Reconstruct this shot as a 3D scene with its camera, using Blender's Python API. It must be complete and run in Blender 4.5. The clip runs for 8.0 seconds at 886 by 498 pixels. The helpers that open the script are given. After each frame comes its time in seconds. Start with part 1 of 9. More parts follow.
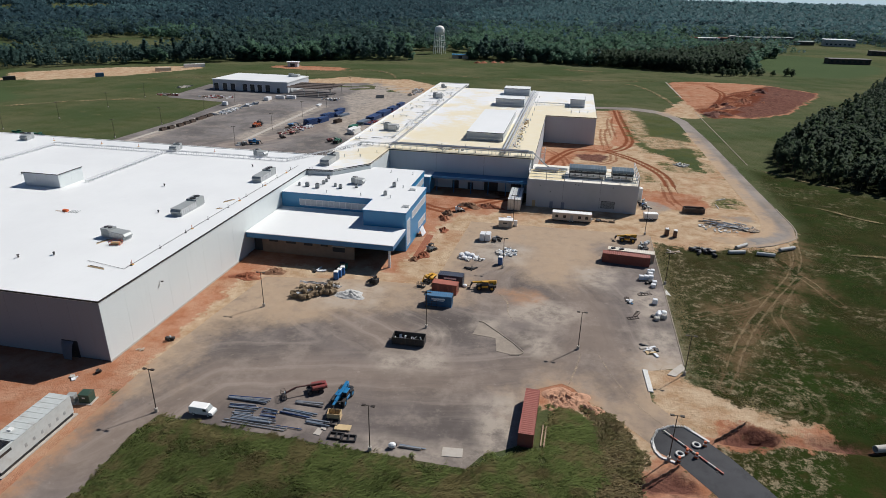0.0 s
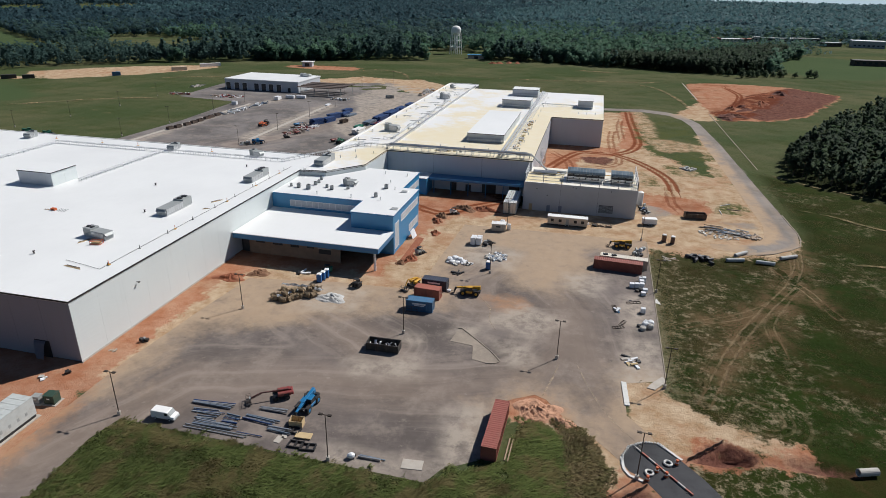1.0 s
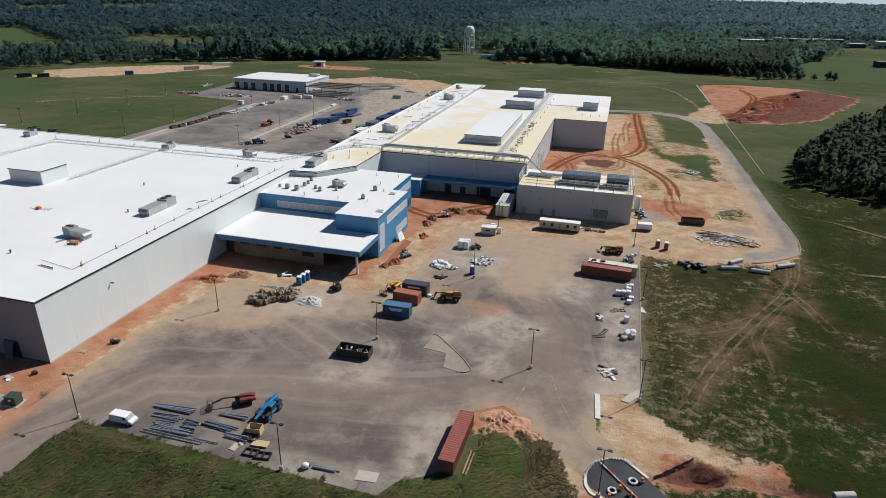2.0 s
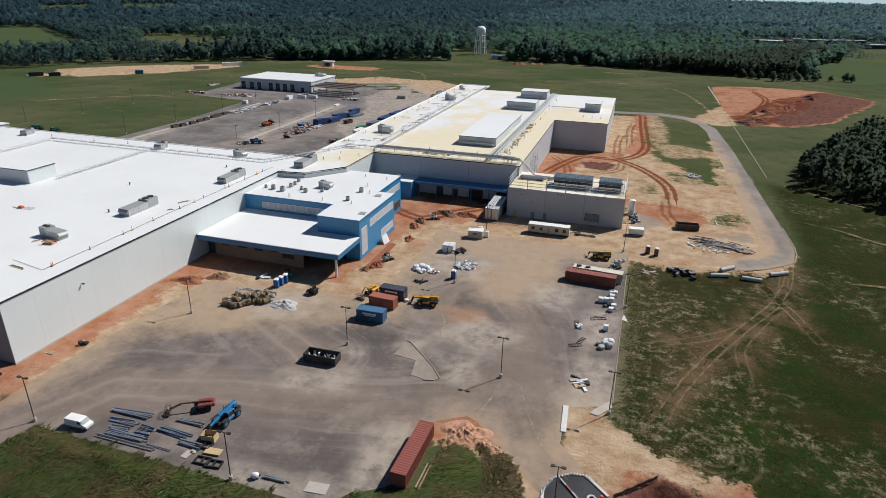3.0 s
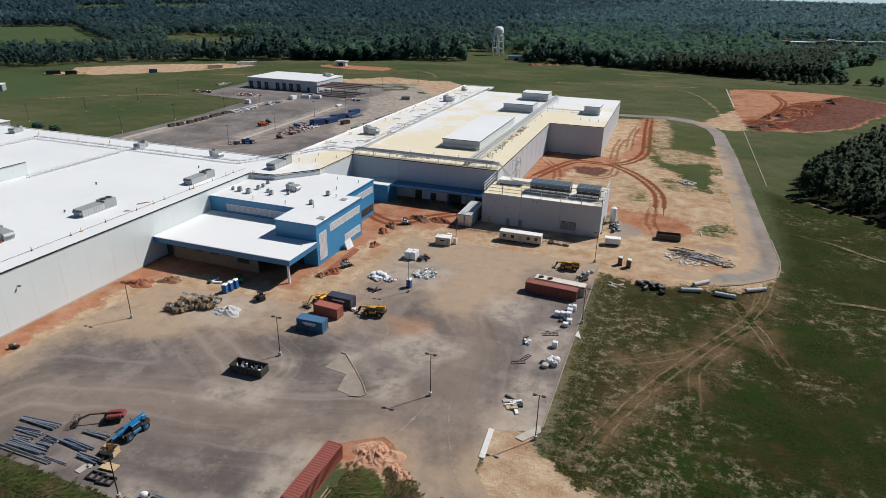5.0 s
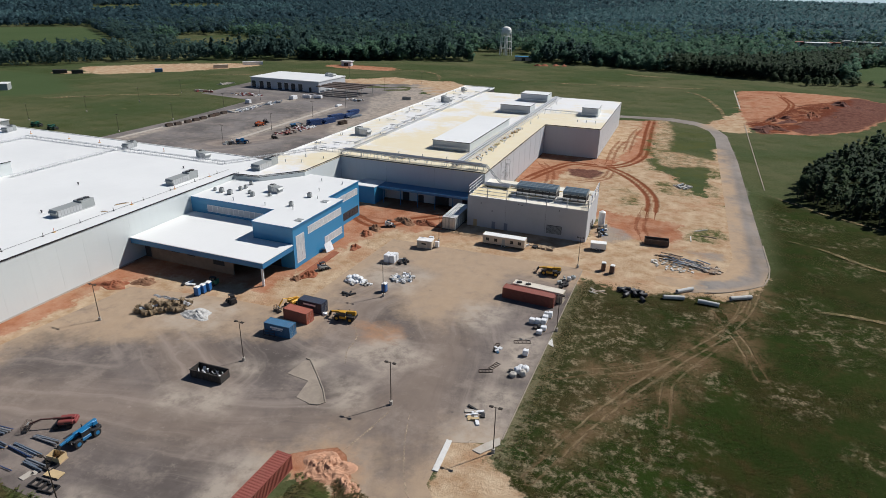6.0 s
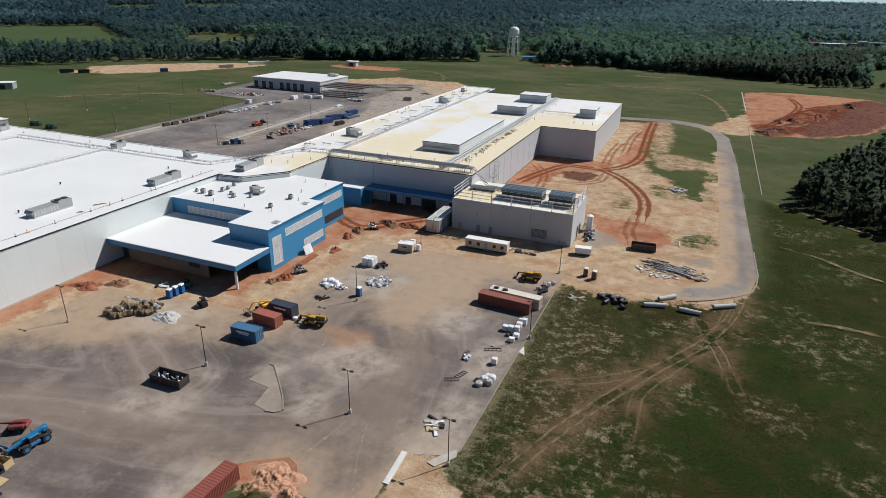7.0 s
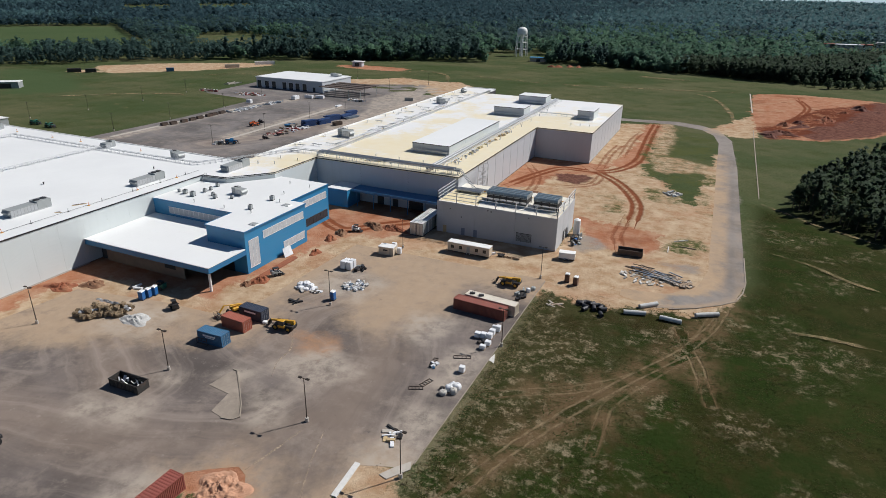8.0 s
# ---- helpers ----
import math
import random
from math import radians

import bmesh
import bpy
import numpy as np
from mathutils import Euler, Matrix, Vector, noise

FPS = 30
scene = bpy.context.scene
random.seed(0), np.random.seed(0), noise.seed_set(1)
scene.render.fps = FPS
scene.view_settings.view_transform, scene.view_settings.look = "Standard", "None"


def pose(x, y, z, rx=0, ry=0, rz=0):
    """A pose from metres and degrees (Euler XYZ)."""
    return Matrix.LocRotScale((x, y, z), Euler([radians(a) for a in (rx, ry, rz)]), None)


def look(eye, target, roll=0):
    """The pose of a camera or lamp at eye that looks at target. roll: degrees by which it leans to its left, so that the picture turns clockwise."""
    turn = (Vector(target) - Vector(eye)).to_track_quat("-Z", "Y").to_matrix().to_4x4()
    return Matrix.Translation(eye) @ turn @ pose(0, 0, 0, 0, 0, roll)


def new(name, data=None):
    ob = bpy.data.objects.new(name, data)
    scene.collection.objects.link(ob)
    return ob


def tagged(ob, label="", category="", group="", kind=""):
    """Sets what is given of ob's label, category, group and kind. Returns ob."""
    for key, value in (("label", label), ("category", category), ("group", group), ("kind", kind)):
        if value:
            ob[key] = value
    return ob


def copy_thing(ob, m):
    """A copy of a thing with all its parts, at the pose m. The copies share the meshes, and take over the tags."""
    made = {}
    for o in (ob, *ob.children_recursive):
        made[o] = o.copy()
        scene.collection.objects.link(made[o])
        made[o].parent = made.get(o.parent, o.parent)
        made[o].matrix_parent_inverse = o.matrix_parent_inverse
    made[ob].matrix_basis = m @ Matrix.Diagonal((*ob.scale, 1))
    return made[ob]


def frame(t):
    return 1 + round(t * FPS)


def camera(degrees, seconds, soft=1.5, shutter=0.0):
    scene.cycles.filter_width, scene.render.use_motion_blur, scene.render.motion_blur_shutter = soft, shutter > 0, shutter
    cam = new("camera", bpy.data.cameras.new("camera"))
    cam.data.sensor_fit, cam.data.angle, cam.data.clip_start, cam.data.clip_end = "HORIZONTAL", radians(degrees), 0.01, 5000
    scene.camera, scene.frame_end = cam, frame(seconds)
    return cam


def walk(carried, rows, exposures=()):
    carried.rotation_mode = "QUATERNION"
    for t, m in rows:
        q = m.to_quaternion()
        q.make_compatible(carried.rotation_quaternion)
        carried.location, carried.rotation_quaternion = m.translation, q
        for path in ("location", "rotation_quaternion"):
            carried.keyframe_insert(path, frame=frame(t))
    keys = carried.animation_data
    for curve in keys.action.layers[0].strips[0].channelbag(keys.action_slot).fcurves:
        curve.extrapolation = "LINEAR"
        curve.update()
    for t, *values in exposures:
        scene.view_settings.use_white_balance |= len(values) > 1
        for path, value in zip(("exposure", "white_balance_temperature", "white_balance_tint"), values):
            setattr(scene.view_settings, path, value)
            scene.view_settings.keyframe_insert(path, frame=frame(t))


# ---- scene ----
cam = camera(71.85, 8.0, 0.7)
PATH = [
    (0.0, (-0.017, -0.760, 65.626), (-17.795, 89.802, 27.123), 1.14),
    (0.5, (3.988, 1.584, 65.604), (-15.517, 91.781, 27.081), 1.14),
    (1.0, (7.954, 3.996, 65.582), (-13.161, 93.822, 27.040), 1.14),
    (1.5, (11.880, 6.474, 65.560), (-10.736, 95.927, 27.001), 1.14),
    (2.0, (15.766, 9.014, 65.538), (-8.254, 98.093, 26.963), 1.14),
    (2.5, (19.612, 11.612, 65.516), (-5.726, 100.318, 26.926), 1.14),
    (3.0, (23.416, 14.265, 65.493), (-3.162, 102.601, 26.890), 1.14),
    (3.5, (27.179, 16.969, 65.471), (-0.574, 104.938, 26.855), 1.14),
    (4.0, (30.901, 19.720, 65.449), (2.029, 107.324, 26.822), 1.14),
    (4.5, (34.581, 22.516, 65.427), (4.636, 109.754, 26.789), 1.14),
    (5.0, (38.218, 25.353, 65.405), (7.236, 112.224, 26.758), 1.14),
    (5.5, (41.812, 28.227, 65.383), (9.820, 114.727, 26.728), 1.14),
    (6.0, (45.363, 31.135, 65.361), (12.377, 117.258, 26.699), 1.14),
    (6.5, (48.871, 34.073, 65.339), (14.898, 119.809, 26.671), 1.14),
    (7.0, (52.334, 37.037, 65.317), (17.373, 122.373, 26.644), 1.14),
    (7.5, (55.753, 40.025, 65.295), (19.793, 124.943, 26.618), 1.14),
    (8.0, (59.128, 43.033, 65.273), (22.149, 127.511, 26.594), 1.14),
]
walk(cam, [(t, look(eye, target, roll)) for t, eye, target, roll in PATH])

# ---- world and sun ----
world = bpy.data.worlds.new("sky")
scene.world = world
world.use_nodes = True
wn = world.node_tree.nodes
wl = world.node_tree.links
sky = wn.new("ShaderNodeTexSky")
sky.sky_type = 'NISHITA'
sky.sun_disc = False
sky.sun_elevation = radians(46)
sky.sun_rotation = radians(41)
sky.air_density = 0.75
sky.dust_density = 0.0
sky.ozone_density = 5.0
wl.new(sky.outputs[0], wn["Background"].inputs[0])
wn["Background"].inputs[1].default_value = 0.05
sun_data = bpy.data.lights.new("sun", 'SUN')
sun_data.energy = 4.6
sun_data.angle = radians(0.55)
sun_data.color = (1.0, 0.972, 0.94)
sun = new("sun", sun_data)
sun.matrix_world = look((66, 75, 103), (0, 0, 0))
scene.view_settings.exposure = 0.14


# ---- small mesh helpers ----
def box(bm, x0, x1, y0, y1, z0, z1):
    v = [bm.verts.new((x, y, z)) for z in (z0, z1) for x, y in ((x0, y0), (x1, y0), (x1, y1), (x0, y1))]
    for f in ((3, 2, 1, 0), (4, 5, 6, 7), (0, 1, 5, 4), (1, 2, 6, 5), (2, 3, 7, 6), (3, 0, 4, 7)):
        bm.faces.new([v[i] for i in f])
    return v


def bar(bm, p, q, r, n=6, r2=None):
    """A round bar from p to q."""
    p, q = Vector(p), Vector(q)
    d = (q - p).normalized()
    a = d.cross(Vector((0, 0, 1)) if abs(d.z) < 0.9 else Vector((1, 0, 0))).normalized()
    b = d.cross(a)
    r2 = r if r2 is None else r2
    ring = [[bm.verts.new(c + (a * math.cos(k * 2 * math.pi / n) + b * math.sin(k * 2 * math.pi / n)) * s) for k in range(n)]
            for c, s in ((p, r), (q, r2))]
    for k in range(n):
        bm.faces.new((ring[0][k], ring[0][(k + 1) % n], ring[1][(k + 1) % n], ring[1][k]))
    bm.faces.new(ring[0][::-1])
    bm.faces.new(ring[1])


def beam(bm, p, q, w, h):
    """A square bar from p to q, w wide and h high."""
    p, q = Vector(p), Vector(q)
    d = (q - p).normalized()
    a = d.cross(Vector((0, 0, 1)) if abs(d.z) < 0.95 else Vector((1, 0, 0))).normalized() * w / 2
    b = a.cross(d).normalized() * h / 2
    v = [bm.verts.new(c + s * a + u * b) for c in (p, q) for s, u in ((-1, -1), (1, -1), (1, 1), (-1, 1))]
    for f in ((3, 2, 1, 0), (4, 5, 6, 7), (0, 1, 5, 4), (1, 2, 6, 5), (2, 3, 7, 6), (3, 0, 4, 7)):
        bm.faces.new([v[i] for i in f])


def prism(bm, pts, z0, z1):
    """An upright prism on a plan outline."""
    lo = [bm.verts.new((x, y, z0)) for x, y in pts]
    hi = [bm.verts.new((x, y, z1)) for x, y in pts]
    n = len(pts)
    bm.faces.new(hi)
    bm.faces.new(lo[::-1])
    for k in range(n):
        bm.faces.new((lo[k], lo[(k + 1) % n], hi[(k + 1) % n], hi[k]))


def wheel_disc(bm, c, axis, r, w, n=14):
    axis = Vector(axis).normalized() * w / 2
    bar(bm, Vector(c) - axis, Vector(c) + axis, r, n)


def mesh_of(name, bm, bevel=0.0):
    if bevel:
        bmesh.ops.bevel(bm, geom=bm.edges[:], offset=bevel, segments=1, affect='EDGES')
    bmesh.ops.recalc_face_normals(bm, faces=bm.faces[:])
    me = bpy.data.meshes.new(name)
    bm.to_mesh(me)
    bm.free()
    return me


def part(name, bm, material, parent=None, label="", bevel=0.0):
    me = mesh_of(name, bm, bevel)
    me.materials.append(material)
    ob = new(name, me)
    ob.parent = parent
    if label:
        tagged(ob, label)
    return ob


def thing(name, label, category, x=0.0, y=0.0, z=0.0, turn=0.0, group="", kind=""):
    ob = new(name)
    ob.empty_display_size = 0.5
    ob.matrix_basis = pose(x, y, z, 0, 0, turn)
    return tagged(ob, label, category, group, kind)


def boxes(*dims):
    bm = bmesh.new()
    for d in dims:
        box(bm, *d)
    return bm


def raw_mesh(name, verts, faces, material, smooth=False):
    me = bpy.data.meshes.new(name)
    verts = np.asarray(verts, dtype=np.float32)
    faces = np.asarray(faces, dtype=np.int32)
    k = faces.shape[1]
    me.vertices.add(len(verts))
    me.vertices.foreach_set("co", verts.ravel())
    me.loops.add(faces.size)
    me.loops.foreach_set("vertex_index", faces.ravel())
    me.polygons.add(len(faces))
    me.polygons.foreach_set("loop_start", np.arange(0, faces.size, k, dtype=np.int32))
    me.polygons.foreach_set("loop_total", np.full(len(faces), k, dtype=np.int32))
    if smooth:
        me.polygons.foreach_set("use_smooth", np.ones(len(faces), dtype=bool))
    me.update(calc_edges=True)
    me.materials.append(material)
    return me


# ---- materials ----
class Nodes:
    """Short forms for building a node material."""

    def __init__(self, name):
        self.m = bpy.data.materials.new(name)
        self.m.use_nodes = True
        self.t = self.m.node_tree
        self.b = self.t.nodes["Principled BSDF"]
        self.geo = self.t.nodes.new("ShaderNodeNewGeometry").outputs["Position"]

    def put(self, sock, v):
        if isinstance(v, bpy.types.NodeSocket):
            self.t.links.new(v, sock)
        elif isinstance(v, (tuple, list)) and len(v) == 3 and sock.type == 'RGBA':
            sock.default_value = (*v, 1)
        else:
            sock.default_value = v

    def noise(self, scale, detail=3.0, rough=0.55, coord=None, distort=0.0):
        n = self.t.nodes.new("ShaderNodeTexNoise")
        self.put(n.inputs["Vector"], self.geo if coord is None else coord)
        n.inputs["Scale"].default_value = scale
        n.inputs["Detail"].default_value = detail
        n.inputs["Roughness"].default_value = rough
        n.inputs["Distortion"].default_value = distort
        return n.outputs["Fac"]

    def scaled(self, sx, sy, sz, coord=None, turn=0.0):
        n = self.t.nodes.new("ShaderNodeMapping")
        self.put(n.inputs["Vector"], self.geo if coord is None else coord)
        n.inputs["Scale"].default_value = (sx, sy, sz)
        n.inputs["Rotation"].default_value = (0, 0, radians(turn))
        return n.outputs[0]

    def math(self, op, a, b=0.0, c=0.0):
        n = self.t.nodes.new("ShaderNodeMath")
        n.operation = op
        for s, v in zip(n.inputs, (a, b, c)):
            self.put(s, v)
        return n.outputs[0]

    def step(self, v, lo, hi, to0=0.0, to1=1.0):
        n = self.t.nodes.new("ShaderNodeMapRange")
        n.interpolation_type = 'SMOOTHSTEP'
        for k, val in zip(("Value", "From Min", "From Max", "To Min", "To Max"), (v, lo, hi, to0, to1)):
            self.put(n.inputs[k], val)
        return n.outputs[0]

    def mix(self, f, a, b):
        n = self.t.nodes.new("ShaderNodeMix")
        n.data_type = 'RGBA'
        for k, v in ((0, f), (6, a), (7, b)):
            self.put(n.inputs[k], v)
        return n.outputs[2]

    def attr(self, name):
        n = self.t.nodes.new("ShaderNodeAttribute")
        n.attribute_name = name
        return n.outputs["Fac"]

    def random(self):
        return self.t.nodes.new("ShaderNodeObjectInfo").outputs["Random"]

    def island(self):
        return self.t.nodes.new("ShaderNodeNewGeometry").outputs["Random Per Island"]

    def bump(self, h, strength, dist):
        n = self.t.nodes.new("ShaderNodeBump")
        n.inputs["Strength"].default_value = strength
        n.inputs["Distance"].default_value = dist
        self.put(n.inputs["Height"], h)
        self.put(self.b.inputs["Normal"], n.outputs[0])

    def thin(self, colour, amount):
        """Let light through, as blades and leaves do."""
        tr_ = self.t.nodes.new("ShaderNodeBsdfTranslucent")
        self.put(tr_.inputs["Color"], colour)
        mx = self.t.nodes.new("ShaderNodeMixShader")
        mx.inputs[0].default_value = amount
        self.t.links.new(self.b.outputs[0], mx.inputs[1])
        self.t.links.new(tr_.outputs[0], mx.inputs[2])
        self.t.links.new(mx.outputs[0], self.t.nodes["Material Output"].inputs[0])

    def done(self, colour, rough=0.8, metal=0.0, spec=None):
        self.put(self.b.inputs["Base Color"], colour)
        self.put(self.b.inputs["Roughness"], rough)
        self.put(self.b.inputs["Metallic"], metal)
        if spec is not None:
            self.b.inputs["Specular IOR Level"].default_value = spec
        return self.m


def shade(c, k):
    return tuple(min(1.0, v * k) for v in c)


def plain(name, colour, rough=0.6, metal=0.0, grain=1.5, spread=0.18, dirt=(0.25, 0.17, 0.11), dirty=0.2, bump=0.0, pieces=False):
    """Painted or weathered surface: two scales of tone, and patches of dirt."""
    n = Nodes(name)
    tone = n.mix(n.noise(grain, 4), shade(colour, 1 - spread), shade(colour, 1 + spread))
    tone = n.mix(n.math('MULTIPLY', n.noise(grain * 9, 3), 0.25), tone, shade(colour, 1 - 1.6 * spread))
    if pieces:
        tone = n.mix(n.math('MULTIPLY', n.random(), 0.5), tone, shade(colour, 1 - 1.2 * spread))
    tone = n.mix(n.math('MULTIPLY', n.step(n.noise(grain * 0.45, 5, 0.65), 0.5, 0.72), dirty), tone, dirt)
    if bump:
        n.bump(n.noise(grain * 6, 3), 0.5, bump)
    return n.done(tone, rough, metal)


def wall_metal(name, colour, rib=0.3, along='x', rough=0.45, depth=0.012, streaks=0.1, rows=False):
    """Ribbed wall sheeting with rain streaks."""
    n = Nodes(name)
    flat = n.mix(n.noise(0.12, 4), shade(colour, 0.93), shade(colour, 1.04))
    streak = n.noise(1.0, 4, 0.6, n.scaled(1.1, 1.1, 0.08))
    flat = n.mix(n.math('MULTIPLY', n.step(streak, 0.5, 0.8), streaks), flat, (0.22, 0.2, 0.17))
    flat = n.mix(n.math('MULTIPLY', n.random(), 0.05), flat, shade(colour, 0.8))
    sep = n.t.nodes.new("ShaderNodeSeparateXYZ")
    n.put(sep.inputs[0], n.geo)
    wave = n.math('SINE', n.math('MULTIPLY', sep.outputs['Z' if rows else along.upper()], 2 * math.pi / rib))
    n.bump(n.step(wave, 0.3, 0.8), 0.6, depth)
    return n.done(flat, rough)


def roof_mat(name, colour, stain, amount, seam=3.0, along='X'):
    """White roof membrane: laps between its sheets, ponding stains and dust."""
    n = Nodes(name)
    sep = n.t.nodes.new("ShaderNodeSeparateXYZ")
    n.put(sep.inputs[0], n.geo)
    tri = n.math('PINGPONG', sep.outputs[along], seam / 2)
    lap = n.step(tri, 0.0, 0.07, 1.0, 0.0)
    c = n.mix(n.noise(0.05, 5, 0.6), shade(colour, 0.95), shade(colour, 1.03))
    c = n.mix(n.math('MULTIPLY', n.step(n.noise(0.035, 6, 0.62), 0.42, 0.66), amount), c, stain)
    c = n.mix(n.math('MULTIPLY', n.step(n.noise(0.6, 5, 0.7), 0.55, 0.8), 0.10), c, (0.45, 0.42, 0.38))
    c = n.mix(n.math('MULTIPLY', lap, 0.12), c, (0.5, 0.5, 0.5))
    n.bump(n.math('ADD', n.math('MULTIPLY', lap, 0.4), n.noise(0.8, 2)), 0.15, 0.02)
    return n.done(c, 0.55)


RED, TAN, PALE = (0.36, 0.145, 0.070), (0.40, 0.255, 0.145), (0.50, 0.39, 0.27)
M = {}


def rut_pair(n, d, gauge=1.9, width=0.27, wob=0.7, gate=0.34):
    """Two wheel ruts beside the line whose distance is d, broken here and there."""
    off = n.math('ADD', d, n.math('MULTIPLY', n.math('SUBTRACT', n.noise(0.35, 4, 0.6), 0.5), wob))
    gap = n.math('ABSOLUTE', n.math('SUBTRACT', off, gauge / 2))
    return n.math('MULTIPLY', n.step(gap, width * 0.4, width * 1.3, 1.0, 0.0), n.step(n.noise(0.45, 6, 0.72), gate, gate + 0.22))


def ground_material():
    n = Nodes("ground")
    sep = n.t.nodes.new("ShaderNodeSeparateXYZ")
    n.put(sep.inputs[0], n.geo)
    fine = n.noise(2.2, 4, 0.65)
    mid = n.noise(0.22, 6, 0.65)
    patch = n.noise(0.055, 6, 0.62)
    wide = n.noise(0.014, 5, 0.6)
    dry = n.noise(0.15, 8, 0.74)
    strand = n.noise(0.7, 7, 0.78)
    # mown fields: olive with worn lines; rough field: dark green and brown, dry straw in patches
    m = n.mix(n.step(wide, 0.35, 0.65), (0.056, 0.078, 0.033), (0.106, 0.108, 0.056))
    m = n.mix(n.math('MULTIPLY', n.step(patch, 0.45, 0.7), 0.55), m, (0.038, 0.056, 0.015))
    m = n.mix(n.math('MULTIPLY', n.step(dry, 0.55, 0.70), 0.5), m, (0.16, 0.135, 0.066))
    r = n.mix(n.step(patch, 0.40, 0.62), (0.018, 0.036, 0.007), (0.040, 0.034, 0.011))
    r = n.mix(n.math('MULTIPLY', n.step(n.noise(0.03, 5, 0.6), 0.44, 0.60), 0.8), r, (0.022, 0.046, 0.008))
    r = n.mix(n.math('MULTIPLY', n.step(mid, 0.50, 0.66), 0.7), r, (0.062, 0.042, 0.017))
    r = n.mix(n.math('MULTIPLY', n.step(strand, 0.50, 0.72), 0.5), r, (0.056, 0.054, 0.022))
    r = n.mix(n.math('MULTIPLY', n.step(sep.outputs['X'], 58.0, 100.0), n.step(mid, 0.35, 0.6, 0.2, 0.6)), r, (0.050, 0.057, 0.018))
    r = n.mix(n.math('MULTIPLY', n.math('MULTIPLY', n.step(sep.outputs['X'], 34.0, 64.0, 0.75, 0.0), n.step(sep.outputs['Y'], 108.0, 135.0)), n.step(n.noise(0.12, 6, 0.7), 0.38, 0.6, 0.35, 1.0)), r, n.mix(fine, (0.056, 0.051, 0.019), (0.110, 0.088, 0.046)))
    r = n.mix(0.3, r, (0.014, 0.016, 0.006))
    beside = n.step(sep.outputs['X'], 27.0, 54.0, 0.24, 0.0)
    along = n.step(sep.outputs['Y'], 97.0, 106.0)
    spread = n.math('ADD', n.math('ADD', n.noise(0.045, 6, 0.66), beside), n.math('MULTIPLY', along, n.step(sep.outputs['X'], 27.6, 29.8, 0.34, 0.0)))
    straw = n.math('MULTIPLY', n.step(spread, 0.49, 0.62), n.step(n.math('ADD', n.noise(0.42, 9, 0.82), n.math('MULTIPLY', along, n.step(sep.outputs['X'], 27.6, 29.6, 0.09, 0.0))), 0.49, 0.60))
    r = n.mix(n.math('MULTIPLY', straw, 0.9), r, n.mix(fine, (0.14, 0.11, 0.062), (0.38, 0.31, 0.21)))
    g = n.mix(n.step(n.math('ADD', n.attr("rough"), n.math('MULTIPLY', patch, 6.0)), -2.0, 8.0, 0.0, 1.0), r, m)
    g = n.mix(n.math('MULTIPLY', n.step(n.noise(1.3, 6, 0.75), 0.46, 0.66), 0.45), g, (0.018, 0.022, 0.006))
    # bare soil: red clay and tan sand
    wob = n.math('ADD', n.math('MULTIPLY', n.math('SUBTRACT', n.noise(0.09, 6, 0.7), 0.5), 16.0), n.math('MULTIPLY', n.math('SUBTRACT', n.noise(0.5, 6, 0.74), 0.5), 7.0))
    grit = n.noise(3.5, 4, 0.7)
    ripple = n.noise(0.55, 7, 0.74, n.scaled(0.7, 1.0, 1, None, 30), 0.8)
    soil_t = n.mix(n.step(mid, 0.3, 0.7), shade(TAN, 0.85), shade(PALE, 1.05))
    soil_t = n.mix(n.math('MULTIPLY', n.step(n.noise(0.05, 6, 0.68), 0.48, 0.66), 0.6), soil_t, n.mix(mid, (0.33, 0.155, 0.085), (0.42, 0.25, 0.15)))
    soil_t = n.mix(n.math('MULTIPLY', n.step(ripple, 0.52, 0.72), 0.5), soil_t, shade(PALE, 1.2))
    soil_t = n.mix(n.math('MULTIPLY', n.step(n.noise(0.3, 7, 0.75), 0.56, 0.68), 0.5), soil_t, (0.14, 0.10, 0.055))
    soil_t = n.mix(n.math('MULTIPLY', grit, 0.22), soil_t, shade(TAN, 0.5))
    soil_r = n.mix(n.step(mid, 0.3, 0.7), (0.34, 0.146, 0.080), (0.44, 0.248, 0.162))
    soil_r = n.mix(n.math('MULTIPLY', n.step(patch, 0.48, 0.66), 0.5), soil_r, n.mix(fine, shade(TAN, 0.9), shade(PALE, 0.9)))
    soil_r = n.mix(n.math('MULTIPLY', n.step(n.noise(0.04, 6, 0.68), 0.50, 0.64), 0.7), soil_r, (0.23, 0.085, 0.045))
    soil_r = n.mix(n.math('MULTIPLY', n.step(ripple, 0.52, 0.7), 0.45), soil_r, (0.26, 0.095, 0.046))
    soil_r = n.mix(n.math('MULTIPLY', grit, 0.3), soil_r, shade(RED, 0.55))
    is_t = n.step(n.math('ADD', n.attr("tan"), wob), -0.8, 1.0, 1.0, 0.0)
    is_r = n.step(n.math('ADD', n.attr("red"), wob), -0.8, 1.0, 1.0, 0.0)
    is_l = n.step(n.math('ADD', n.attr("lawn"), n.math('MULTIPLY', wob, 1.0)), -1.5, 1.5, 1.0, 0.0)
    rt = n.math('MAXIMUM', rut_pair(n, n.attr("rut_a")), n.math('MULTIPLY', rut_pair(n, n.attr("rut_b")), 0.6))
    aside = n.math('MINIMUM', n.attr("rut_a"), n.attr("rut_b"))
    worn = n.math('MULTIPLY', n.math('MULTIPLY', n.step(aside, 0.5, 7.5, 1.0, 0.0), n.step(aside, -2.0, -0.1)), n.step(mid, 0.34, 0.56))
    swirl = n.t.nodes.new("ShaderNodeCombineXYZ")
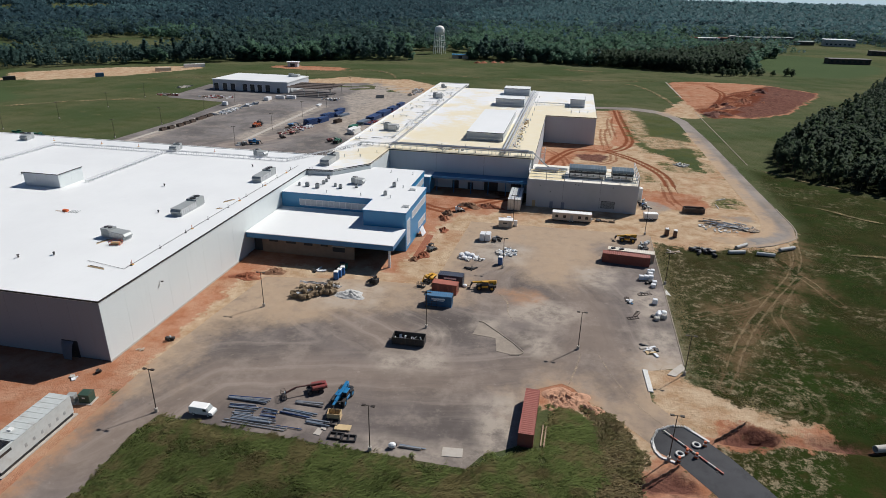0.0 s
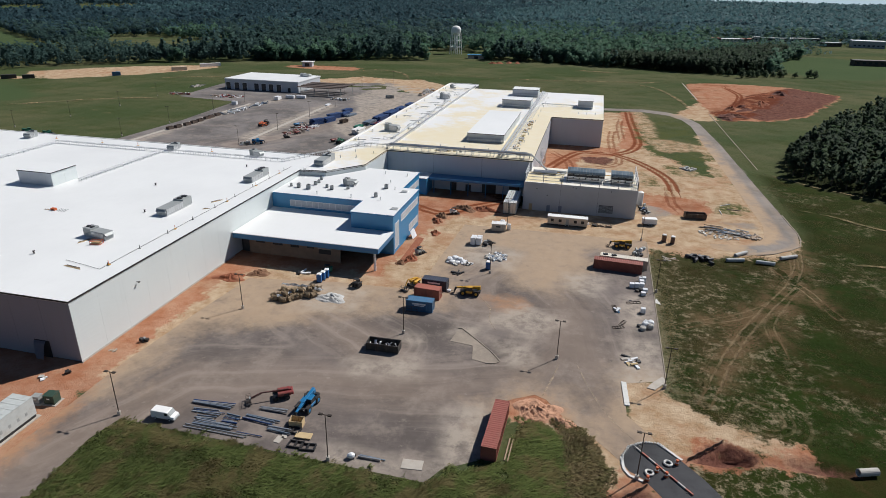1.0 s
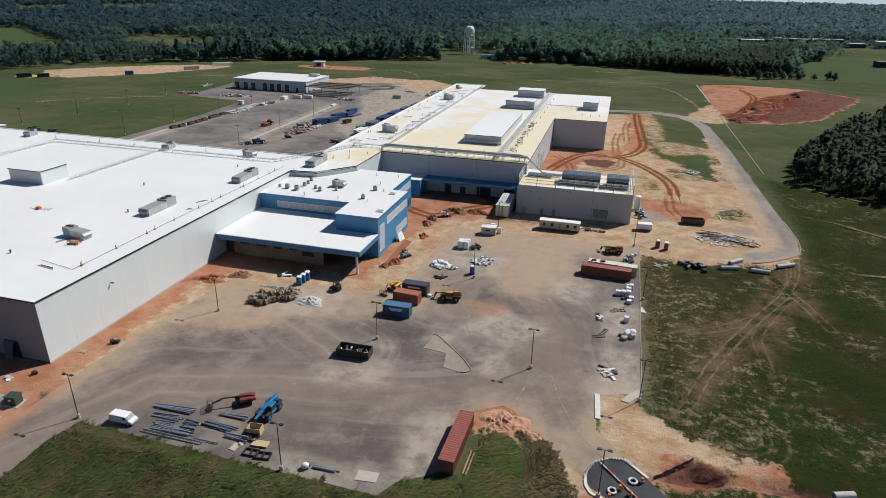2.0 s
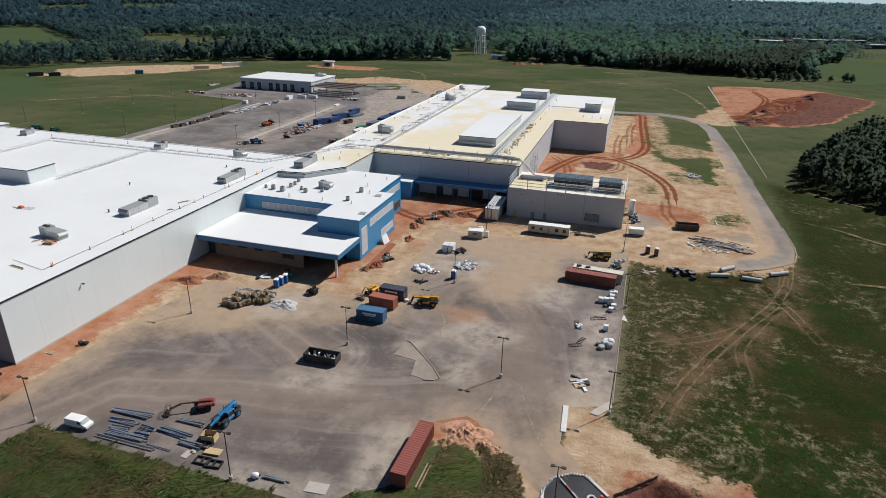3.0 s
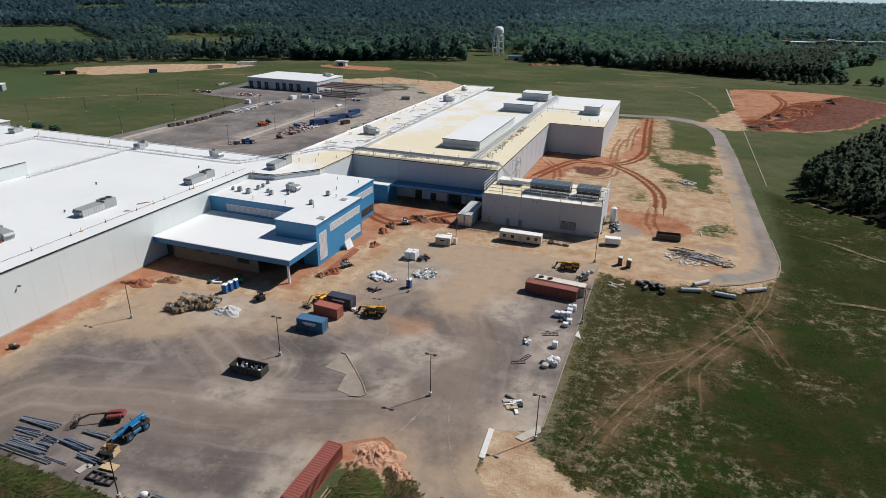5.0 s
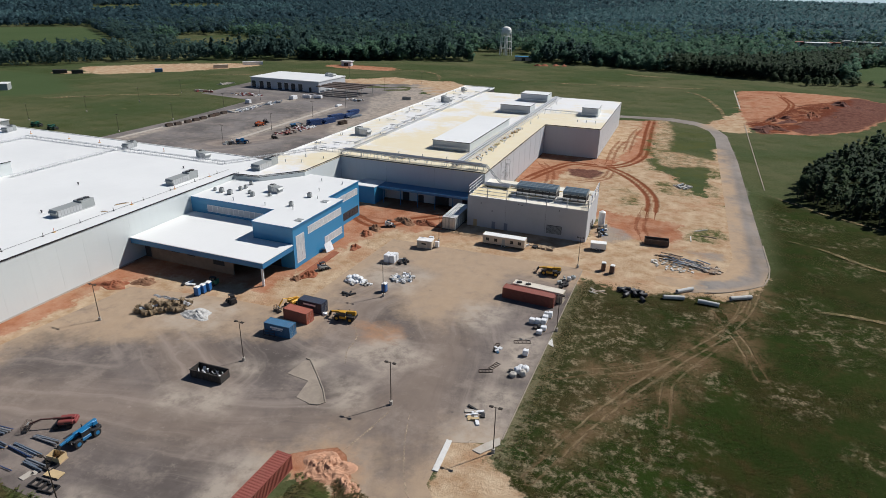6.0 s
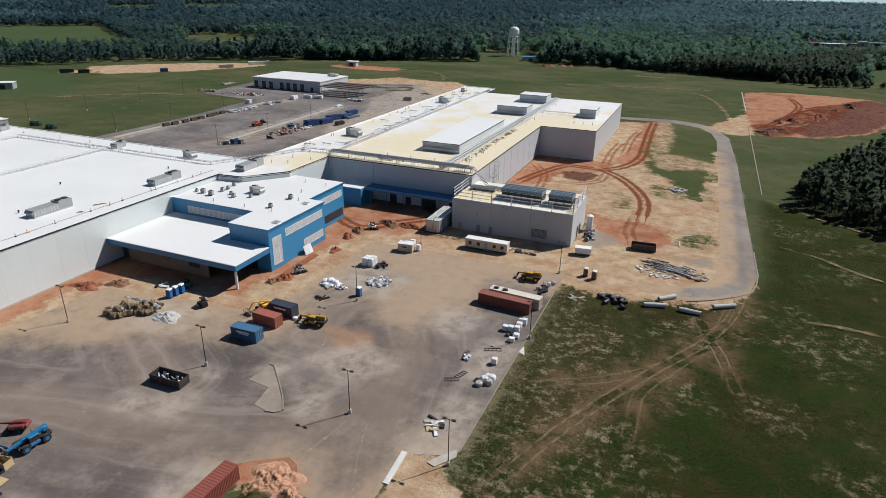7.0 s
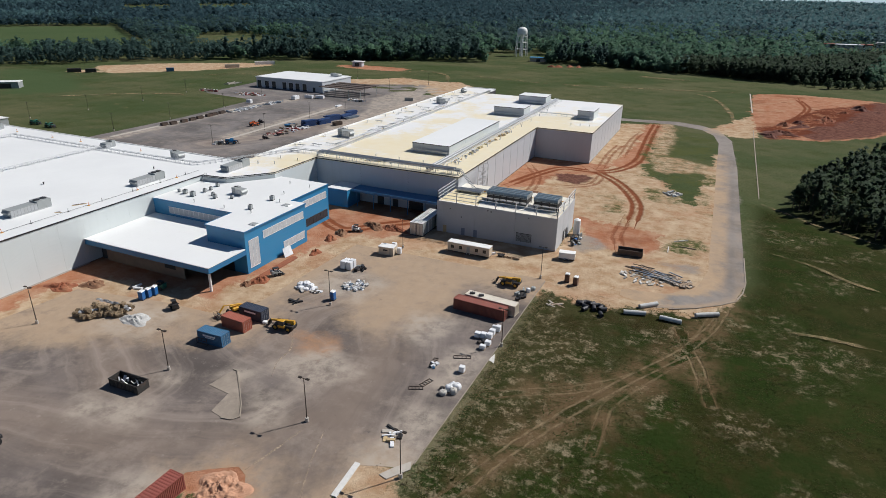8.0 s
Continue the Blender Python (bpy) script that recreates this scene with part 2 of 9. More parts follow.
    n.put(swirl.inputs[0], n.attr("swirl"))
    n.put(swirl.inputs[1], n.math('MULTIPLY', sep.outputs['X'], 0.04))
    arcs = n.math('MULTIPLY', n.step(n.noise(0.75, 6, 0.7, swirl.outputs[0]), 0.48, 0.62), n.step(n.math('ADD', n.attr("swirl"), n.math('MULTIPLY', mid, 6.0)), 8.0, 13.0, 1.0, 0.0))
    g = n.mix(n.math('MULTIPLY', n.math('MULTIPLY', arcs, n.step(n.noise(0.3, 5, 0.7), 0.36, 0.54)), 0.62), g, (0.17, 0.13, 0.075))
    g = n.mix(n.math('MULTIPLY', worn, 0.7), g, n.mix(fine, (0.085, 0.055, 0.028), (0.20, 0.13, 0.075)))
    g = n.mix(n.math('MULTIPLY', rt, 0.6), g, n.mix(fine, (0.16, 0.11, 0.06), (0.34, 0.26, 0.16)))
    c = n.mix(is_t, g, soil_t)
    c = n.mix(is_r, c, soil_r)
    rr = n.math('MAXIMUM', rut_pair(n, n.attr("rut_c"), 2.8, 1.0, 1.0, 0.2), n.math('MULTIPLY', rut_pair(n, n.attr("rut_d"), 2.4, 0.7, 1.4, 0.3), 0.7))
    c = n.mix(n.math('MULTIPLY', rr, 0.95), c, n.mix(mid, (0.12, 0.036, 0.018), (0.23, 0.070, 0.030)))
    c = n.mix(n.math('MULTIPLY', is_l, n.math('MULTIPLY', n.step(n.noise(0.4, 7, 0.76), 0.34, 0.54), n.step(n.noise(0.06, 6, 0.7), 0.42, 0.60, 0.0, 1.0))), c, n.mix(fine, (0.052, 0.066, 0.021), (0.096, 0.100, 0.038)))
    sandy = n.step(n.math('ADD', n.attr("sandy"), n.math('MULTIPLY', wob, 0.7)), -1.5, 2.5, 1.0, 0.0)
    c = n.mix(n.math('MULTIPLY', sandy, n.step(n.noise(0.35, 7, 0.76), 0.36, 0.6, 0.25, 0.95)), c, soil_t)
    is_g = n.step(n.math('ADD', n.attr("grey"), n.math('MULTIPLY', wob, 0.5)), -1.0, 1.5, 1.0, 0.0)
    c = n.mix(n.math('MULTIPLY', is_g, n.step(mid, 0.3, 0.6, 0.5, 0.9)), c, n.mix(fine, (0.19, 0.165, 0.145), (0.33, 0.29, 0.25)))
    damp = n.step(n.math('ADD', n.attr("damp"), n.math('MULTIPLY', wob, 0.5)), -0.8, 1.4, 1.0, 0.0)
    c = n.mix(n.math('MULTIPLY', damp, 0.95), c, n.mix(n.step(ripple, 0.4, 0.6), (0.080, 0.036, 0.028), (0.165, 0.076, 0.058)))
    clod = n.step(n.math('ADD', n.attr("clod"), n.math('MULTIPLY', wob, 0.8)), -1.0, 2.5, 1.0, 0.0)
    c = n.mix(n.math('MULTIPLY', clod, n.step(n.noise(0.22, 7, 0.76), 0.34, 0.54)), c, n.mix(grit, (0.05, 0.018, 0.012), (0.21, 0.060, 0.028)))
    c = n.mix(n.step(n.math('ADD', n.attr("turf"), n.math('MULTIPLY', wob, 2.0)), -8.0, 8.0, 1.0, 0.0), c, n.mix(wide, (0.046, 0.074, 0.031), (0.072, 0.098, 0.044)))
    # under the woods the ground is near black, tree shade put into its colour
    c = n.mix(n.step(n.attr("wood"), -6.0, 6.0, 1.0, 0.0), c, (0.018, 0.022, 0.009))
    n.bump(n.math('ADD', n.noise(1.1, 5, 0.7), n.math('SUBTRACT', n.math('ADD', n.math('MULTIPLY', n.noise(6.0, 3), 0.4), n.math('MULTIPLY', ripple, 0.8)), n.math('MULTIPLY', n.math('MAXIMUM', rr, rt), 0.8))), 0.9, 0.22)
    return n.done(c, 1.0, 0.0, 0.02)


def asphalt_material(name, base=(0.148, 0.124, 0.112), dust=1.0, fresh=False, soils=((0.33, 0.232, 0.152), (0.47, 0.355, 0.245))):
    n = Nodes(name)
    fine = n.noise(9.0, 3, 0.7)
    broad = n.noise(0.04, 7, 0.66)
    c = n.mix(n.step(broad, 0.36, 0.64), shade(base, 0.62), shade(base, 1.22))
    c = n.mix(n.math('MULTIPLY', n.step(n.noise(0.2, 8, 0.74), 0.48, 0.68), 0.5), c, shade(base, 0.5))
    if not fresh:
        sep = n.t.nodes.new("ShaderNodeSeparateXYZ")
        n.put(sep.inputs[0], n.geo)
        soil = n.mix(n.noise(0.4, 6, 0.7), soils[0], soils[1])
        # dust drawn out along the ways that machines drive
        wob = n.math('ADD', n.math('MULTIPLY', n.math('SUBTRACT', n.noise(0.07, 6, 0.68), 0.5), 22.0), n.math('MULTIPLY', n.math('SUBTRACT', n.noise(0.6, 6, 0.72), 0.5), 8.0))
        d = n.attr("drive")
        near = n.math('ADD', d, n.math('MULTIPLY', wob, 0.6))
        way = n.step(near, 0.0, 12.0, 1.0, 0.0)
        c = n.mix(n.math('MULTIPLY', way, 0.5 * dust), c, (0.285, 0.216, 0.166))
        cv = n.t.nodes.new("ShaderNodeCombineXYZ")
        n.put(cv.inputs[0], n.math('ADD', d, n.math('MULTIPLY', n.noise(0.06, 3), 5.0)))
        n.put(cv.inputs[1], n.math('MULTIPLY', sep.outputs['X'], 0.05))
        n.put(cv.inputs[2], n.math('MULTIPLY', sep.outputs['Y'], 0.05))
        lanes = n.noise(0.34, 5, 0.62, cv.outputs[0])
        reach_ = n.step(near, 6.0, 26.0, 1.0, 0.0)
        c = n.mix(n.math('MULTIPLY', n.math('MULTIPLY', n.step(lanes, 0.46, 0.72), reach_), 0.62 * dust), c, (0.34, 0.282, 0.238))
        c = n.mix(n.math('MULTIPLY', n.math('MULTIPLY', n.step(lanes, 0.30, 0.48, 1.0, 0.0), reach_), 0.3 * dust), c, shade(base, 0.52))
        film = n.noise(0.11, 8, 0.72)
        c = n.mix(n.math('MULTIPLY', n.step(film, 0.48, 0.66), 0.5 * dust), c, (0.32, 0.265, 0.222))
        t_ = n.step(n.math('ADD', n.attr("tan"), n.math('MULTIPLY', wob, 1.2)), -3.0, 9.0, 1.0, 0.0)
        t_ = n.math('MULTIPLY', t_, n.step(n.math('ADD', n.attr("grey"), n.math('MULTIPLY', wob, 0.25)), -1.0, 1.5))
        c = n.mix(n.math('MULTIPLY', t_, n.step(n.noise(0.3, 7, 0.74), 0.28, 0.54, 0.6, 1.0)), c, soil)
        r = n.step(n.math('ADD', n.attr("red"), n.math('MULTIPLY', wob, 0.5)), -1.5, 3.0, 1.0, 0.0)
        c = n.mix(n.math('MULTIPLY', n.math('MULTIPLY', r, n.step(film, 0.36, 0.56, 0.4, 1.0)), 0.85), c, n.mix(n.noise(0.5, 5), (0.42, 0.19, 0.09), shade(TAN, 1.0)))
        spots = n.step(n.noise(0.5, 8, 0.78), 0.575, 0.67)
        c = n.mix(n.math('MULTIPLY', spots, 0.28), c, (0.40, 0.345, 0.285))
        pale = n.step(n.math('ADD', n.attr("pale"), n.math('MULTIPLY', wob, 0.4)), -2.0, 2.5, 1.0, 0.0)
        c = n.mix(n.math('MULTIPLY', pale, n.step(n.noise(0.3, 7, 0.72), 0.34, 0.62, 0.1, 0.8)), c, n.mix(fine, (0.36, 0.305, 0.245), (0.52, 0.45, 0.37)))
        oil = n.step(n.noise(0.28, 5, 0.7, n.scaled(1.0, 1.0, 1.0, None, 10)), 0.66, 0.74)
        c = n.mix(n.math('MULTIPLY', oil, 0.5), c, (0.065, 0.058, 0.054))
    c = n.mix(n.math('MULTIPLY', fine, 0.3), c, shade(base, 0.6))
    n.bump(n.noise(14.0, 3, 0.7), 0.35, 0.02)
    return n.done(c, 0.9, 0.0, 0.25)


def leaf_mat(name, dark, light, through_=0.4):
    n = Nodes(name)
    c = n.mix(n.math('ADD', n.math('MULTIPLY_ADD', n.island(), 0.2, 0.0), n.step(n.noise(0.085, 3, 0.6), 0.36, 0.64, 0.0, 0.75)), dark, light)
    c = n.mix(n.math('MULTIPLY', n.step(n.noise(0.012, 5, 0.62), 0.46, 0.62), 0.5), c, shade(light, 1.15))
    c = n.mix(n.math('MULTIPLY', n.step(n.noise(0.035, 3), 0.50, 0.64), 0.6), c, shade(dark, 0.75))
    c = n.mix(n.math('MULTIPLY', n.noise(0.9, 5, 0.75), 0.3), c, shade(dark, 0.9))
    n.bump(n.noise(0.55, 6, 0.8), 0.22, 0.5)
    n.thin(c, through_)
    return n.done(c, 0.8, 0.0, 0.15)


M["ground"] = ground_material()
M["asphalt"] = asphalt_material("dusty_asphalt")
M["asphalt_rear"] = asphalt_material("rear_asphalt", (0.172, 0.156, 0.148))
M["asphalt_new"] = asphalt_material("fresh_asphalt", (0.055, 0.056, 0.060), 0.2, True)
M["gravel"] = asphalt_material("gravel_road", (0.205, 0.190, 0.176), 0.55, False, ((0.34, 0.225, 0.135), (0.52, 0.375, 0.235)))
M["concrete"] = plain("concrete", (0.42, 0.38, 0.33), 0.9, 0, 0.8, 0.2, (0.3, 0.2, 0.12), 0.45, 0.02)
M["white_wall"] = wall_metal("white_wall_panel", (0.60, 0.642, 0.636), 0.25, 'y', 0.45, 0.003, 0.05)
M["grey_wall"] = wall_metal("grey_wall_panel", (0.50, 0.52, 0.545), 0.25, 'x', 0.45, 0.006, 0.10)
M["slate_wall"] = wall_metal("slate_wall_panel", (0.24, 0.26, 0.295), 0.25, 'x', 0.5, 0.006, 0.25)
M["blue_wall"] = wall_metal("blue_wall_panel", (0.034, 0.22, 0.42), 0.9, 'x', 0.38, 0.01, 0.05, True)
M["blue_trim"] = wall_metal("blue_trim", (0.027, 0.16, 0.33), 2.0, 'x', 0.38, 0.01, 0.05, True)
M["concrete_wall"] = plain("concrete_panel", (0.48, 0.485, 0.49), 0.85, 0, 0.3, 0.08, (0.3, 0.27, 0.24), 0.18, 0.006, True)
M["roof"] = roof_mat("roof_membrane", (0.73, 0.74, 0.73), (0.63, 0.64, 0.635), 0.35)
M["roof_cream"] = roof_mat("roof_membrane_cream", (0.73, 0.705, 0.63), (0.69, 0.59, 0.37), 0.5, 3.0, 'Y')
M["roof_yellow"] = roof_mat("roof_yellowed", (0.71, 0.635, 0.45), (0.64, 0.49, 0.20), 0.7, 1.5, 'X')
M["joint"] = plain("dark_joint", (0.05, 0.05, 0.05), 0.8)
M["dark"] = plain("dark_steel", (0.03, 0.03, 0.032), 0.55, 0.3)
M["bronze"] = plain("bronze_pole", (0.045, 0.035, 0.028), 0.5, 0.4)
M["galv"] = plain("galvanised_steel", (0.50, 0.51, 0.52), 0.4, 0.75, 1.2, 0.15, (0.3, 0.27, 0.22), 0.15)
M["unit_grey"] = plain("unit_grey", (0.33, 0.35, 0.345), 0.55, 0.2, 0.8, 0.12)
M["glass"] = plain("window_glass", (0.03, 0.04, 0.05), 0.08, 0.0, 0.8, 0.1, (0.2, 0.2, 0.2), 0.05)
M["film"] = plain("milky_film", (0.50, 0.52, 0.54), 0.4, 0.0, 1.4, 0.22, (0.2, 0.24, 0.3), 0.4)
M["white_paint"] = plain("white_paint", (0.76, 0.76, 0.74), 0.5, 0, 0.8, 0.06)
# leaf and pine hold a little distance haze in their colour, as extra blue
M["leaf"] = leaf_mat("leaf", (0.050, 0.106, 0.080), (0.104, 0.192, 0.116), 0.5)
M["pine"] = leaf_mat("pine_needles", (0.037, 0.076, 0.072), (0.070, 0.122, 0.106), 0.5)
# far crowns: bluish haze of distance put into the leaf colour
M["hazed_leaf"] = leaf_mat("hazed_leaf", (0.048, 0.106, 0.124), (0.096, 0.176, 0.182), 0.5)
M["hazed_pine"] = leaf_mat("hazed_pine", (0.030, 0.066, 0.084), (0.054, 0.104, 0.118), 0.5)
M["wood_pine"] = leaf_mat("wood_pine", (0.044, 0.068, 0.046), (0.070, 0.102, 0.064), 0.55)
M["rack"] = plain("rack_steel", (0.60, 0.61, 0.62), 0.45, 0.15, 1.2, 0.12, (0.3, 0.27, 0.22), 0.12)
M["bark"] = plain("bark", (0.10, 0.075, 0.05), 0.95, 0, 1.5, 0.3)


# ---- plan outlines ----
def dist_poly(pts, X, Y):
    """Signed distance to an outline in plan, negative inside."""
    d = np.full(X.shape, 1e9)
    inside = np.zeros(X.shape, dtype=bool)
    n = len(pts)
    for k in range(n):
        (x0, y0), (x1, y1) = pts[k], pts[(k + 1) % n]
        ex, ey = x1 - x0, y1 - y0
        s = np.clip(((X - x0) * ex + (Y - y0) * ey) / (ex * ex + ey * ey + 1e-9), 0, 1)
        d = np.minimum(d, np.hypot(X - x0 - s * ex, Y - y0 - s * ey))
        cross = ((y0 > Y) != (y1 > Y)) & (X < ex * (Y - y0) / (ey if abs(ey) > 1e-9 else 1e-9) + x0)
        inside ^= cross
    return np.where(inside, -d, d)


RED_ZONES = [
    [(-125.4, 75.24), (-86.64, 74.1), (-71.5, 70), (-73.5, 80), (-76.6, 102), (-76.0, 125), (-70, 134.5), (-41, 137.5), (-37.6, 150.5), (-36.5, 173), (-43.3, 194), (-68.4, 199.5), (-85.5, 196), (-85.5, 91.2), (-125.4, 91.2)],
    [(-125.4, 30), (-71, 30), (-71, 72), (-91.2, 77), (-125.4, 84)],
    [(-53.58, 188.1), (-37.62, 171), (-30.78, 184.68), (-15.96, 191.52), (-15.96, 214.32), (-53.58, 214.32)],
]
RED_ZONES += [
    [(-9, 248), (-9, 296), (13, 297.5), (28.7, 298), (34, 312), (32.5, 400), (27, 400), (27, 330), (24, 300), (18.7, 283), (5.7, 275), (2, 258)],
    [(83.8, 559.3), (110.8, 572.0), (134.3, 569.7), (160.8, 564.3), (187.1, 524.5), (156.9, 462.6), (133.1, 419.5), (108.0, 398.2), (84.8, 392.6), (81.7, 429.1), (80.5, 479.4)],
    [(-285, 548), (-255, 566), (-215, 562), (-190, 548), (-215, 538), (-250, 540)],
]
RED_ZONES += [
    [(27.8, 85.0), (33.3, 89.3), (40.1, 88.8), (45.8, 89.2), (46, 88.0), (38.1, 87.6), (30, 85)],
    [(0.4, 92.8), (4.8, 95.4), (8.2, 92.8), (9, 89), (1.6, 89)],
    [(-11.7, 131.3), (-9.5, 133.5), (-3.5, 133.0), (-1.5, 130.5), (-2.7, 128.0), (-7.8, 127.6)],
    [(25.1, 228.8), (49.7, 224.3), (47.2, 210.4), (38.1, 207.8), (29.8, 214.3)],
]
RED_ZONES += [
    [(14.0, 72.1), (21.9, 78.6), (25.5, 72.5), (16, 69)],
]
SANDY = [
    [(36.9, 324.7), (46.5, 326.0), (57.3, 318.9), (64.6, 317.1), (64.4, 306.9), (55.3, 304.5), (45.6, 296.8), (39.9, 302.0)],
    [(32.8, 404.4), (38.6, 409.3), (42.7, 353.3), (41.5, 329.4), (36.7, 327.0)],
]
TAN_ZONES = [
    [(-447, 430), (-421, 467), (-368, 517), (-348, 493), (-390, 437), (-425, 411)],
    [(-28, 162), (-16, 166), (-6, 163), (8, 168), (28, 170), (28, 182), (-28, 182)],
    [(-4, 180), (13, 180), (9, 152), (2, 138), (-7, 148)],
    [(-72, 104), (-56, 108), (-40, 120), (-38, 131), (-70, 128)],
    [(-42, 122), (-22, 124), (-21, 150), (-30, 132)],
]
TAN_ZONES += [
    [(-48, 126), (-22.5, 126), (-22, 165), (-36, 175), (-41, 150), (-42, 136), (-58, 136)],
    [(-38.76, 150.48), (-22.8, 145.92), (-20.52, 166.44), (2, 182.4), (26.22, 178.98), (29.64, 182.4), (45.6, 181.26), (57, 182.4), (63.84, 193.8), (63.84, 245.1), (50.16, 267.9), (34.2, 298.68), (27.36, 393.3), (13.68, 393.3), (13.68, 297.54), (22.8, 228), (26.22, 218.88), (25.08, 198.36), (-11.4, 197.22), (-36.48, 189.24)],
    [(20.4, 104), (24.4, 102.6), (28.7, 99.0), (29.5, 95), (35.5, 93.3), (41.6, 91.4), (44, 90), (34, 91), (28.2, 85.6), (24.2, 89.0), (19.6, 94.4)],
    [(24, 175), (44, 172), (61, 178), (66, 187), (67, 200), (66, 226), (62, 224), (58, 196), (46, 186), (24, 186)],
]
TAN_ZONES += [
    [(78, 392), (79.5, 392), (79.5, 415), (72, 424)],
    [(-78, 78), (-70.5, 78), (-68, 128), (-58, 136), (-78, 136)],
    [(-54, 113), (-38, 121), (-26, 125), (-24, 136), (-24, 160), (-24, 178), (-30, 178), (-30, 130), (-56, 130)],
    [(-10, 198), (14, 198), (26, 220), (40, 232), (41, 258), (34, 300), (35, 395), (14, 395), (14, 298), (-10, 298)],
    [(-150, 470), (-84, 390), (-62, 400), (-62, 430), (-130, 500), (-215, 472), (-216, 455)],
    [(-2.85, 91.2), (3.42, 96.9), (6.84, 95.19), (17.67, 83.22), (15.96, 76), (13.0, 72), (11, 78), (9.12, 86.64), (2, 88.2)],
    [(44, 173), (62, 177), (68, 187), (69, 200), (67, 228), (62, 236), (56, 196), (44, 186)],
    [(59, 200), (66.6, 200), (67.0, 236), (66.2, 262), (65.4, 300), (64, 340), (61, 300), (60, 262), (58, 236)],
    [(-76.2, 124.9), (-55.8, 129.0), (-36.3, 135.8), (-35.1, 128.3), (-41.3, 121.6), (-46.3, 114.5), (-53.7, 108.7), (-66, 112)],
]
TAN_ZONES += [
    [(-70.68, 102), (-66, 106), (-58, 116), (-50.16, 127.68), (-41.04, 134.52), (-37.62, 145.92), (-66.12, 135.66), (-70.68, 118.56)],
    [(-437.76, 393.3), (-392.16, 453.72), (-347.7, 542.64), (-324.9, 511.86), (-355.68, 445.74), (-411.54, 386.46)],
    [(-109.44, 451.44), (-149.34, 478.8), (-199.5, 450.3), (-216.6, 456), (-182.4, 501.6), (-125.4, 490.2), (-68.4, 424.08), (-68.4, 399), (-84.36, 394.44)],
    [(57, 393.3), (75.24, 387.6), (82.08, 412.68), (79.8, 456), (70.68, 433.2)],
]
LAWNS = [
    [(9, 87), (15.0, 80), (14, 66), (9, 66)],
    [(-62, 71), (-10, 70), (-4, 74.5), (0, 77), (2, 89), (7, 88), (10.5, 80), (10, 40), (-61.5, 40)],
    [(185, 690), (195, 780), (280, 890), (450, 1000), (420, 700), (232, 655)],
    [(33, 302), (60, 300), (61, 362), (55, 386), (33, 394), (31, 345)],
    [(35.4, 288.8), (37.2, 323.1), (62.6, 320.1), (63.6, 286), (48.8, 284.3)],
    [(39.4, 272.2), (45.9, 278.4), (62.2, 276.6), (63.9, 250), (53.4, 251), (41.8, 260.2)],
    [(19.5, 250.3), (26.5, 259.8), (34.1, 258.8), (36.3, 239.5), (26.7, 236.3)],
    [(53.7, 220.8), (57.5, 227.5), (62.5, 226.9), (63.4, 218.4), (60.7, 212.5), (53.8, 212.3)],
]
GREYS = [
    [(69.2, 187.4), (71.4, 198), (71.2, 230), (70.8, 262), (69.8, 320), (67.5, 376), (66, 376), (68, 320), (69.2, 262), (69.0, 205), (68.0, 193), (62.5, 186), (56, 183.5), (55, 177.2), (61.8, 181.0)],
    [(28.7, 215), (34.3, 212.8), (37.1, 206.3), (32.4, 200.9), (26, 205)],
    [(50.2, 203.3), (62.7, 205.2), (62.0, 199.3), (54.0, 200.9)],
]
WOODS = [
    [(87, 269), (92, 258), (103, 249), (117, 240), (376, 148), (376, 800), (259, 593), (172, 435), (140, 384), (128, 365), (110, 331), (98, 308), (91, 290)],
]

ROUGH = [[(28, 172), (27.6, 104), (20, 60), (20, -200), (500, -200), (500, 160), (117, 236), (85, 264), (77, 268), (75, 200), (68, 178)], [(-64, 72), (12, 70), (16, 20), (-64, 20)]]
DRIVE = [[(10, 178), (0, 160), (2, 142), (8, 128), (8, 112), (2, 100), (-14, 93), (-36, 90), (-58, 84), (-68, 60)], [(8, 128), (12, 108), (15, 98), (22, 86)], [(-30, 104), (-44, 112), (-56, 122)], [(-12, 150), (-16, 140), (-14, 128), (-6, 127)], [(-150, 250), (-128, 290), (-116, 340), (-118, 400), (-140, 430)], [(67, 186), (68.3, 200), (68.0, 220), (67.4, 260), (66.8, 320), (64.5, 376), (56, 402), (40, 411), (12, 407)]]


def dist_lines(lines_, X, Y):
    d = np.full(X.shape, 1e3)
    for ln in lines_:
        for (x0, y0), (x1, y1) in zip(ln[:-1], ln[1:]):
            ex, ey = x1 - x0, y1 - y0
            s = np.clip(((X - x0) * ex + (Y - y0) * ey) / (ex * ex + ey * ey), 0, 1)
            d = np.minimum(d, np.hypot(X - x0 - s * ex, Y - y0 - s * ey))
    return d
CLOD = [[(94.1, 442.4), (119.0, 498.1), (155.9, 555.5), (157.8, 549.2), (138.5, 487.6), (118.1, 440.7), (105.3, 427.7)], [(81.6, 420.2), (85.4, 389.0), (98.1, 400.6), (108, 420), (85.4, 428)], [(-66, 188), (-52, 190), (-50, 198), (-66, 197)], [(-30, 214), (-18, 206), (-12, 212), (-24, 216)]]
PALE_DUST = [
    [(-9, 120), (2, 116), (8, 124), (-2, 130)],
    [(-30, 92), (-18, 96), (-20, 101), (-34, 98)],
    [(8, 140), (14, 138), (15, 144), (8, 147)],
    [(-124, 300), (-84, 260), (-84, 392), (-108, 446), (-150, 470), (-150, 400), (-130, 360)],
    [(-200, 232), (-192, 232), (-193, 330), (-186, 372), (-196, 372)],
]
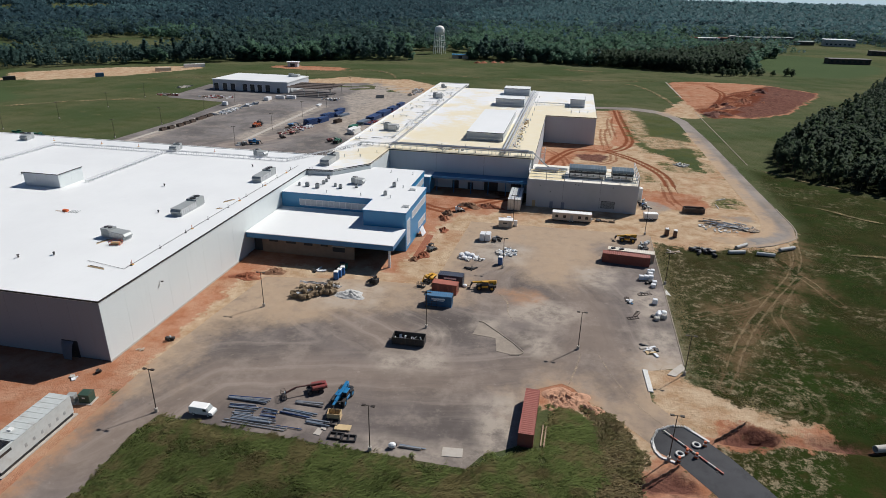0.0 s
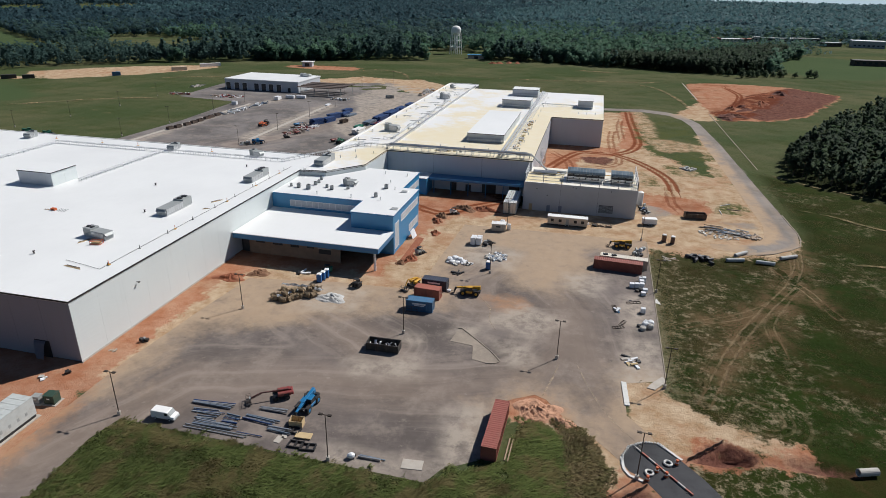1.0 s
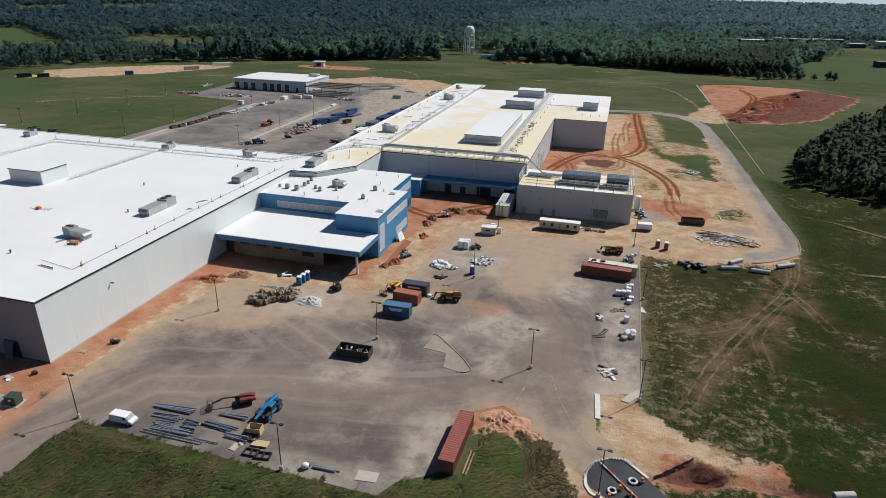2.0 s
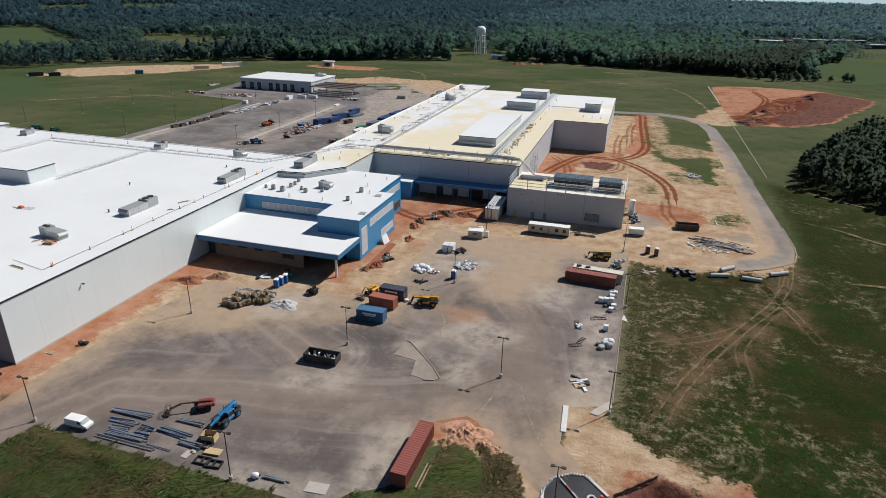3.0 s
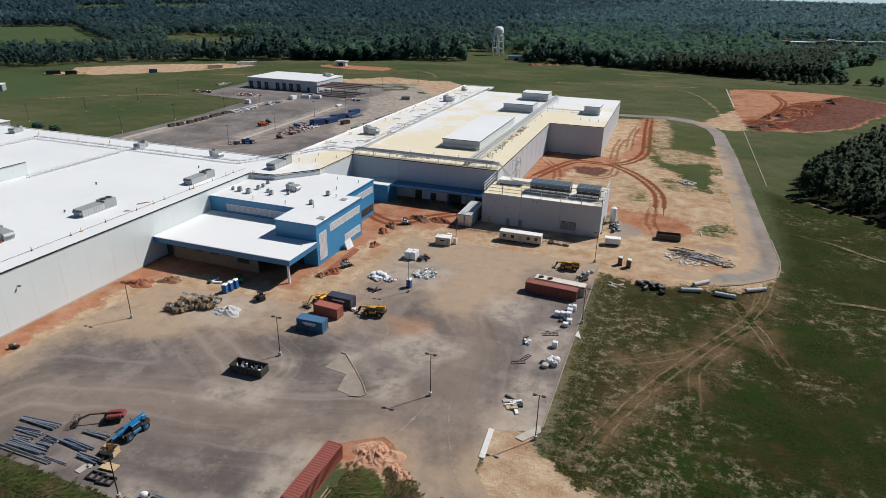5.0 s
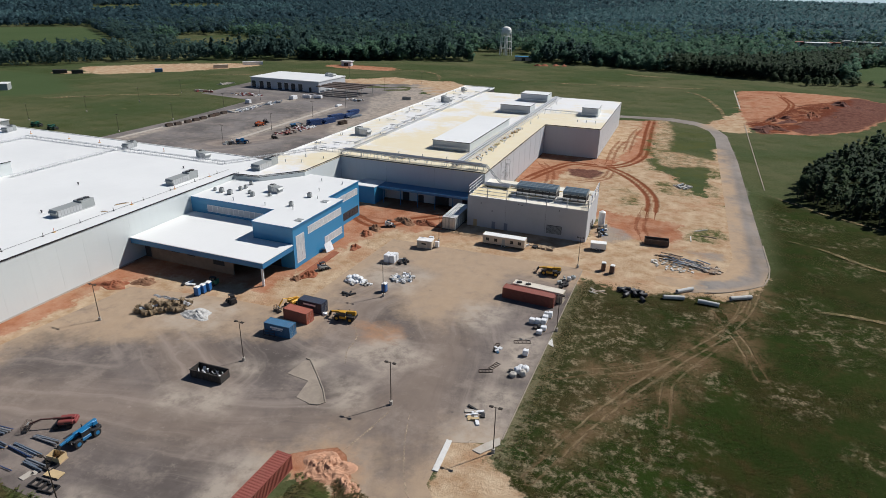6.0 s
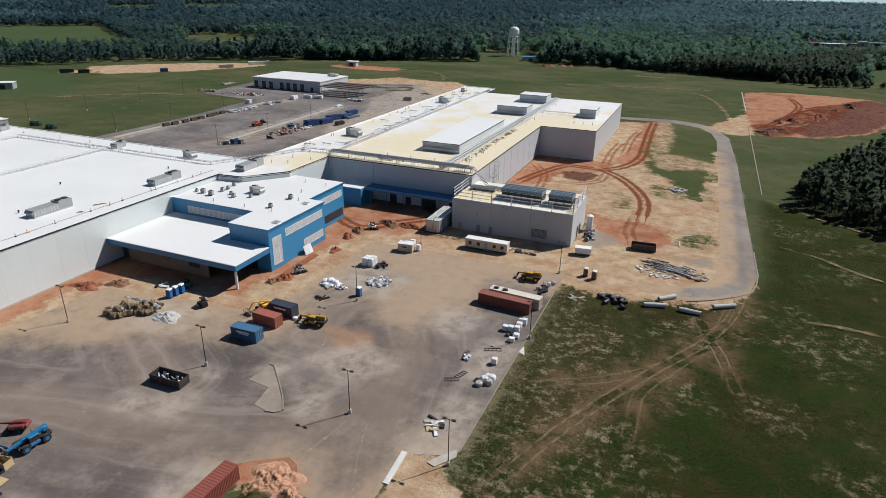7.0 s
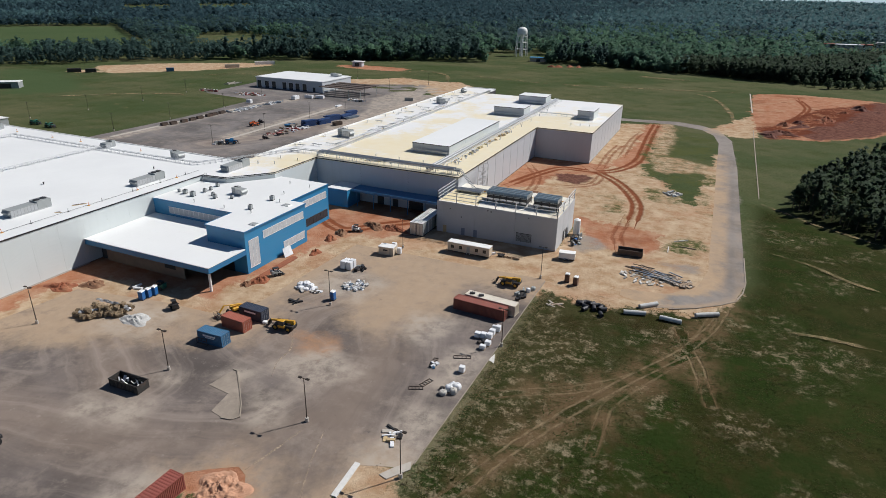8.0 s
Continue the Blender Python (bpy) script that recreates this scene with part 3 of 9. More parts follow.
PALE_DUST += [
    [(-156, 262), (-144, 262), (-146, 366), (-156, 366)],
    [(-11, 88), (-5.5, 91), (-3.2, 88), (-3.4, 76), (-5.5, 73.5), (-12, 70.5), (-14, 73), (-8.5, 76)],
    [(-6, 113), (1, 113), (4, 106), (-2, 104)],
    [(19, 100), (26.5, 100), (26.6, 122), (20, 120)],
    [(21, 124), (26, 124), (26.4, 141), (19, 140)],
]
PALE_DUST += [
    [(-26.8, 107.7), (-25.5, 110.7), (-21.4, 110.3), (-20.2, 107.4), (-23.7, 106.6)],
    [(21.1, 105.3), (22.7, 109.9), (21.9, 118.1), (25.7, 121.6), (26.4, 115.8), (25.9, 105.6)],
    [(16.6, 105.7), (17.7, 107.9), (19.8, 105.9), (18.7, 103.8)],
    [(-27, 71.4), (-12, 70.8), (-12, 74), (-26, 74)],
    [(-24, 150), (-8, 148), (-6, 160), (-22, 164)],
    [(-16, 112), (-11, 112), (-10, 117), (-15, 117)],
    [(-52, 114), (-40, 116), (-38, 127), (-55, 126)],
    [(6, 143), (16, 143), (17, 150), (6, 150)],
]
RUTS = {}
RUTS["rut_a"] = [[(69.0, 184), (66.6, 172.5), (64.3, 166.0), (60.5, 157.0), (55.6, 148.5), (49.8, 138.5), (44.4, 128.5), (39.6, 118.1), (35.8, 108.5)], [(62.4, 160), (64.0, 155), (65.2, 150)]]
RUTS["rut_b"] = [[(66.2, 176), (64.6, 168.0), (61.5, 159.0), (57.6, 151.2), (52.6, 142.8), (48.6, 136)], [(58.5, 150.5), (53.5, 141.0), (50.8, 134.5), (50.5, 130)], [(60.5, 157), (54, 146), (46, 138), (37.5, 132.5)]]
RUTS["rut_c"] = [[(29.9, 400.0), (30.3, 368.0), (31.4, 335.6), (31.7, 312.9), (28.4, 297.5), (22.1, 287.8), (13.5, 286.2), (4.7, 284.9), (-2.1, 269.0), (-5.9, 255.7)], [(19.4, 286.4), (27.8, 277.0), (34.1, 266.0), (38.8, 254.0), (40.5, 244.7), (40.8, 234.2)], [(-48, 192), (-36, 186), (-28, 194), (-18, 204)], [(84, 410), (100, 450), (112, 500), (110, 550)]]
RUTS["rut_d"] = [[(19.9, 337.7), (18.7, 318.2), (19.4, 297.1)], [(25.0, 371.7), (23.6, 351.6), (24.2, 321.1)], [(13.6, 260.5), (21.1, 268.0), (22.2, 281.8)], [(38.7, 230.6), (38.4, 218.6), (39.9, 211.8)], [(-8, 230), (2, 246), (0, 268), (-6, 280)], [(90, 540), (112, 520), (150, 540), (168, 548)]]


def dist_ruts(lines_, X, Y, half):
    """Distance to lines; past their ends the ruts thin out."""
    d = np.full(X.shape, 300.0)
    for ln in lines_:
        ln = smooth_line(ln, 5)
        for k in range(len(ln) - 1):
            (x0, y0), (x1, y1) = ln[k], ln[k + 1]
            ex, ey = x1 - x0, y1 - y0
            s = ((X - x0) * ex + (Y - y0) * ey) / (ex * ex + ey * ey + 1e-9)
            size = math.hypot(ex, ey)
            over = (np.where((k == 0) & (s < 0), -s, 0) + np.where((k == len(ln) - 2) & (s > 1), s - 1, 0)) * size
            lat = np.abs((X - x0) * ey - (Y - y0) * ex) / size
            c = np.clip(s, 0, 1)
            past = np.where(over < 9, half + (lat - half) * (1 + over * 2.0), 300.0)
            d = np.minimum(d, np.where(over > 0, past, np.hypot(X - x0 - c * ex, Y - y0 - c * ey)))
    return d


def smooth_line(pts, per=10):
    out = []
    p = [np.array(q, float) for q in pts]
    p = [2 * p[0] - p[1]] + p + [2 * p[-1] - p[-2]]
    for k in range(1, len(p) - 2):
        for j in range(per):
            t = j / per
            a, b, c, d = p[k - 1], p[k], p[k + 1], p[k + 2]
            out.append(0.5 * (2 * b + (c - a) * t + (2 * a - 5 * b + 4 * c - d) * t * t + (3 * b - a - 3 * c + d) * t ** 3))
    out.append(p[-2])
    return np.array(out)


TURF = [[(188, 690), (189.5, 781), (222.8, 842), (275.4, 890), (321, 834), (330, 760), (305, 700), (248, 643), (202, 641)], [(-1055, 704), (-1068, 766), (-978, 885), (-682, 672), (-562, 598), (-614, 540), (-656, 480), (-800, 520)], [(-1667, 1498), (-1651, 1656), (-1317, 1336), (-1345, 1225)], [(-1613, 1734), (-1506, 1949), (-1263, 1575), (-1332, 1468)], [(-491, 374), (-455, 398), (-335, 335), (-342, 301), (-364, 294)]]
DAMP = [[(5.2, 276.9), (16.1, 279.5), (19.4, 276.5), (16.1, 264.4), (8, 268)], [(28.4, 85.2), (34.0, 90.6), (36.9, 89.6), (39.6, 88.7), (37.8, 86.6), (32.4, 85.3)], [(40, 88), (46, 89), (53, 88.5), (46, 87.5)], [(15.2, 72.4), (21.5, 77.4), (22.4, 76.0), (24.2, 73.0), (16.5, 71.8)], [(108, 399), (133, 420), (157, 463), (187, 524), (161, 564), (150, 545), (134, 490), (116, 445), (98, 410)]]

# ---- ground: one sheet to the horizon ----
def spread_axis(lo, hi, step, far_lo, far_hi, grow=1.12):
    mid = list(np.arange(lo, hi + step / 2, step))
    s, v, up = step, hi, []
    while v < far_hi:
        s *= grow
        v += s
        up.append(v)
    s, v, down = step, lo, []
    while v > far_lo:
        s *= grow
        v -= s
        down.append(v)
    return np.array(down[::-1] + mid + up)


def far_rise(X, Y):
    r = np.hypot(X - 10, Y)
    s = np.clip((r - 900) / 4000, 0, 1)
    roll_ = 5.0 * np.sin(X / 410.0 + 1.0) * np.sin(Y / 530.0) * np.clip((r - 700) / 900, 0, 1)
    return 34.0 * s * s * (3 - 2 * s) + roll_


def zone_attrs(me, X, Y, shift=-1.5, rutted=False):
    for name, zones in (("red", RED_ZONES), ("tan", TAN_ZONES), ("lawn", LAWNS), ("wood", WOODS), ("rough", ROUGH), ("damp", DAMP), ("clod", CLOD), ("pale", PALE_DUST), ("turf", TURF), ("grey", GREYS), ("sandy", SANDY)):
        d = np.full(X.shape, 1e3)
        for z in zones:
            d = np.minimum(d, dist_poly(z, X, Y))
        a = me.attributes.new(name, 'FLOAT', 'POINT')
        a.data.foreach_set("value", np.clip(d + (shift if name == "tan" else min(shift, 0.0) if name == "red" else 0.0), -300, 300).astype(np.float32).ravel())
    a = me.attributes.new("drive", 'FLOAT', 'POINT')
    a.data.foreach_set("value", np.clip(dist_lines(DRIVE, X, Y), -300, 300).astype(np.float32).ravel())
    if not rutted:
        return
    a = me.attributes.new("swirl", 'FLOAT', 'POINT')
    a.data.foreach_set("value", np.clip(np.hypot(X - 42.2, Y - 99.5), 0, 300).astype(np.float32).ravel())
    for name, lines_ in RUTS.items():
        a = me.attributes.new(name, 'FLOAT', 'POINT')
        a.data.foreach_set("value", dist_ruts(lines_, X, Y, 0.95 if name in ("rut_a", "rut_b") else 1.3).astype(np.float32).ravel())


gx = spread_axis(-90, 128, 1.0, -5600, 5600)
gy = spread_axis(24, 424, 1.0, -700, 5600)
GX, GY = np.meshgrid(gx, gy)
lumps = np.zeros(GX.shape)
for k in range(7):
    rng = np.random.RandomState(k)
    fx, fy, p1, p2 = rng.uniform(0.05, 0.5, 2).tolist() + rng.uniform(0, 6, 2).tolist()
    lumps += np.sin(GX * fx + p1) * np.sin(GY * fy + p2)
off_site = np.clip(dist_poly([(-245.1, 34.2), (27.36, 34.2), (27.36, 182.4), (76, 182.4), (76, 425), (-79.8, 425), (-262.2, 440)], GX, GY) / 6, 0, 1)
GZ = -0.02 + 0.05 * lumps * off_site + far_rise(GX, GY)
# ditch beside the entrance road, and the big soil heap beyond the ring road
for pit, deep in (([(28.4, 85.2), (34.0, 90.6), (36.9, 89.6), (39.6, 88.7), (37.8, 86.6), (32.4, 85.3)], 2.0), ([(39.0, 88.9), (46.8, 90.2), (53.6, 89.3), (53.0, 87.6), (47.1, 86.9), (39.0, 87.6)], 0.8), ([(15.2, 72.4), (21.5, 77.4), (22.4, 76.0), (24.2, 73.0), (16.5, 71.8)], 1.1)):
    GZ -= deep * np.clip(-dist_poly(pit, GX, GY) / 0.9, 0, 1)
GZ += 3.0 * np.exp(-((GX - 134) ** 2 / 650 + (GY - 479) ** 2 / 900)) + 1.6 * np.exp(-((GX - 108) ** 2 / 210 + (GY - 439) ** 2 / 260))
idx = np.arange(GX.size).reshape(GX.shape)
quads = np.stack([idx[:-1, :-1], idx[:-1, 1:], idx[1:, 1:], idx[1:, :-1]], -1).reshape(-1, 4)
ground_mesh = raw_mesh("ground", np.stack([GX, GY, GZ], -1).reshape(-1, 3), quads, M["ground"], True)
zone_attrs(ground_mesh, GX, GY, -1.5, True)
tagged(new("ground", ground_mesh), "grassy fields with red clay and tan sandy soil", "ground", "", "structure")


def paved(name, pts, material, label, category, z0=-0.1, z1=0.0, step=2.0, shift=5.0):
    """A paved slab on a plan outline, cut into a net so that its soil cover can vary."""
    bm = bmesh.new()
    prism(bm, pts, z0, z1)
    xs, ys = [p[0] for p in pts], [p[1] for p in pts]
    for ax, lo, hi in ((0, min(xs), max(xs)), (1, min(ys), max(ys))):
        v = lo + step
        while v < hi - 0.1:
            co, no = [0, 0, 0], [0, 0, 0]
            co[ax], no[ax] = v, 1
            bmesh.ops.bisect_plane(bm, geom=bm.verts[:] + bm.edges[:] + bm.faces[:], plane_co=co, plane_no=no)
            v += step
    me = mesh_of(name, bm)
    me.materials.append(material)
    co = np.empty(len(me.vertices) * 3, dtype=np.float32)
    me.vertices.foreach_get("co", co)
    co = co.reshape(-1, 3)
    zone_attrs(me, co[:, 0].astype(float), co[:, 1].astype(float), shift)
    return tagged(new(name, me), label, category, "", "structure")


LOT = [(-72.162, 34.2), (-72.618, 57), (-72.96, 85.5), (-71.25, 108.3), (-69.54, 125.4), (-47.88, 129.25), (-28.0, 130.5), (-27.4, 150.0), (-26.2, 177.84), (27.588, 178.98), (26.676, 106.59), (19.266, 103.74),
       (19.38, 94.164), (22.8, 90.06), (23.94, 88.008), (21.774, 87.666), (19.494, 86.07), (18.582, 83.904), (18.24, 82.308), (13.11, 87.78), (8.322, 91.656), (5.7, 95.076), (3.648, 95.988), (0, 93.708), (-2.508, 91.77),
       (-2.508, 77.52), (-5.13, 75.696), (-8.094, 73.758), (-9.804, 70.566), (-62.016, 71.592), (-63.27, 66.12), (-62.244, 53.01), (-61.56, 34.2)]
paved("parking_lot", LOT, M["asphalt"], "wide dusty grey asphalt lot streaked with soil", "parking lot", -0.1, 0.0, 2.0, 1.0)
paved("access_road", [(18.24, 82.308), (18.582, 83.904), (19.494, 86.07), (21.774, 87.666), (23.94, 88.008), (26.904, 85.272), (30.096, 81.624), (34.77, 74.556), (41.04, 63.84), (49.02, 47.88), (41.61, 43.32), (33.06, 60.42), (26.106, 73.188), (21.318, 79.458), (19.266, 80.712)],
      M["asphalt_new"], "fresh dark asphalt access road", "road")
paved("ring_road", [(45.6, 174.42), (54.15, 175.674), (62.358, 179.778), (70.566, 186.846), (72.96, 197.904), (72.618, 219.564), (71.934, 255.93), (71.022, 318.06), (68.4, 375.972), (61.56, 401.28), (52.44, 410.4), (39.9, 415.53), (11.058, 410.856), (-68.4, 401.28), (-68.4, 395.58), (13.224, 403.788), (38.076, 405.84),
                    (53.58, 397.86), (59.85, 385.32), (62.7, 366.282), (63.156, 314.184), (63.84, 251.712), (64.068, 216.6), (64.296, 203.034), (62.13, 191.292), (55.86, 184.11), (45.6, 182.4)],
      M["gravel"], "grey gravel ring road round the plant", "road", -0.114, 0.0, 3.0, 1.5)
paved("rear_yard", [(-207.48, 197.22), (-205.77, 290.7), (-212.04, 355.68), (-257.64, 362.52), (-264.48, 425.22), (-198.36, 446.88), (-149.34, 476.52), (-109.44, 451.44), (-86.64, 399), (-81.51, 394.44), (-81.51, 212.04), (-86.64, 196.08)],
      M["asphalt_rear"], "asphalt yard behind the warehouse", "parking lot", -0.114, 0.0, 6.84)


# ---- building parts ----
def panel_wall(parent, axis, at, a0, a1, z0, z1, width, gap, material, out, thick=0.12, name="wall_panel"):
    """A wall of panels along x or y, face at `at`, facing out (+1 or -1)."""
    n = max(1, round((a1 - a0) / width))
    w = (a1 - a0) / n
    lo, hi = (at - thick, at) if out > 0 else (at, at + thick)
    bm = bmesh.new()
    if axis == 'x':
        box(bm, gap / 2, w - gap / 2, lo, hi, z0, z1)
    else:
        box(bm, lo, hi, gap / 2, w - gap / 2, z0, z1)
    me = mesh_of(name, bm)
    me.materials.append(material)
    for k in range(n):
        ob = new(name, me)
        ob.parent = parent
        ob.location = (a0 + k * w, 0, 0) if axis == 'x' else (0, a0 + k * w, 0)


def trim_line(parent, p, q, w, h, material, name="coping"):
    bm = bmesh.new()
    beam(bm, p, q, w, h)
    return part(name, bm, material, parent)


EAVE = 12.882
# warehouse
wh = thing("warehouse", "long white metal-clad warehouse with a flat white roof", "warehouse", -159.6, 136.8, 0)
wh.matrix_basis = Matrix.Identity(4)
part("wall", boxes((-245.1, -80.541, 83.961, 196.08, -0.114, 12.426)), M["joint"], wh, "dark wall core behind the panels")
panel_wall(wh, 'x', 83.79, -245.1, -80.37, 0.171, EAVE - 0.399, 6.863, 0.034, M["slate_wall"], -1)
panel_wall(wh, 'y', -80.37, 83.79, 177.84, 0.171, EAVE - 0.399, 6.84, 0.014, M["white_wall"], 1)
bm = boxes((-245.1, -80.313, 83.733, 196.08, EAVE - 0.399, EAVE))
part("roof", bm, M["roof"], wh, "flat white membrane roof")
trim_line(wh, (-80.279, 83.676, EAVE - 0.114), (-80.279, 177.84, EAVE - 0.114), 0.114, 0.319, M["dark"])
trim_line(wh, (-245.1, 83.676, EAVE - 0.114), (-80.256, 83.676, EAVE - 0.114), 0.114, 0.319, M["dark"])
trim_line(wh, (-245.1, 196.08, EAVE + 0.057), (-87.78, 196.08, EAVE + 0.057), 0.399, 0.285, M["white_paint"])
trim_line(wh, (-80.256, 83.676, 0.114), (-80.256, 136.8, 0.114), 0.137, 0.342, M["concrete"], "plinth")

# main plant: membrane yellowed by dust along its front and east edge
n = Nodes("hall_roof_membrane")
sep = n.t.nodes.new("ShaderNodeSeparateXYZ")
n.put(sep.inputs[0], n.geo)
c = n.mix(n.noise(0.05, 5, 0.6), (0.70, 0.70, 0.69), (0.76, 0.76, 0.75))
edge_ = n.math('MULTIPLY', n.step(sep.outputs['X'], -24.0, -16.0), n.step(sep.outputs['Y'], 290.0, 345.0, 1.0, 0.0))
front = n.math('MULTIPLY', n.step(sep.outputs['Y'], 215.0, 345.0, 1.0, 0.0), n.step(sep.outputs['X'], -72.0, -56.0, 0.35, 1.0))
amount = n.math('ADD', n.math('MULTIPLY', front, 0.34), n.math('MULTIPLY', edge_, 0.42))
blot = n.step(n.math('ADD', n.noise(0.06, 7, 0.68), n.math('MULTIPLY', amount, 0.55)), 0.46, 0.68)
c = n.mix(n.math('MULTIPLY', blot, 0.85), c, n.mix(n.noise(0.25, 5), (0.70, 0.575, 0.31), (0.735, 0.67, 0.51)))
lap = n.step(n.math('PINGPONG', sep.outputs['Y'], 1.5), 0.0, 0.07, 1.0, 0.0)
c = n.mix(n.math('MULTIPLY', lap, 0.14), c, (0.42, 0.40, 0.36))
c = n.mix(n.math('MULTIPLY', n.step(n.noise(0.5, 6, 0.74), 0.58, 0.74), 0.22), c, (0.40, 0.35, 0.27))
n.bump(n.noise(0.8, 2), 0.15, 0.02)
M["hall_roof"] = n.done(c, 0.55)
pl = thing("plant_building", "large white panel-clad production hall with a cream-stained flat roof", "factory")
bm = bmesh.new()
prism(bm, [(-80.94, 196.308), (-80.256, 196.08), (-80.256, 178.068), (-71.82, 179.094), (-62.814, 190.266), (-62.472, 211.698), (-10.089, 211.698), (-10.089, 297.996), (13.737, 297.996), (13.737, 376.998), (-62.7, 376.998), (-62.7, 394.44), (-80.826, 394.44)], -0.114, 12.426)
part("wall", bm, M["joint"], pl, "dark wall core behind the panels")
bm = bmesh.new()
prism(bm, [(-81.168, 196.308), (-80.199, 196.08), (-80.199, 177.954), (-71.706, 178.98), (-62.7, 190.152), (-62.358, 211.47), (-9.804, 211.47), (-9.804, 297.768), (14.022, 297.768), (14.022, 377.226), (-62.7, 377.226), (-62.7, 394.668), (-81.168, 394.668)], EAVE - 0.399, EAVE)
part("roof", bm, M["hall_roof"], pl, "cream-stained white membrane roof")
panel_wall(pl, 'x', 211.584, -62.358, -9.918, 0.114, EAVE - 0.41, 19.95, 0.103, M["grey_wall"], -1)
panel_wall(pl, 'y', -9.918, 211.584, 297.882, 0.342, EAVE - 0.41, 8.63, 0.182, M["grey_wall"], 1)
panel_wall(pl, 'x', 297.882, -9.918, 13.908, 0.114, EAVE - 0.41, 34.2, 0.057, M["grey_wall"], -1)
panel_wall(pl, 'y', 13.908, 297.882, 377.112, 0.342, EAVE - 0.41, 7.98, 0.182, M["grey_wall"], 1)
for p, q in (((-62.358, 211.413, EAVE - 0.057), (-9.804, 211.413, EAVE - 0.057)), ((-9.747, 211.47, EAVE - 0.057), (-9.747, 297.768, EAVE - 0.057)), ((-9.804, 297.711, EAVE - 0.057), (14.022, 297.711, EAVE - 0.057)), ((14.079, 297.768, EAVE - 0.057), (14.079, 377.226, EAVE - 0.057)), ((-62.757, 190.152, EAVE - 0.057), (-62.415, 211.47, EAVE - 0.057)), ((-71.82, 178.98, EAVE - 0.057), (-62.7, 190.152, EAVE - 0.057)), ((-80.256, 177.84, EAVE - 0.057), (-71.82, 178.866, EAVE - 0.057))):
    trim_line(pl, p, q, 0.114, 0.274, M["dark"])
for x0, y0, x1, y1 in ((-80.37, 177.897, -71.82, 178.923), (-71.82, 178.923, -62.757, 190.038), (-62.757, 190.038, -62.415, 211.584)):
    bm = bmesh.new()
    beam(bm, (x0, y0, 6.156), (x1, y1, 6.156), 0.16, 12.312)
    part("wall_panel", bm, M["white_wall"], pl)
trim_line(pl, (-81.168, 202.92, EAVE + 0.114), (-81.168, 394.44, EAVE + 0.114), 0.57, 0.399, M["white_paint"], "parapet")
trim_line(pl, (-81.168, 394.554, EAVE + 0.114), (-62.7, 394.554, EAVE + 0.114), 0.57, 0.399, M["white_paint"], "parapet")
# roof upstand that runs the length of the hall
trim_line(pl, (-62.928, 213.18, EAVE + 0.399), (-62.928, 385.32, EAVE + 0.399), 0.57, 0.798, M["galv"], "expansion_upstand")


def penthouse(x0, x1, y0, y1, z0, h):
    t = thing("roof_penthouse", "grey metal-clad plant room on the flat roof, white top", "penthouse", 0, 0, 0, 0, "plant rooms on the roofs")
    panel_wall(t, 'x', y0, x0, x1, z0 + 0.057, z0 + h - 0.114, 3.42, 0.023, M["grey_wall"], -1)
    panel_wall(t, 'y', x1, y0 + 0.148, y1, z0 + 0.057, z0 + h - 0.114, 3.648, 0.023, M["white_wall"], 1)
    part("wall", boxes((x0 + 0.023, x1 - 0.16, y0 + 0.16, y1 - 0.023, z0 - 0.011, z0 + h - 0.114)), M["grey_wall"], t)
    part("roof", boxes((x0 - 0.114, x1 + 0.114, y0 - 0.114, y1 + 0.114, z0 + h - 0.114, z0 + h)), M["roof"], t)
    trim_line(t, (x0 - 0.137, y0 - 0.16, z0 + h - 0.114), (x1 + 0.137, y0 - 0.16, z0 + h - 0.114), 0.068, 0.228, M["dark"])
    trim_line(t, (x1 + 0.16, y0 - 0.137, z0 + h - 0.114), (x1 + 0.16, y1 + 0.114, z0 + h - 0.114), 0.068, 0.228, M["dark"])
    return t


for p in ((-149.91, -138.51, 140.79, 149.91, EAVE, 3.99), (-37.62, -23.37, 235.182, 287.28, EAVE, 3.306), (-36.48, -22.002, 318.06, 328.32, EAVE, 3.876), (-36.252, -21.888, 355.68, 365.94, EAVE, 3.99), (1.14, 8.55, 326.04, 336.87, EAVE, 3.99)):
    penthouse(*p)

# ---- office block and canopy ----
ob_ = thing("office_block", "two-storey office block in bright blue metal cladding, white roof", "office building")
BT = 11.172
bm = bmesh.new()
prism(bm, [(-80.233, 159.03), (-51.87, 159.03), (-51.87, 149.34), (-39.9, 149.34), (-39.9, 173.85), (-44.802, 173.85), (-44.802, 192.09), (-62.244, 192.09), (-62.7, 189.924), (-71.706, 178.752), (-80.233, 177.726)], -0.114, BT - 0.285)
part("wall", bm, M["blue_wall"], ob_, "bright blue ribbed metal wall")
bm = bmesh.new()
prism(bm, [(-80.233, 158.859), (-52.041, 158.859), (-52.041, 149.169), (-39.729, 149.169), (-39.729, 174.021), (-44.631, 174.021), (-44.631, 192.261), (-62.244, 192.261), (-62.643, 189.924), (-71.706, 178.752), (-80.233, 177.726)], BT - 0.285, BT)
part("roof", bm, M["roof"], ob_, "white membrane roof")
for p, q in (((-79.8, 158.802), (-51.984, 158.802)), ((-52.098, 158.916), (-52.098, 149.112)), ((-52.098, 149.112), (-39.672, 149.112)), ((-39.672, 149.112), (-39.672, 173.964)), ((-44.574, 173.964), (-44.574, 192.204))):
    trim_line(ob_, (*p, BT - 0.137), (*q, BT - 0.137), 0.137, 0.388, M["blue_trim"])


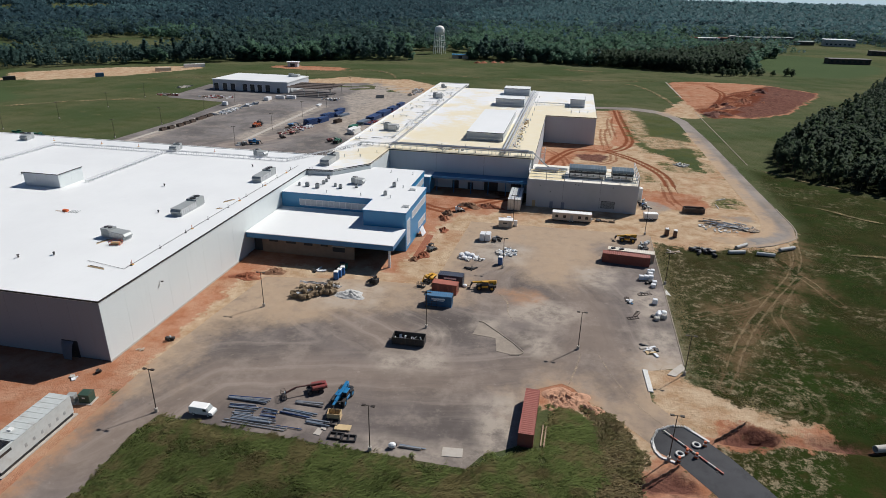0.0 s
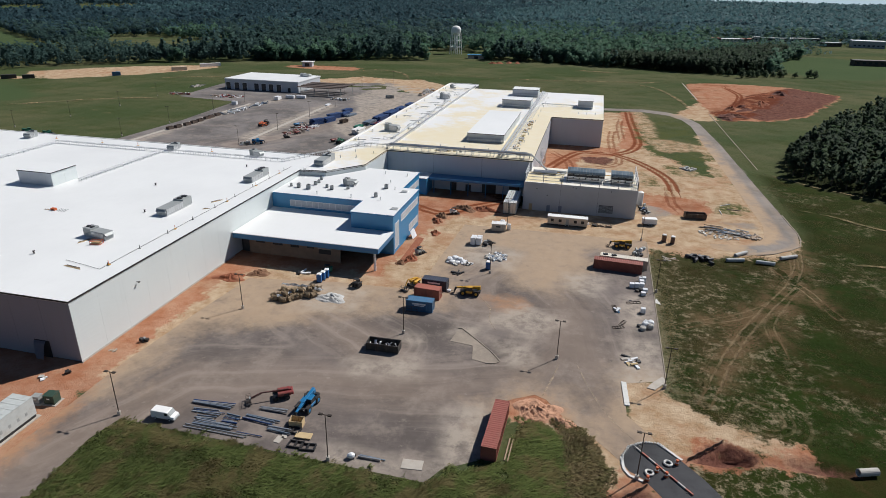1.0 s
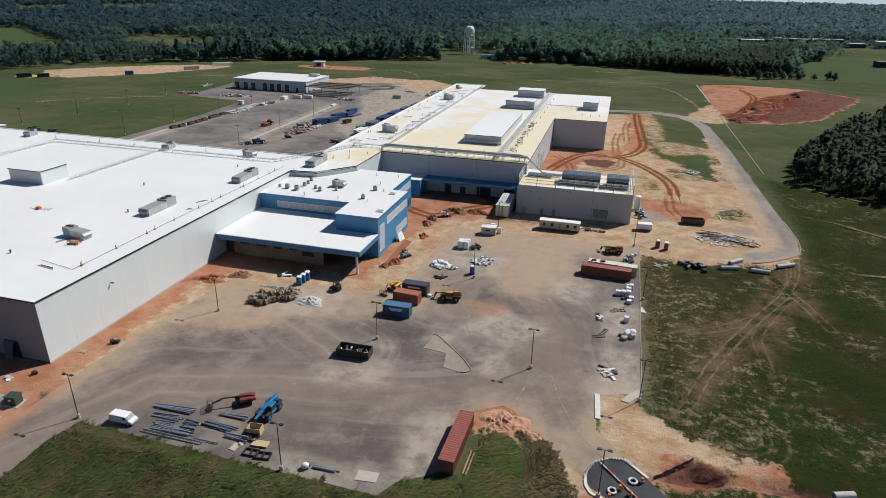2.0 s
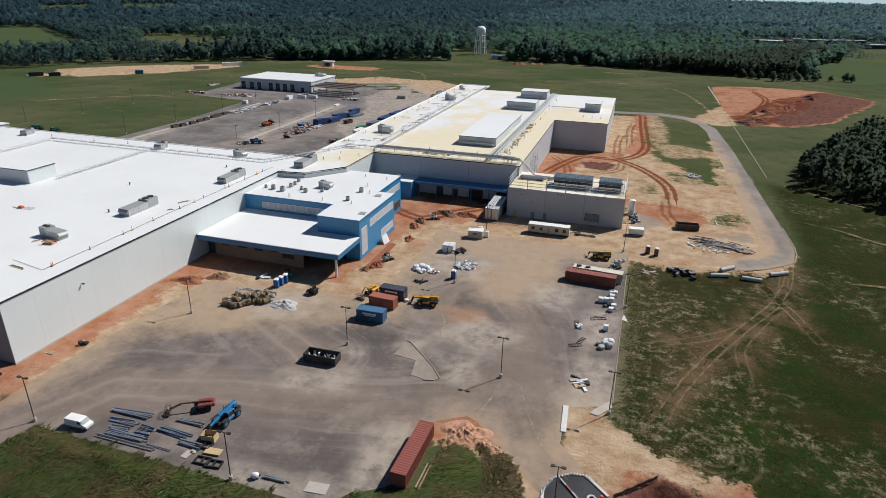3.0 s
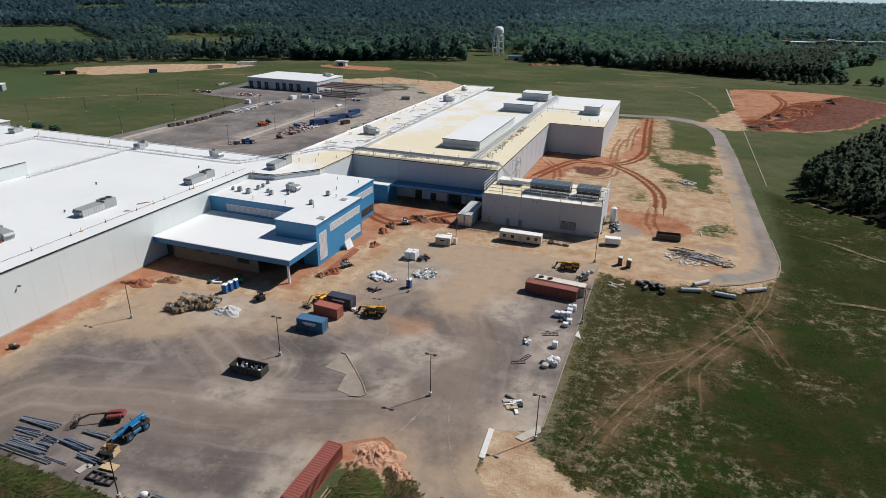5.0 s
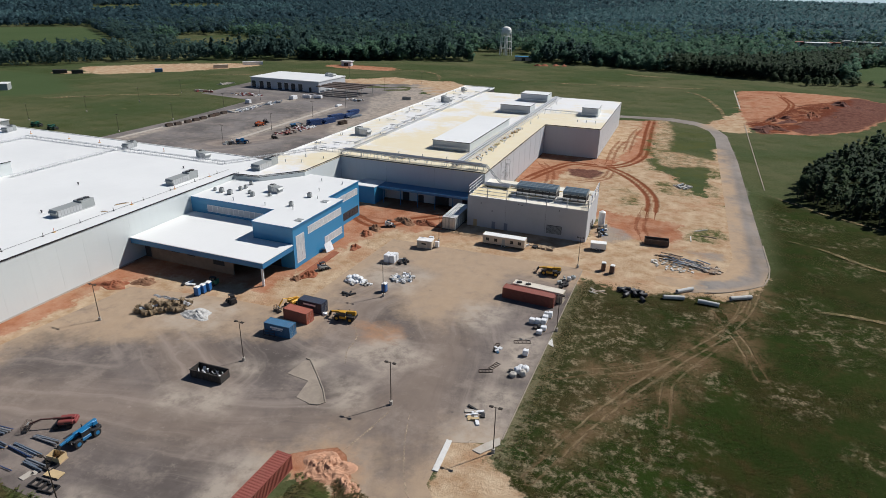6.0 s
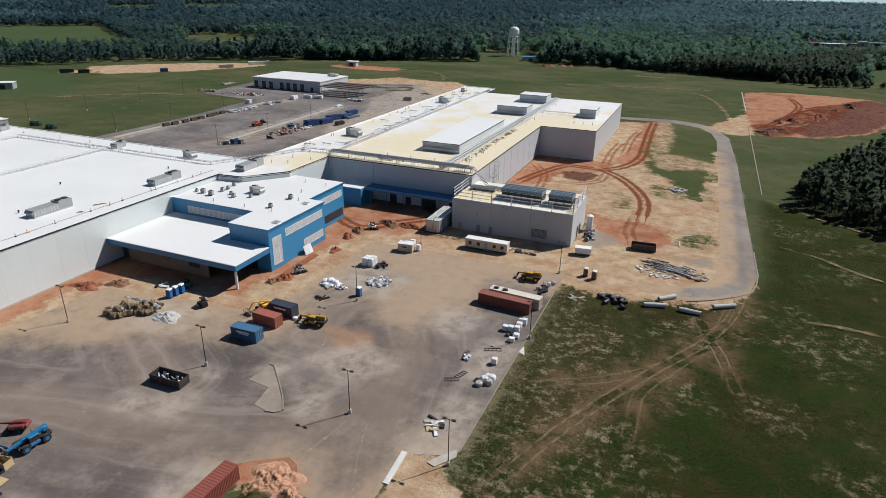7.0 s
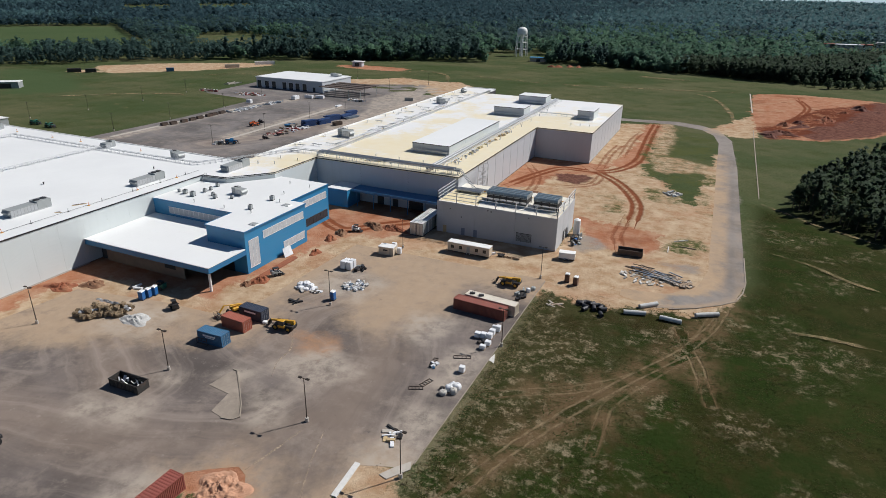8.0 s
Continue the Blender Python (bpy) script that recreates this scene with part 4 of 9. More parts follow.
def window_band(parent, axis, at, out, a0, a1, z0, z1, panes, material, sill=True, frame_mat=None):
    """A strip window: one frame, panes between mullions, a sill."""
    w = new("window")
    w.parent = parent
    fm = frame_mat or M["white_paint"]
    d0, d1 = sorted((at, at + 0.068 * out))
    e0, e1 = sorted((at, at + 0.034 * out))
    bm = bmesh.new()

    def put(u0, u1, v0, v1, s0, s1, b):
        box(b, *((u0, u1, s0, s1) if axis == 'x' else (s0, s1, u0, u1)), v0, v1)
    put(a0, a1, z0, z0 + 0.103, d0, d1, bm)
    put(a0, a1, z1 - 0.103, z1, d0, d1, bm)
    st = (a1 - a0) / panes
    for k in range(panes + 1):
        c = min(max(a0 + k * st, a0 + 0.051), a1 - 0.051)
        put(c - 0.051, c + 0.051, z0 + 0.103, z1 - 0.103, d0, d1, bm)
    part("window_frame", bm, fm, w)
    for k in range(panes):
        bm = bmesh.new()
        put(a0 + k * st + 0.057, a0 + (k + 1) * st - 0.057, z0 + 0.114, z1 - 0.114, e0, e1, bm)
        part("pane", bm, material, w)
    return w


window_band(ob_, 'x', 159.03, -1, -74.67, -53.352, 7.41, 9.348, 12, M["film"])
window_band(ob_, 'y', -39.9, 1, 155.952, 172.824, 7.182, 9.234, 9, M["film"])
window_band(ob_, 'y', -44.802, 1, 174.876, 191.064, 7.182, 9.234, 9, M["film"])
window_band(ob_, 'y', -39.9, 1, 150.48, 154.128, 1.14, 8.436, 3, M["film"])
window_band(ob_, 'y', -39.9, 1, 163.59, 172.824, 1.482, 3.534, 5, M["film"])
window_band(ob_, 'y', -44.802, 1, 174.648, 191.292, 1.14, 3.534, 9, M["glass"], True, M["dark"])

cn = thing("entrance_canopy", "deep blue-edged canopy with a white roof on a white column", "canopy")
bm = boxes((-80.233, -39.9, 136.8, 149.226, 5.187, 6.555), (-80.233, -51.984, 149.226, 158.802, 5.187, 6.555))
part("fascia", bm, M["blue_trim"], cn, "deep blue fascia")
bm = boxes((-80.233, -39.786, 136.686, 149.112, 6.561, 6.726), (-80.233, -52.098, 149.112, 158.973, 6.561, 6.726))
part("roof", bm, M["roof"], cn, "white canopy roof")
bm = bmesh.new()
bar(bm, (-41.268, 138.168, -0.057), (-41.268, 138.168, 5.244), 0.319, 14)
part("column", bm, M["white_paint"], cn, "round white column")
M["bare_boards"] = plain("bare_boards", (0.25, 0.175, 0.125), 0.9, 0, 0.5, 0.35, (0.2, 0.14, 0.1), 0.4)
part("wall", boxes((-77.6, -51.5, 140.2, 140.5, 0, 5.18)), M["bare_boards"], cn, "unfinished brown boarded wall")
for x, z, w, h in ((-75.5, 3.2, 2.6, 0.9), (-70.6, 3.1, 2.8, 0.9), (-65.5, 3.0, 2.4, 0.8), (-57.5, 2.0, 3.4, 1.3), (-60.8, 3.2, 2.0, 0.8)):
    part("window_opening", boxes((x, x + w, 140.12, 140.2, z, z + h)), M["dark"], cn)
    part("window_lintel", boxes((x - 0.2, x + w + 0.2, 140.06, 140.2, z + h, z + h + 0.25)), M["concrete"], cn)
part("wall", boxes((-80.2, -77.7, 140.8, 141.0, 0, 5.18)), M["joint"], cn)

# blue entrance on the front of the hall
en = thing("staff_entrance", "low blue porch and canopy along the hall front", "porch")
part("porch_box", boxes((-52.896, -45.372, 203.604, 211.413, -0.057, 5.7)), M["blue_wall"], en)
part("porch_roof", boxes((-53.01, -45.258, 203.49, 211.413, 5.7, 5.871)), M["roof"], en)
part("canopy_edge", boxes((-45.258, -11.058, 205.884, 211.413, 4.902, 5.7)), M["blue_trim"], en)
for k in range(6):
    bm = bmesh.new()
    bar(bm, (-43.32 + k * 6.156, 206.226, 0), (-43.32 + k * 6.156, 206.226, 4.902), 0.137, 8)
    part("post", bm, M["blue_trim"], en)

# plant room with coolers
mr = thing("cooling_plant_room", "grey concrete plant room with railed roof and coolers", "plant room")
part("wall", boxes((-10.659, 24.909, 197.961, 218.196, -0.114, 9.234)), M["joint"], mr, "dark wall core behind the panels")
panel_wall(mr, 'x', 197.79, -10.83, 25.08, 0.0, 9.462, 11.97, 0.057, M["concrete_wall"], -1, 0.171)
panel_wall(mr, 'y', 25.08, 197.961, 218.31, 0.0, 9.462, 6.84, 0.057, M["concrete_wall"], 1, 0.171)
part("roof", boxes((-10.602, 24.852, 198.018, 218.082, 9.234, 9.348)), M["roof_cream"], mr)

# ---- street lamps ----
LAMP_H = 8.5


def lamp_post():
    t = thing("parking_lamp", "dark bronze twin-head parking lot lamp on a concrete base", "street lamp", 0, 0, 0, 0, "parking lot lamps")
    bm = bmesh.new()
    bar(bm, (0, 0, -0.1), (0, 0, 0.75), 0.30, 12)
    part("base", bm, M["concrete"], t, "round concrete base")
    bm = bmesh.new()
    bar(bm, (0, 0, 0.75), (0, 0, LAMP_H), 0.085, 8, 0.06)
    part("pole", bm, M["bronze"], t)
    for s in (-1, 1):
        bm = bmesh.new()
        beam(bm, (s * 0.06, 0, LAMP_H - 0.1), (s * 0.45, 0, LAMP_H - 0.05), 0.06, 0.08)
        box(bm, min(s * 0.42, s * 1.02), max(s * 0.42, s * 1.02), -0.2, 0.2, LAMP_H - 0.14, LAMP_H + 0.02)
        part("lamp_head", bm, M["bronze"], t)
    return t


LAMPS = [(-62.7, 110.922), (-25.08, 110.124), (6.612, 108.87), (-12.654, 144.552), (26.22, 179.208), (-25.08, 71.25), (-62.814, 72.39), (20.292, 79.23), (26.334, 104.196), (27.816, 144.78), (-13.452, 181.26),
         (-271.32, 250.8), (-266.76, 281.58), (-266.76, 319.2), (-270.18, 357.96), (-208.62, 250.23), (-207.48, 284.43), (-207.48, 324.9), (-206.34, 357.96), (-147.63, 251.94), (-145.92, 286.14), (-146.49, 324.9), (-145.92, 360.24), (-156.18, 400.14), (-156.18, 434.34), (-145.92, 477.66), (-209.76, 478.8)]
first = lamp_post()
for k, (x, y) in enumerate(LAMPS):
    if k == 0:
        first.matrix_basis = pose(x, y, 0, 0, 0, 0)
    else:
        copy_thing(first, pose(x, y, 0, 0, 0, 0))

# ---- paints for machines and goods ----
for key, col, rough_, metal_ in (
        ("red_box", (0.27, 0.078, 0.058), 0.55, 0.1), ("rust_box", (0.22, 0.062, 0.042), 0.6, 0.1), ("brick_box", (0.33, 0.095, 0.06), 0.6, 0.1), ("blue_box", (0.045, 0.14, 0.25), 0.5, 0.1),
        ("navy_box", (0.025, 0.035, 0.06), 0.5, 0.1), ("tan_box", (0.56, 0.47, 0.36), 0.6, 0.0), ("yellow", (0.62, 0.33, 0.03), 0.45, 0.1), ("lift_red", (0.23, 0.050, 0.045), 0.45, 0.1), ("boom_red", (0.105, 0.040, 0.034), 0.5, 0.1),
        ("lift_blue", (0.014, 0.165, 0.36), 0.4, 0.1), ("toilet_blue", (0.02, 0.12, 0.34), 0.5, 0.0), ("toilet_brown", (0.13, 0.07, 0.05), 0.5, 0.0), ("rubber", (0.018, 0.018, 0.018), 0.85, 0.0),
        ("straw", (0.32, 0.22, 0.12), 0.95, 0.0), ("ply", (0.50, 0.37, 0.20), 0.8, 0.0), ("timber", (0.33, 0.24, 0.16), 0.85, 0.0), ("white_film", (0.74, 0.75, 0.76), 0.35, 0.0)) + (
        ("green_box", (0.035, 0.07, 0.05), 0.5, 0.1), ("gen_white", (0.47, 0.495, 0.48), 0.5, 0.0), ("orange", (0.55, 0.10, 0.02), 0.6, 0.0), ("pale_steel", (0.20, 0.25, 0.31), 0.45, 0.5),
        ("pipe_grey", (0.44, 0.42, 0.38), 0.85, 0.0), ("glass_dark", (0.02, 0.025, 0.03), 0.1, 0.0), ("blue_steel", (0.020, 0.055, 0.16), 0.5, 0.2), ("machine_green", (0.02, 0.16, 0.10), 0.5, 0.1),
        ("roof_cream_flat", (0.66, 0.57, 0.36), 0.8, 0.0), ("black_plastic", (0.03, 0.03, 0.033), 0.5, 0.0)):
    M[key] = plain(key, col, rough_, metal_, 1.3, 0.16, (0.22, 0.14, 0.09), 0.22)
M["bin_dark"] = plain("bin_dark", (0.045, 0.042, 0.038), 0.7, 0.2, 1.0, 0.3, (0.2, 0.1, 0.06), 0.4)
M["bin_brown"] = plain("bin_brown", (0.10, 0.075, 0.06), 0.7, 0.2, 1.0, 0.3, (0.2, 0.1, 0.06), 0.4)
M["tarp"] = plain("tarp", (0.20, 0.22, 0.27), 0.6, 0, 0.7, 0.2)
M["soil_red"] = plain("red_soil", (0.26, 0.085, 0.04), 0.97, 0, 0.7, 0.3, (0.40, 0.26, 0.15), 0.3, 0.12)
M["soil_pink"] = plain("pink_soil", (0.46, 0.255, 0.16), 0.97, 0, 0.7, 0.3, (0.32, 0.13, 0.07), 0.4, 0.2)
M["soil_dark"] = plain("dark_red_soil", (0.14, 0.048, 0.030), 0.97, 0, 0.3, 0.35, (0.30, 0.15, 0.08), 0.3, 0.12)
M["soil_brown"] = plain("brown_soil", (0.20, 0.10, 0.055), 0.97, 0, 0.7, 0.3, (0.36, 0.25, 0.15), 0.3, 0.12)
M["white_stone"] = plain("white_stone", (0.62, 0.61, 0.58), 0.95, 0, 2.0, 0.2, (0.4, 0.36, 0.3), 0.3, 0.05)


M["cream"] = plain("cream_paint", (0.60, 0.555, 0.47), 0.55, 0, 0.8, 0.14, (0.3, 0.22, 0.14), 0.3)


def corrugated(bm, x0, x1, y, z0, z1, out, pitch=0.28, depth=0.05):
    """A corrugated sheet along x at y, ribs outwards."""
    n = max(2, int((x1 - x0) / pitch))
    w = (x1 - x0) / n
    pts = []
    for k in range(n):
        a = x0 + k * w
        pts += [(a, 0), (a + 0.35 * w, 0), (a + 0.5 * w, depth * out), (a + 0.85 * w, depth * out)]
    pts.append((x1, 0))
    lo = [bm.verts.new((x, y + d, z0)) for x, d in pts]
    hi = [bm.verts.new((x, y + d, z1)) for x, d in pts]
    for k in range(len(pts) - 1):
        bm.faces.new((lo[k], lo[k + 1], hi[k + 1], hi[k]))


def shipping_container(length, x, y, turn, paint, label, top=None, marks=0, group=""):
    L, W, H = length / 2, 1.22, 2.59
    t = thing("shipping_container", label, "container", x, y, 0, turn, group)
    for s in (-1, 1):
        bm = bmesh.new()
        corrugated(bm, -L + 0.1, L - 0.1, s * (W - 0.06), 0.18, H - 0.12, s)
        part("side_panel", bm, paint, t)
    part("floor_frame", boxes((-L, L, -W, W, 0.0, 0.16)), paint, t)
    bm = bmesh.new()
    n = int(length / 0.5)
    prof = []
    for k in range(n):
        a = -L + 0.1 + k * (length - 0.2) / n
        w = (length - 0.2) / n
        prof += [(a, H - 0.05), (a + 0.3 * w, H - 0.05), (a + 0.45 * w, H - 0.015), (a + 0.85 * w, H - 0.015)]
    prof.append((L - 0.1, H - 0.05))
    e0 = [bm.verts.new((px, -W + 0.06, pz)) for px, pz in prof]
    e1 = [bm.verts.new((px, W - 0.06, pz)) for px, pz in prof]
    for k in range(len(prof) - 1):
        bm.faces.new((e0[k], e0[k + 1], e1[k + 1], e1[k]))
    part("roof", bm, top or paint, t)
    bm = bmesh.new()
    for sx in (-1, 1):
        for sy in (-1, 1):
            box(bm, *sorted((sx * L, sx * (L - 0.16))), *sorted((sy * W, sy * (W - 0.16))), 0, H)
        box(bm, *sorted((sx * L, sx * (L - 0.12))), -W + 0.16, W - 0.16, H - 0.14, H)
    for sy in (-1, 1):
        box(bm, -L + 0.16, L - 0.16, *sorted((sy * W, sy * (W - 0.08))), H - 0.11, H)
    part("corner_frame", bm, paint, t)
    part("end_wall", boxes((-L + 0.03, -L + 0.08, -W + 0.16, W - 0.16, 0.16, H - 0.14)), paint, t)
    for s in (-1, 1):
        d = part("door", boxes((L - 0.08, L - 0.03, *sorted((0.015 * s, (W - 0.16) * s)), 0.16, H - 0.14)), paint, t)
        for q in (0.3, 0.75):
            bm = bmesh.new()
            bar(bm, (L, s * q, 0.2), (L, s * q, H - 0.2), 0.022, 6)
            part("lock_rod", bm, M["galv"], d)
    for k in range(marks):
        z = 1.85 - 0.4 * k
        part("marking", boxes((-1.6 + 0.5 * k, 1.5 - 0.3 * k, -W - 0.006, -W + 0.001, z - 0.1 * (2 - k), z + 0.1 * (2 - k))), M["white_paint"], t, "worn white marking bars")
    return t


shipping_container(12.19, -1.45, 83.4, 88.5, M["red_box"], "long dull red steel shipping container on the lot edge")
shipping_container(6.06, -24.6, 121.3, 1.5, M["blue_box"], "short blue steel shipping container with worn white markings", None, 2)
shipping_container(6.06, -24.5, 127.7, -3.5, M["brick_box"], "short brick-red steel shipping container", None, 0)
shipping_container(6.06, -24.0, 132.6, -1.5, M["navy_box"], "short black-blue steel shipping container", None, 1)
shipping_container(12.19, 19.0, 156.0, -3.6, M["rust_box"], "long rusty red steel shipping container")
shipping_container(12.19, 20.5, 159.0, -4.6, M["tan_box"], "long tan shipping container with a cream roof", M["cream"])


def wheel(parent, x, y, r, w, hub=None):
    bm = bmesh.new()
    wheel_disc(bm, (x, y, r), (0, 1, 0), r, w, 16)
    bmesh.ops.bevel(bm, geom=[e for e in bm.edges], offset=r * 0.08, segments=1, affect='EDGES')
    tyre = part("wheel", bm, M["rubber"], parent)
    bm = bmesh.new()
    wheel_disc(bm, (x, y, r), (0, 1, 0), r * 0.5, w + 0.06, 10)
    part("rim", bm, hub or M["white_paint"], tyre)


def telehandler(x, y, turn, paint, label, reach=5.4, lift=0.0):
    """Faces +x: chassis on four big wheels, side engine pod, caged cab, nested boom from a high rear pivot, fork carriage."""
    t = thing("telehandler", label, "telehandler", x, y, 0, turn)
    for sx in (-1.55, 1.55):
        for sy in (-1.0, 1.0):
            wheel(t, sx, sy, 0.68, 0.46, paint)
            part("mudguard", boxes((sx - 0.75, sx + 0.75, *sorted((sy * 0.78, sy * 1.24)), 1.40, 1.47)), M["dark"], t, "", 0.02)
    for sx in (-1.55, 1.55):
        bm = bmesh.new()
        bar(bm, (sx, -0.85, 0.68), (sx, 0.85, 0.68), 0.16, 8)
        part("axle", bm, M["dark"], t)
    part("chassis", boxes((-2.4, 2.2, -0.55, 0.55, 0.62, 1.12), (-2.55, -1.9, -0.95, 0.95, 0.85, 1.45)), M["dark"], t, "dark steel chassis", 0.04)
    pod = part("engine_cover", boxes((-0.95, 0.85, -1.18, -0.58, 0.7, 1.5)), paint, t, "", 0.08)
    part("grille", boxes((-0.8, 0.5, -1.2, -1.18, 0.85, 1.3)), M["dark"], pod)
    bm = bmesh.new()
    bar(bm, (-0.6, -0.9, 1.5), (-0.6, -0.9, 2.2), 0.05, 6)
    part("exhaust", bm, M["dark"], pod)
    cab = part("cab", boxes((-0.6, 0.9, 0.4, 1.2, 0.75, 1.3)), paint, t, "", 0.04)
    part("cab_glass", boxes((-0.5, 0.8, 0.46, 1.14, 1.3, 2.2)), M["glass_dark"], cab)
    bm = bmesh.new()
    for px in (-0.56, 0.86):
        for py in (0.43, 1.17):
            beam(bm, (px, py, 1.28), (px, py, 2.26), 0.07, 0.07)
    part("cab_posts", bm, M["dark"], cab)
    part("cab_roof", boxes((-0.62, 0.92, 0.38, 1.22, 2.24, 2.36)), paint, cab, "", 0.03)
    bm = bmesh.new()
    prism(bm, [(-2.5, -0.42), (-1.7, -0.42), (-1.7, 0.22), (-2.5, 0.22)], 1.1, 2.15)
    part("boom_pivot", bm, paint, t, "", 0.05)
    za, zb = 2.05, 1.45 + lift
    f = [(-2.5 + (reach + 0.3) * k, za + (zb - za) * k) for k in (0.0, 0.62, 0.58, 0.82, 0.8, 0.98)]
    for k, (w, h) in enumerate(((0.52, 0.58), (0.42, 0.46), (0.32, 0.36))):
        bm = bmesh.new()
        beam(bm, (f[2 * k][0], -0.1, f[2 * k][1]), (f[2 * k + 1][0], -0.1, f[2 * k + 1][1]), w, h)
        part("boom_section", bm, paint, t, "", 0.03)
    bm = bmesh.new()
    beam(bm, (f[0][0] + 0.6, -0.1, za - 0.75), (f[1][0] - 0.8, -0.1, zb - 0.15), 0.14, 0.14)
    part("lift_ram", bm, M["galv"], t)
    hx = f[5][0]
    bm = bmesh.new()
    beam(bm, (hx, -0.1, f[5][1] + 0.1), (hx + 0.35, -0.1, 0.75 + lift), 0.36, 0.4)
    part("boom_head", bm, M["dark"], t)
    part("fork_carriage", boxes((hx + 0.3, hx + 0.42, -0.75, 0.55, 0.3 + lift, 1.25 + lift)), M["dark"], t)
    for s in (-0.5, 0.3):
        part("fork", boxes((hx + 0.42, hx + 1.55, s - 0.06, s + 0.06, 0.24 + lift, 0.31 + lift)), M["dark"], t)
    for s in (-0.5, 0.5):
        part("headlight", boxes((2.2, 2.26, s - 0.1, s + 0.1, 0.9, 1.05)), M["white_paint"], t)


def boom_lift(x, y, turn, paint, label, out=5.6, rise=0.6):
    """Faces +x: wheeled base, hooded turntable, nested boom and jib, railed basket at the end."""
    t = thing("boom_lift", label, "boom lift", x, y, 0, turn)
    for sx in (-1.15, 1.15):
        for sy in (-1.0, 1.0):
            wheel(t, sx, sy, 0.5, 0.38, M["dark"])
    part("chassis", boxes((-1.6, 1.6, -0.72, 0.72, 0.42, 0.82)), M["dark"], t, "", 0.05)
    bm = bmesh.new()
    bar(bm, (-0.3, 0, 0.82), (-0.3, 0, 0.98), 0.6, 16)
    part("slew_ring", bm, M["dark"], t)
    for s in (-1, 1):
        hood = part("hood", boxes((-2.0, 0.7, *sorted((s * 0.3, s * 1.15)), 0.98, 1.75)), paint, t, "", 0.14)
        part("hood_vent", boxes((-1.5, -0.5, *sorted((s * 1.15, s * 1.17)), 1.15, 1.5)), M["dark"], hood)
    part("counterweight", boxes((-2.45, -1.9, -1.0, 1.0, 0.95, 1.7)), paint, t, "", 0.12)
    part("boom_cradle", boxes((-2.1, -1.5, -0.28, 0.28, 1.2, 1.95)), paint, t, "", 0.05)
    z0, z1 = 1.75, 1.35 + rise
    f = [(-1.9 + (out * 0.62 + 1.9) * k, z0 + (z1 - z0) * k) for k in (0.0, 0.62, 0.55, 1.0)]
    arm_ = M["boom_red"] if paint == M["lift_red"] else paint
    for k, (w, h) in enumerate(((0.28, 0.34), (0.2, 0.24))):
        bm = bmesh.new()
        beam(bm, (f[2 * k][0], 0, f[2 * k][1]), (f[2 * k + 1][0], 0, f[2 * k + 1][1]), w, h)
        part("boom_section", bm, arm_, t, "", 0.02)
    bm = bmesh.new()
    beam(bm, (f[3][0] - 0.1, 0, f[3][1]), (out - 0.35, 0, 0.95 + rise * 0.3), 0.2, 0.24)
    beam(bm, (f[3][0] - 0.1, 0, f[3][1] - 0.3), (out - 0.35, 0, 0.65 + rise * 0.3), 0.08, 0.08)
    part("jib", bm, arm_, t)
    basket = part("basket", boxes((out - 0.35, out + 0.6, -1.2, 1.2, 0.25, 0.33)), M["dark"], t, "railed work basket")
    for zz in (0.72, 1.05, 1.38):
        bm = bmesh.new()
        for p, q in (((out - 0.35, -1.2), (out + 0.6, -1.2)), ((out + 0.6, -1.2), (out + 0.6, 1.2)), ((out + 0.6, 1.2), (out - 0.35, 1.2)), ((out - 0.35, 1.2), (out - 0.35, -1.2))):
            bar(bm, (*p, zz), (*q, zz), 0.035, 5)
        part("rail", bm, M["bin_brown"], basket)
    for px in (out - 0.35, out + 0.6):
        for py in (-1.2, -0.4, 0.4, 1.2):
            bm = bmesh.new()
            bar(bm, (px, py, 0.3), (px, py, 1.38), 0.035, 5)
            part("rail_post", bm, M["bin_brown"], basket)
    part("control_box", boxes((out - 0.3, out - 0.05, -0.35, 0.35, 1.0, 1.3)), M["unit_grey"], basket)
    t.matrix_basis = t.matrix_basis @ Matrix.Scale(0.86, 4)


telehandler(-33.6, 82.4, -94, M["lift_blue"], "bright blue telehandler with its boom lowered", 6.0)
telehandler(-15.3, 131.6, 184, M["yellow"], "yellow telehandler parked on the lot", 5.6)
telehandler(20.6, 172.2, 180, M["yellow"], "yellow telehandler with a low boom", 5.4)
boom_lift(-39.2, 83.6, 212, M["lift_red"], "red boom lift with its basket near the ground", 6.2)
boom_lift(-29.4, 132.4, 250, M["yellow"], "yellow boom lift beside the containers", 4.2, 1.6)


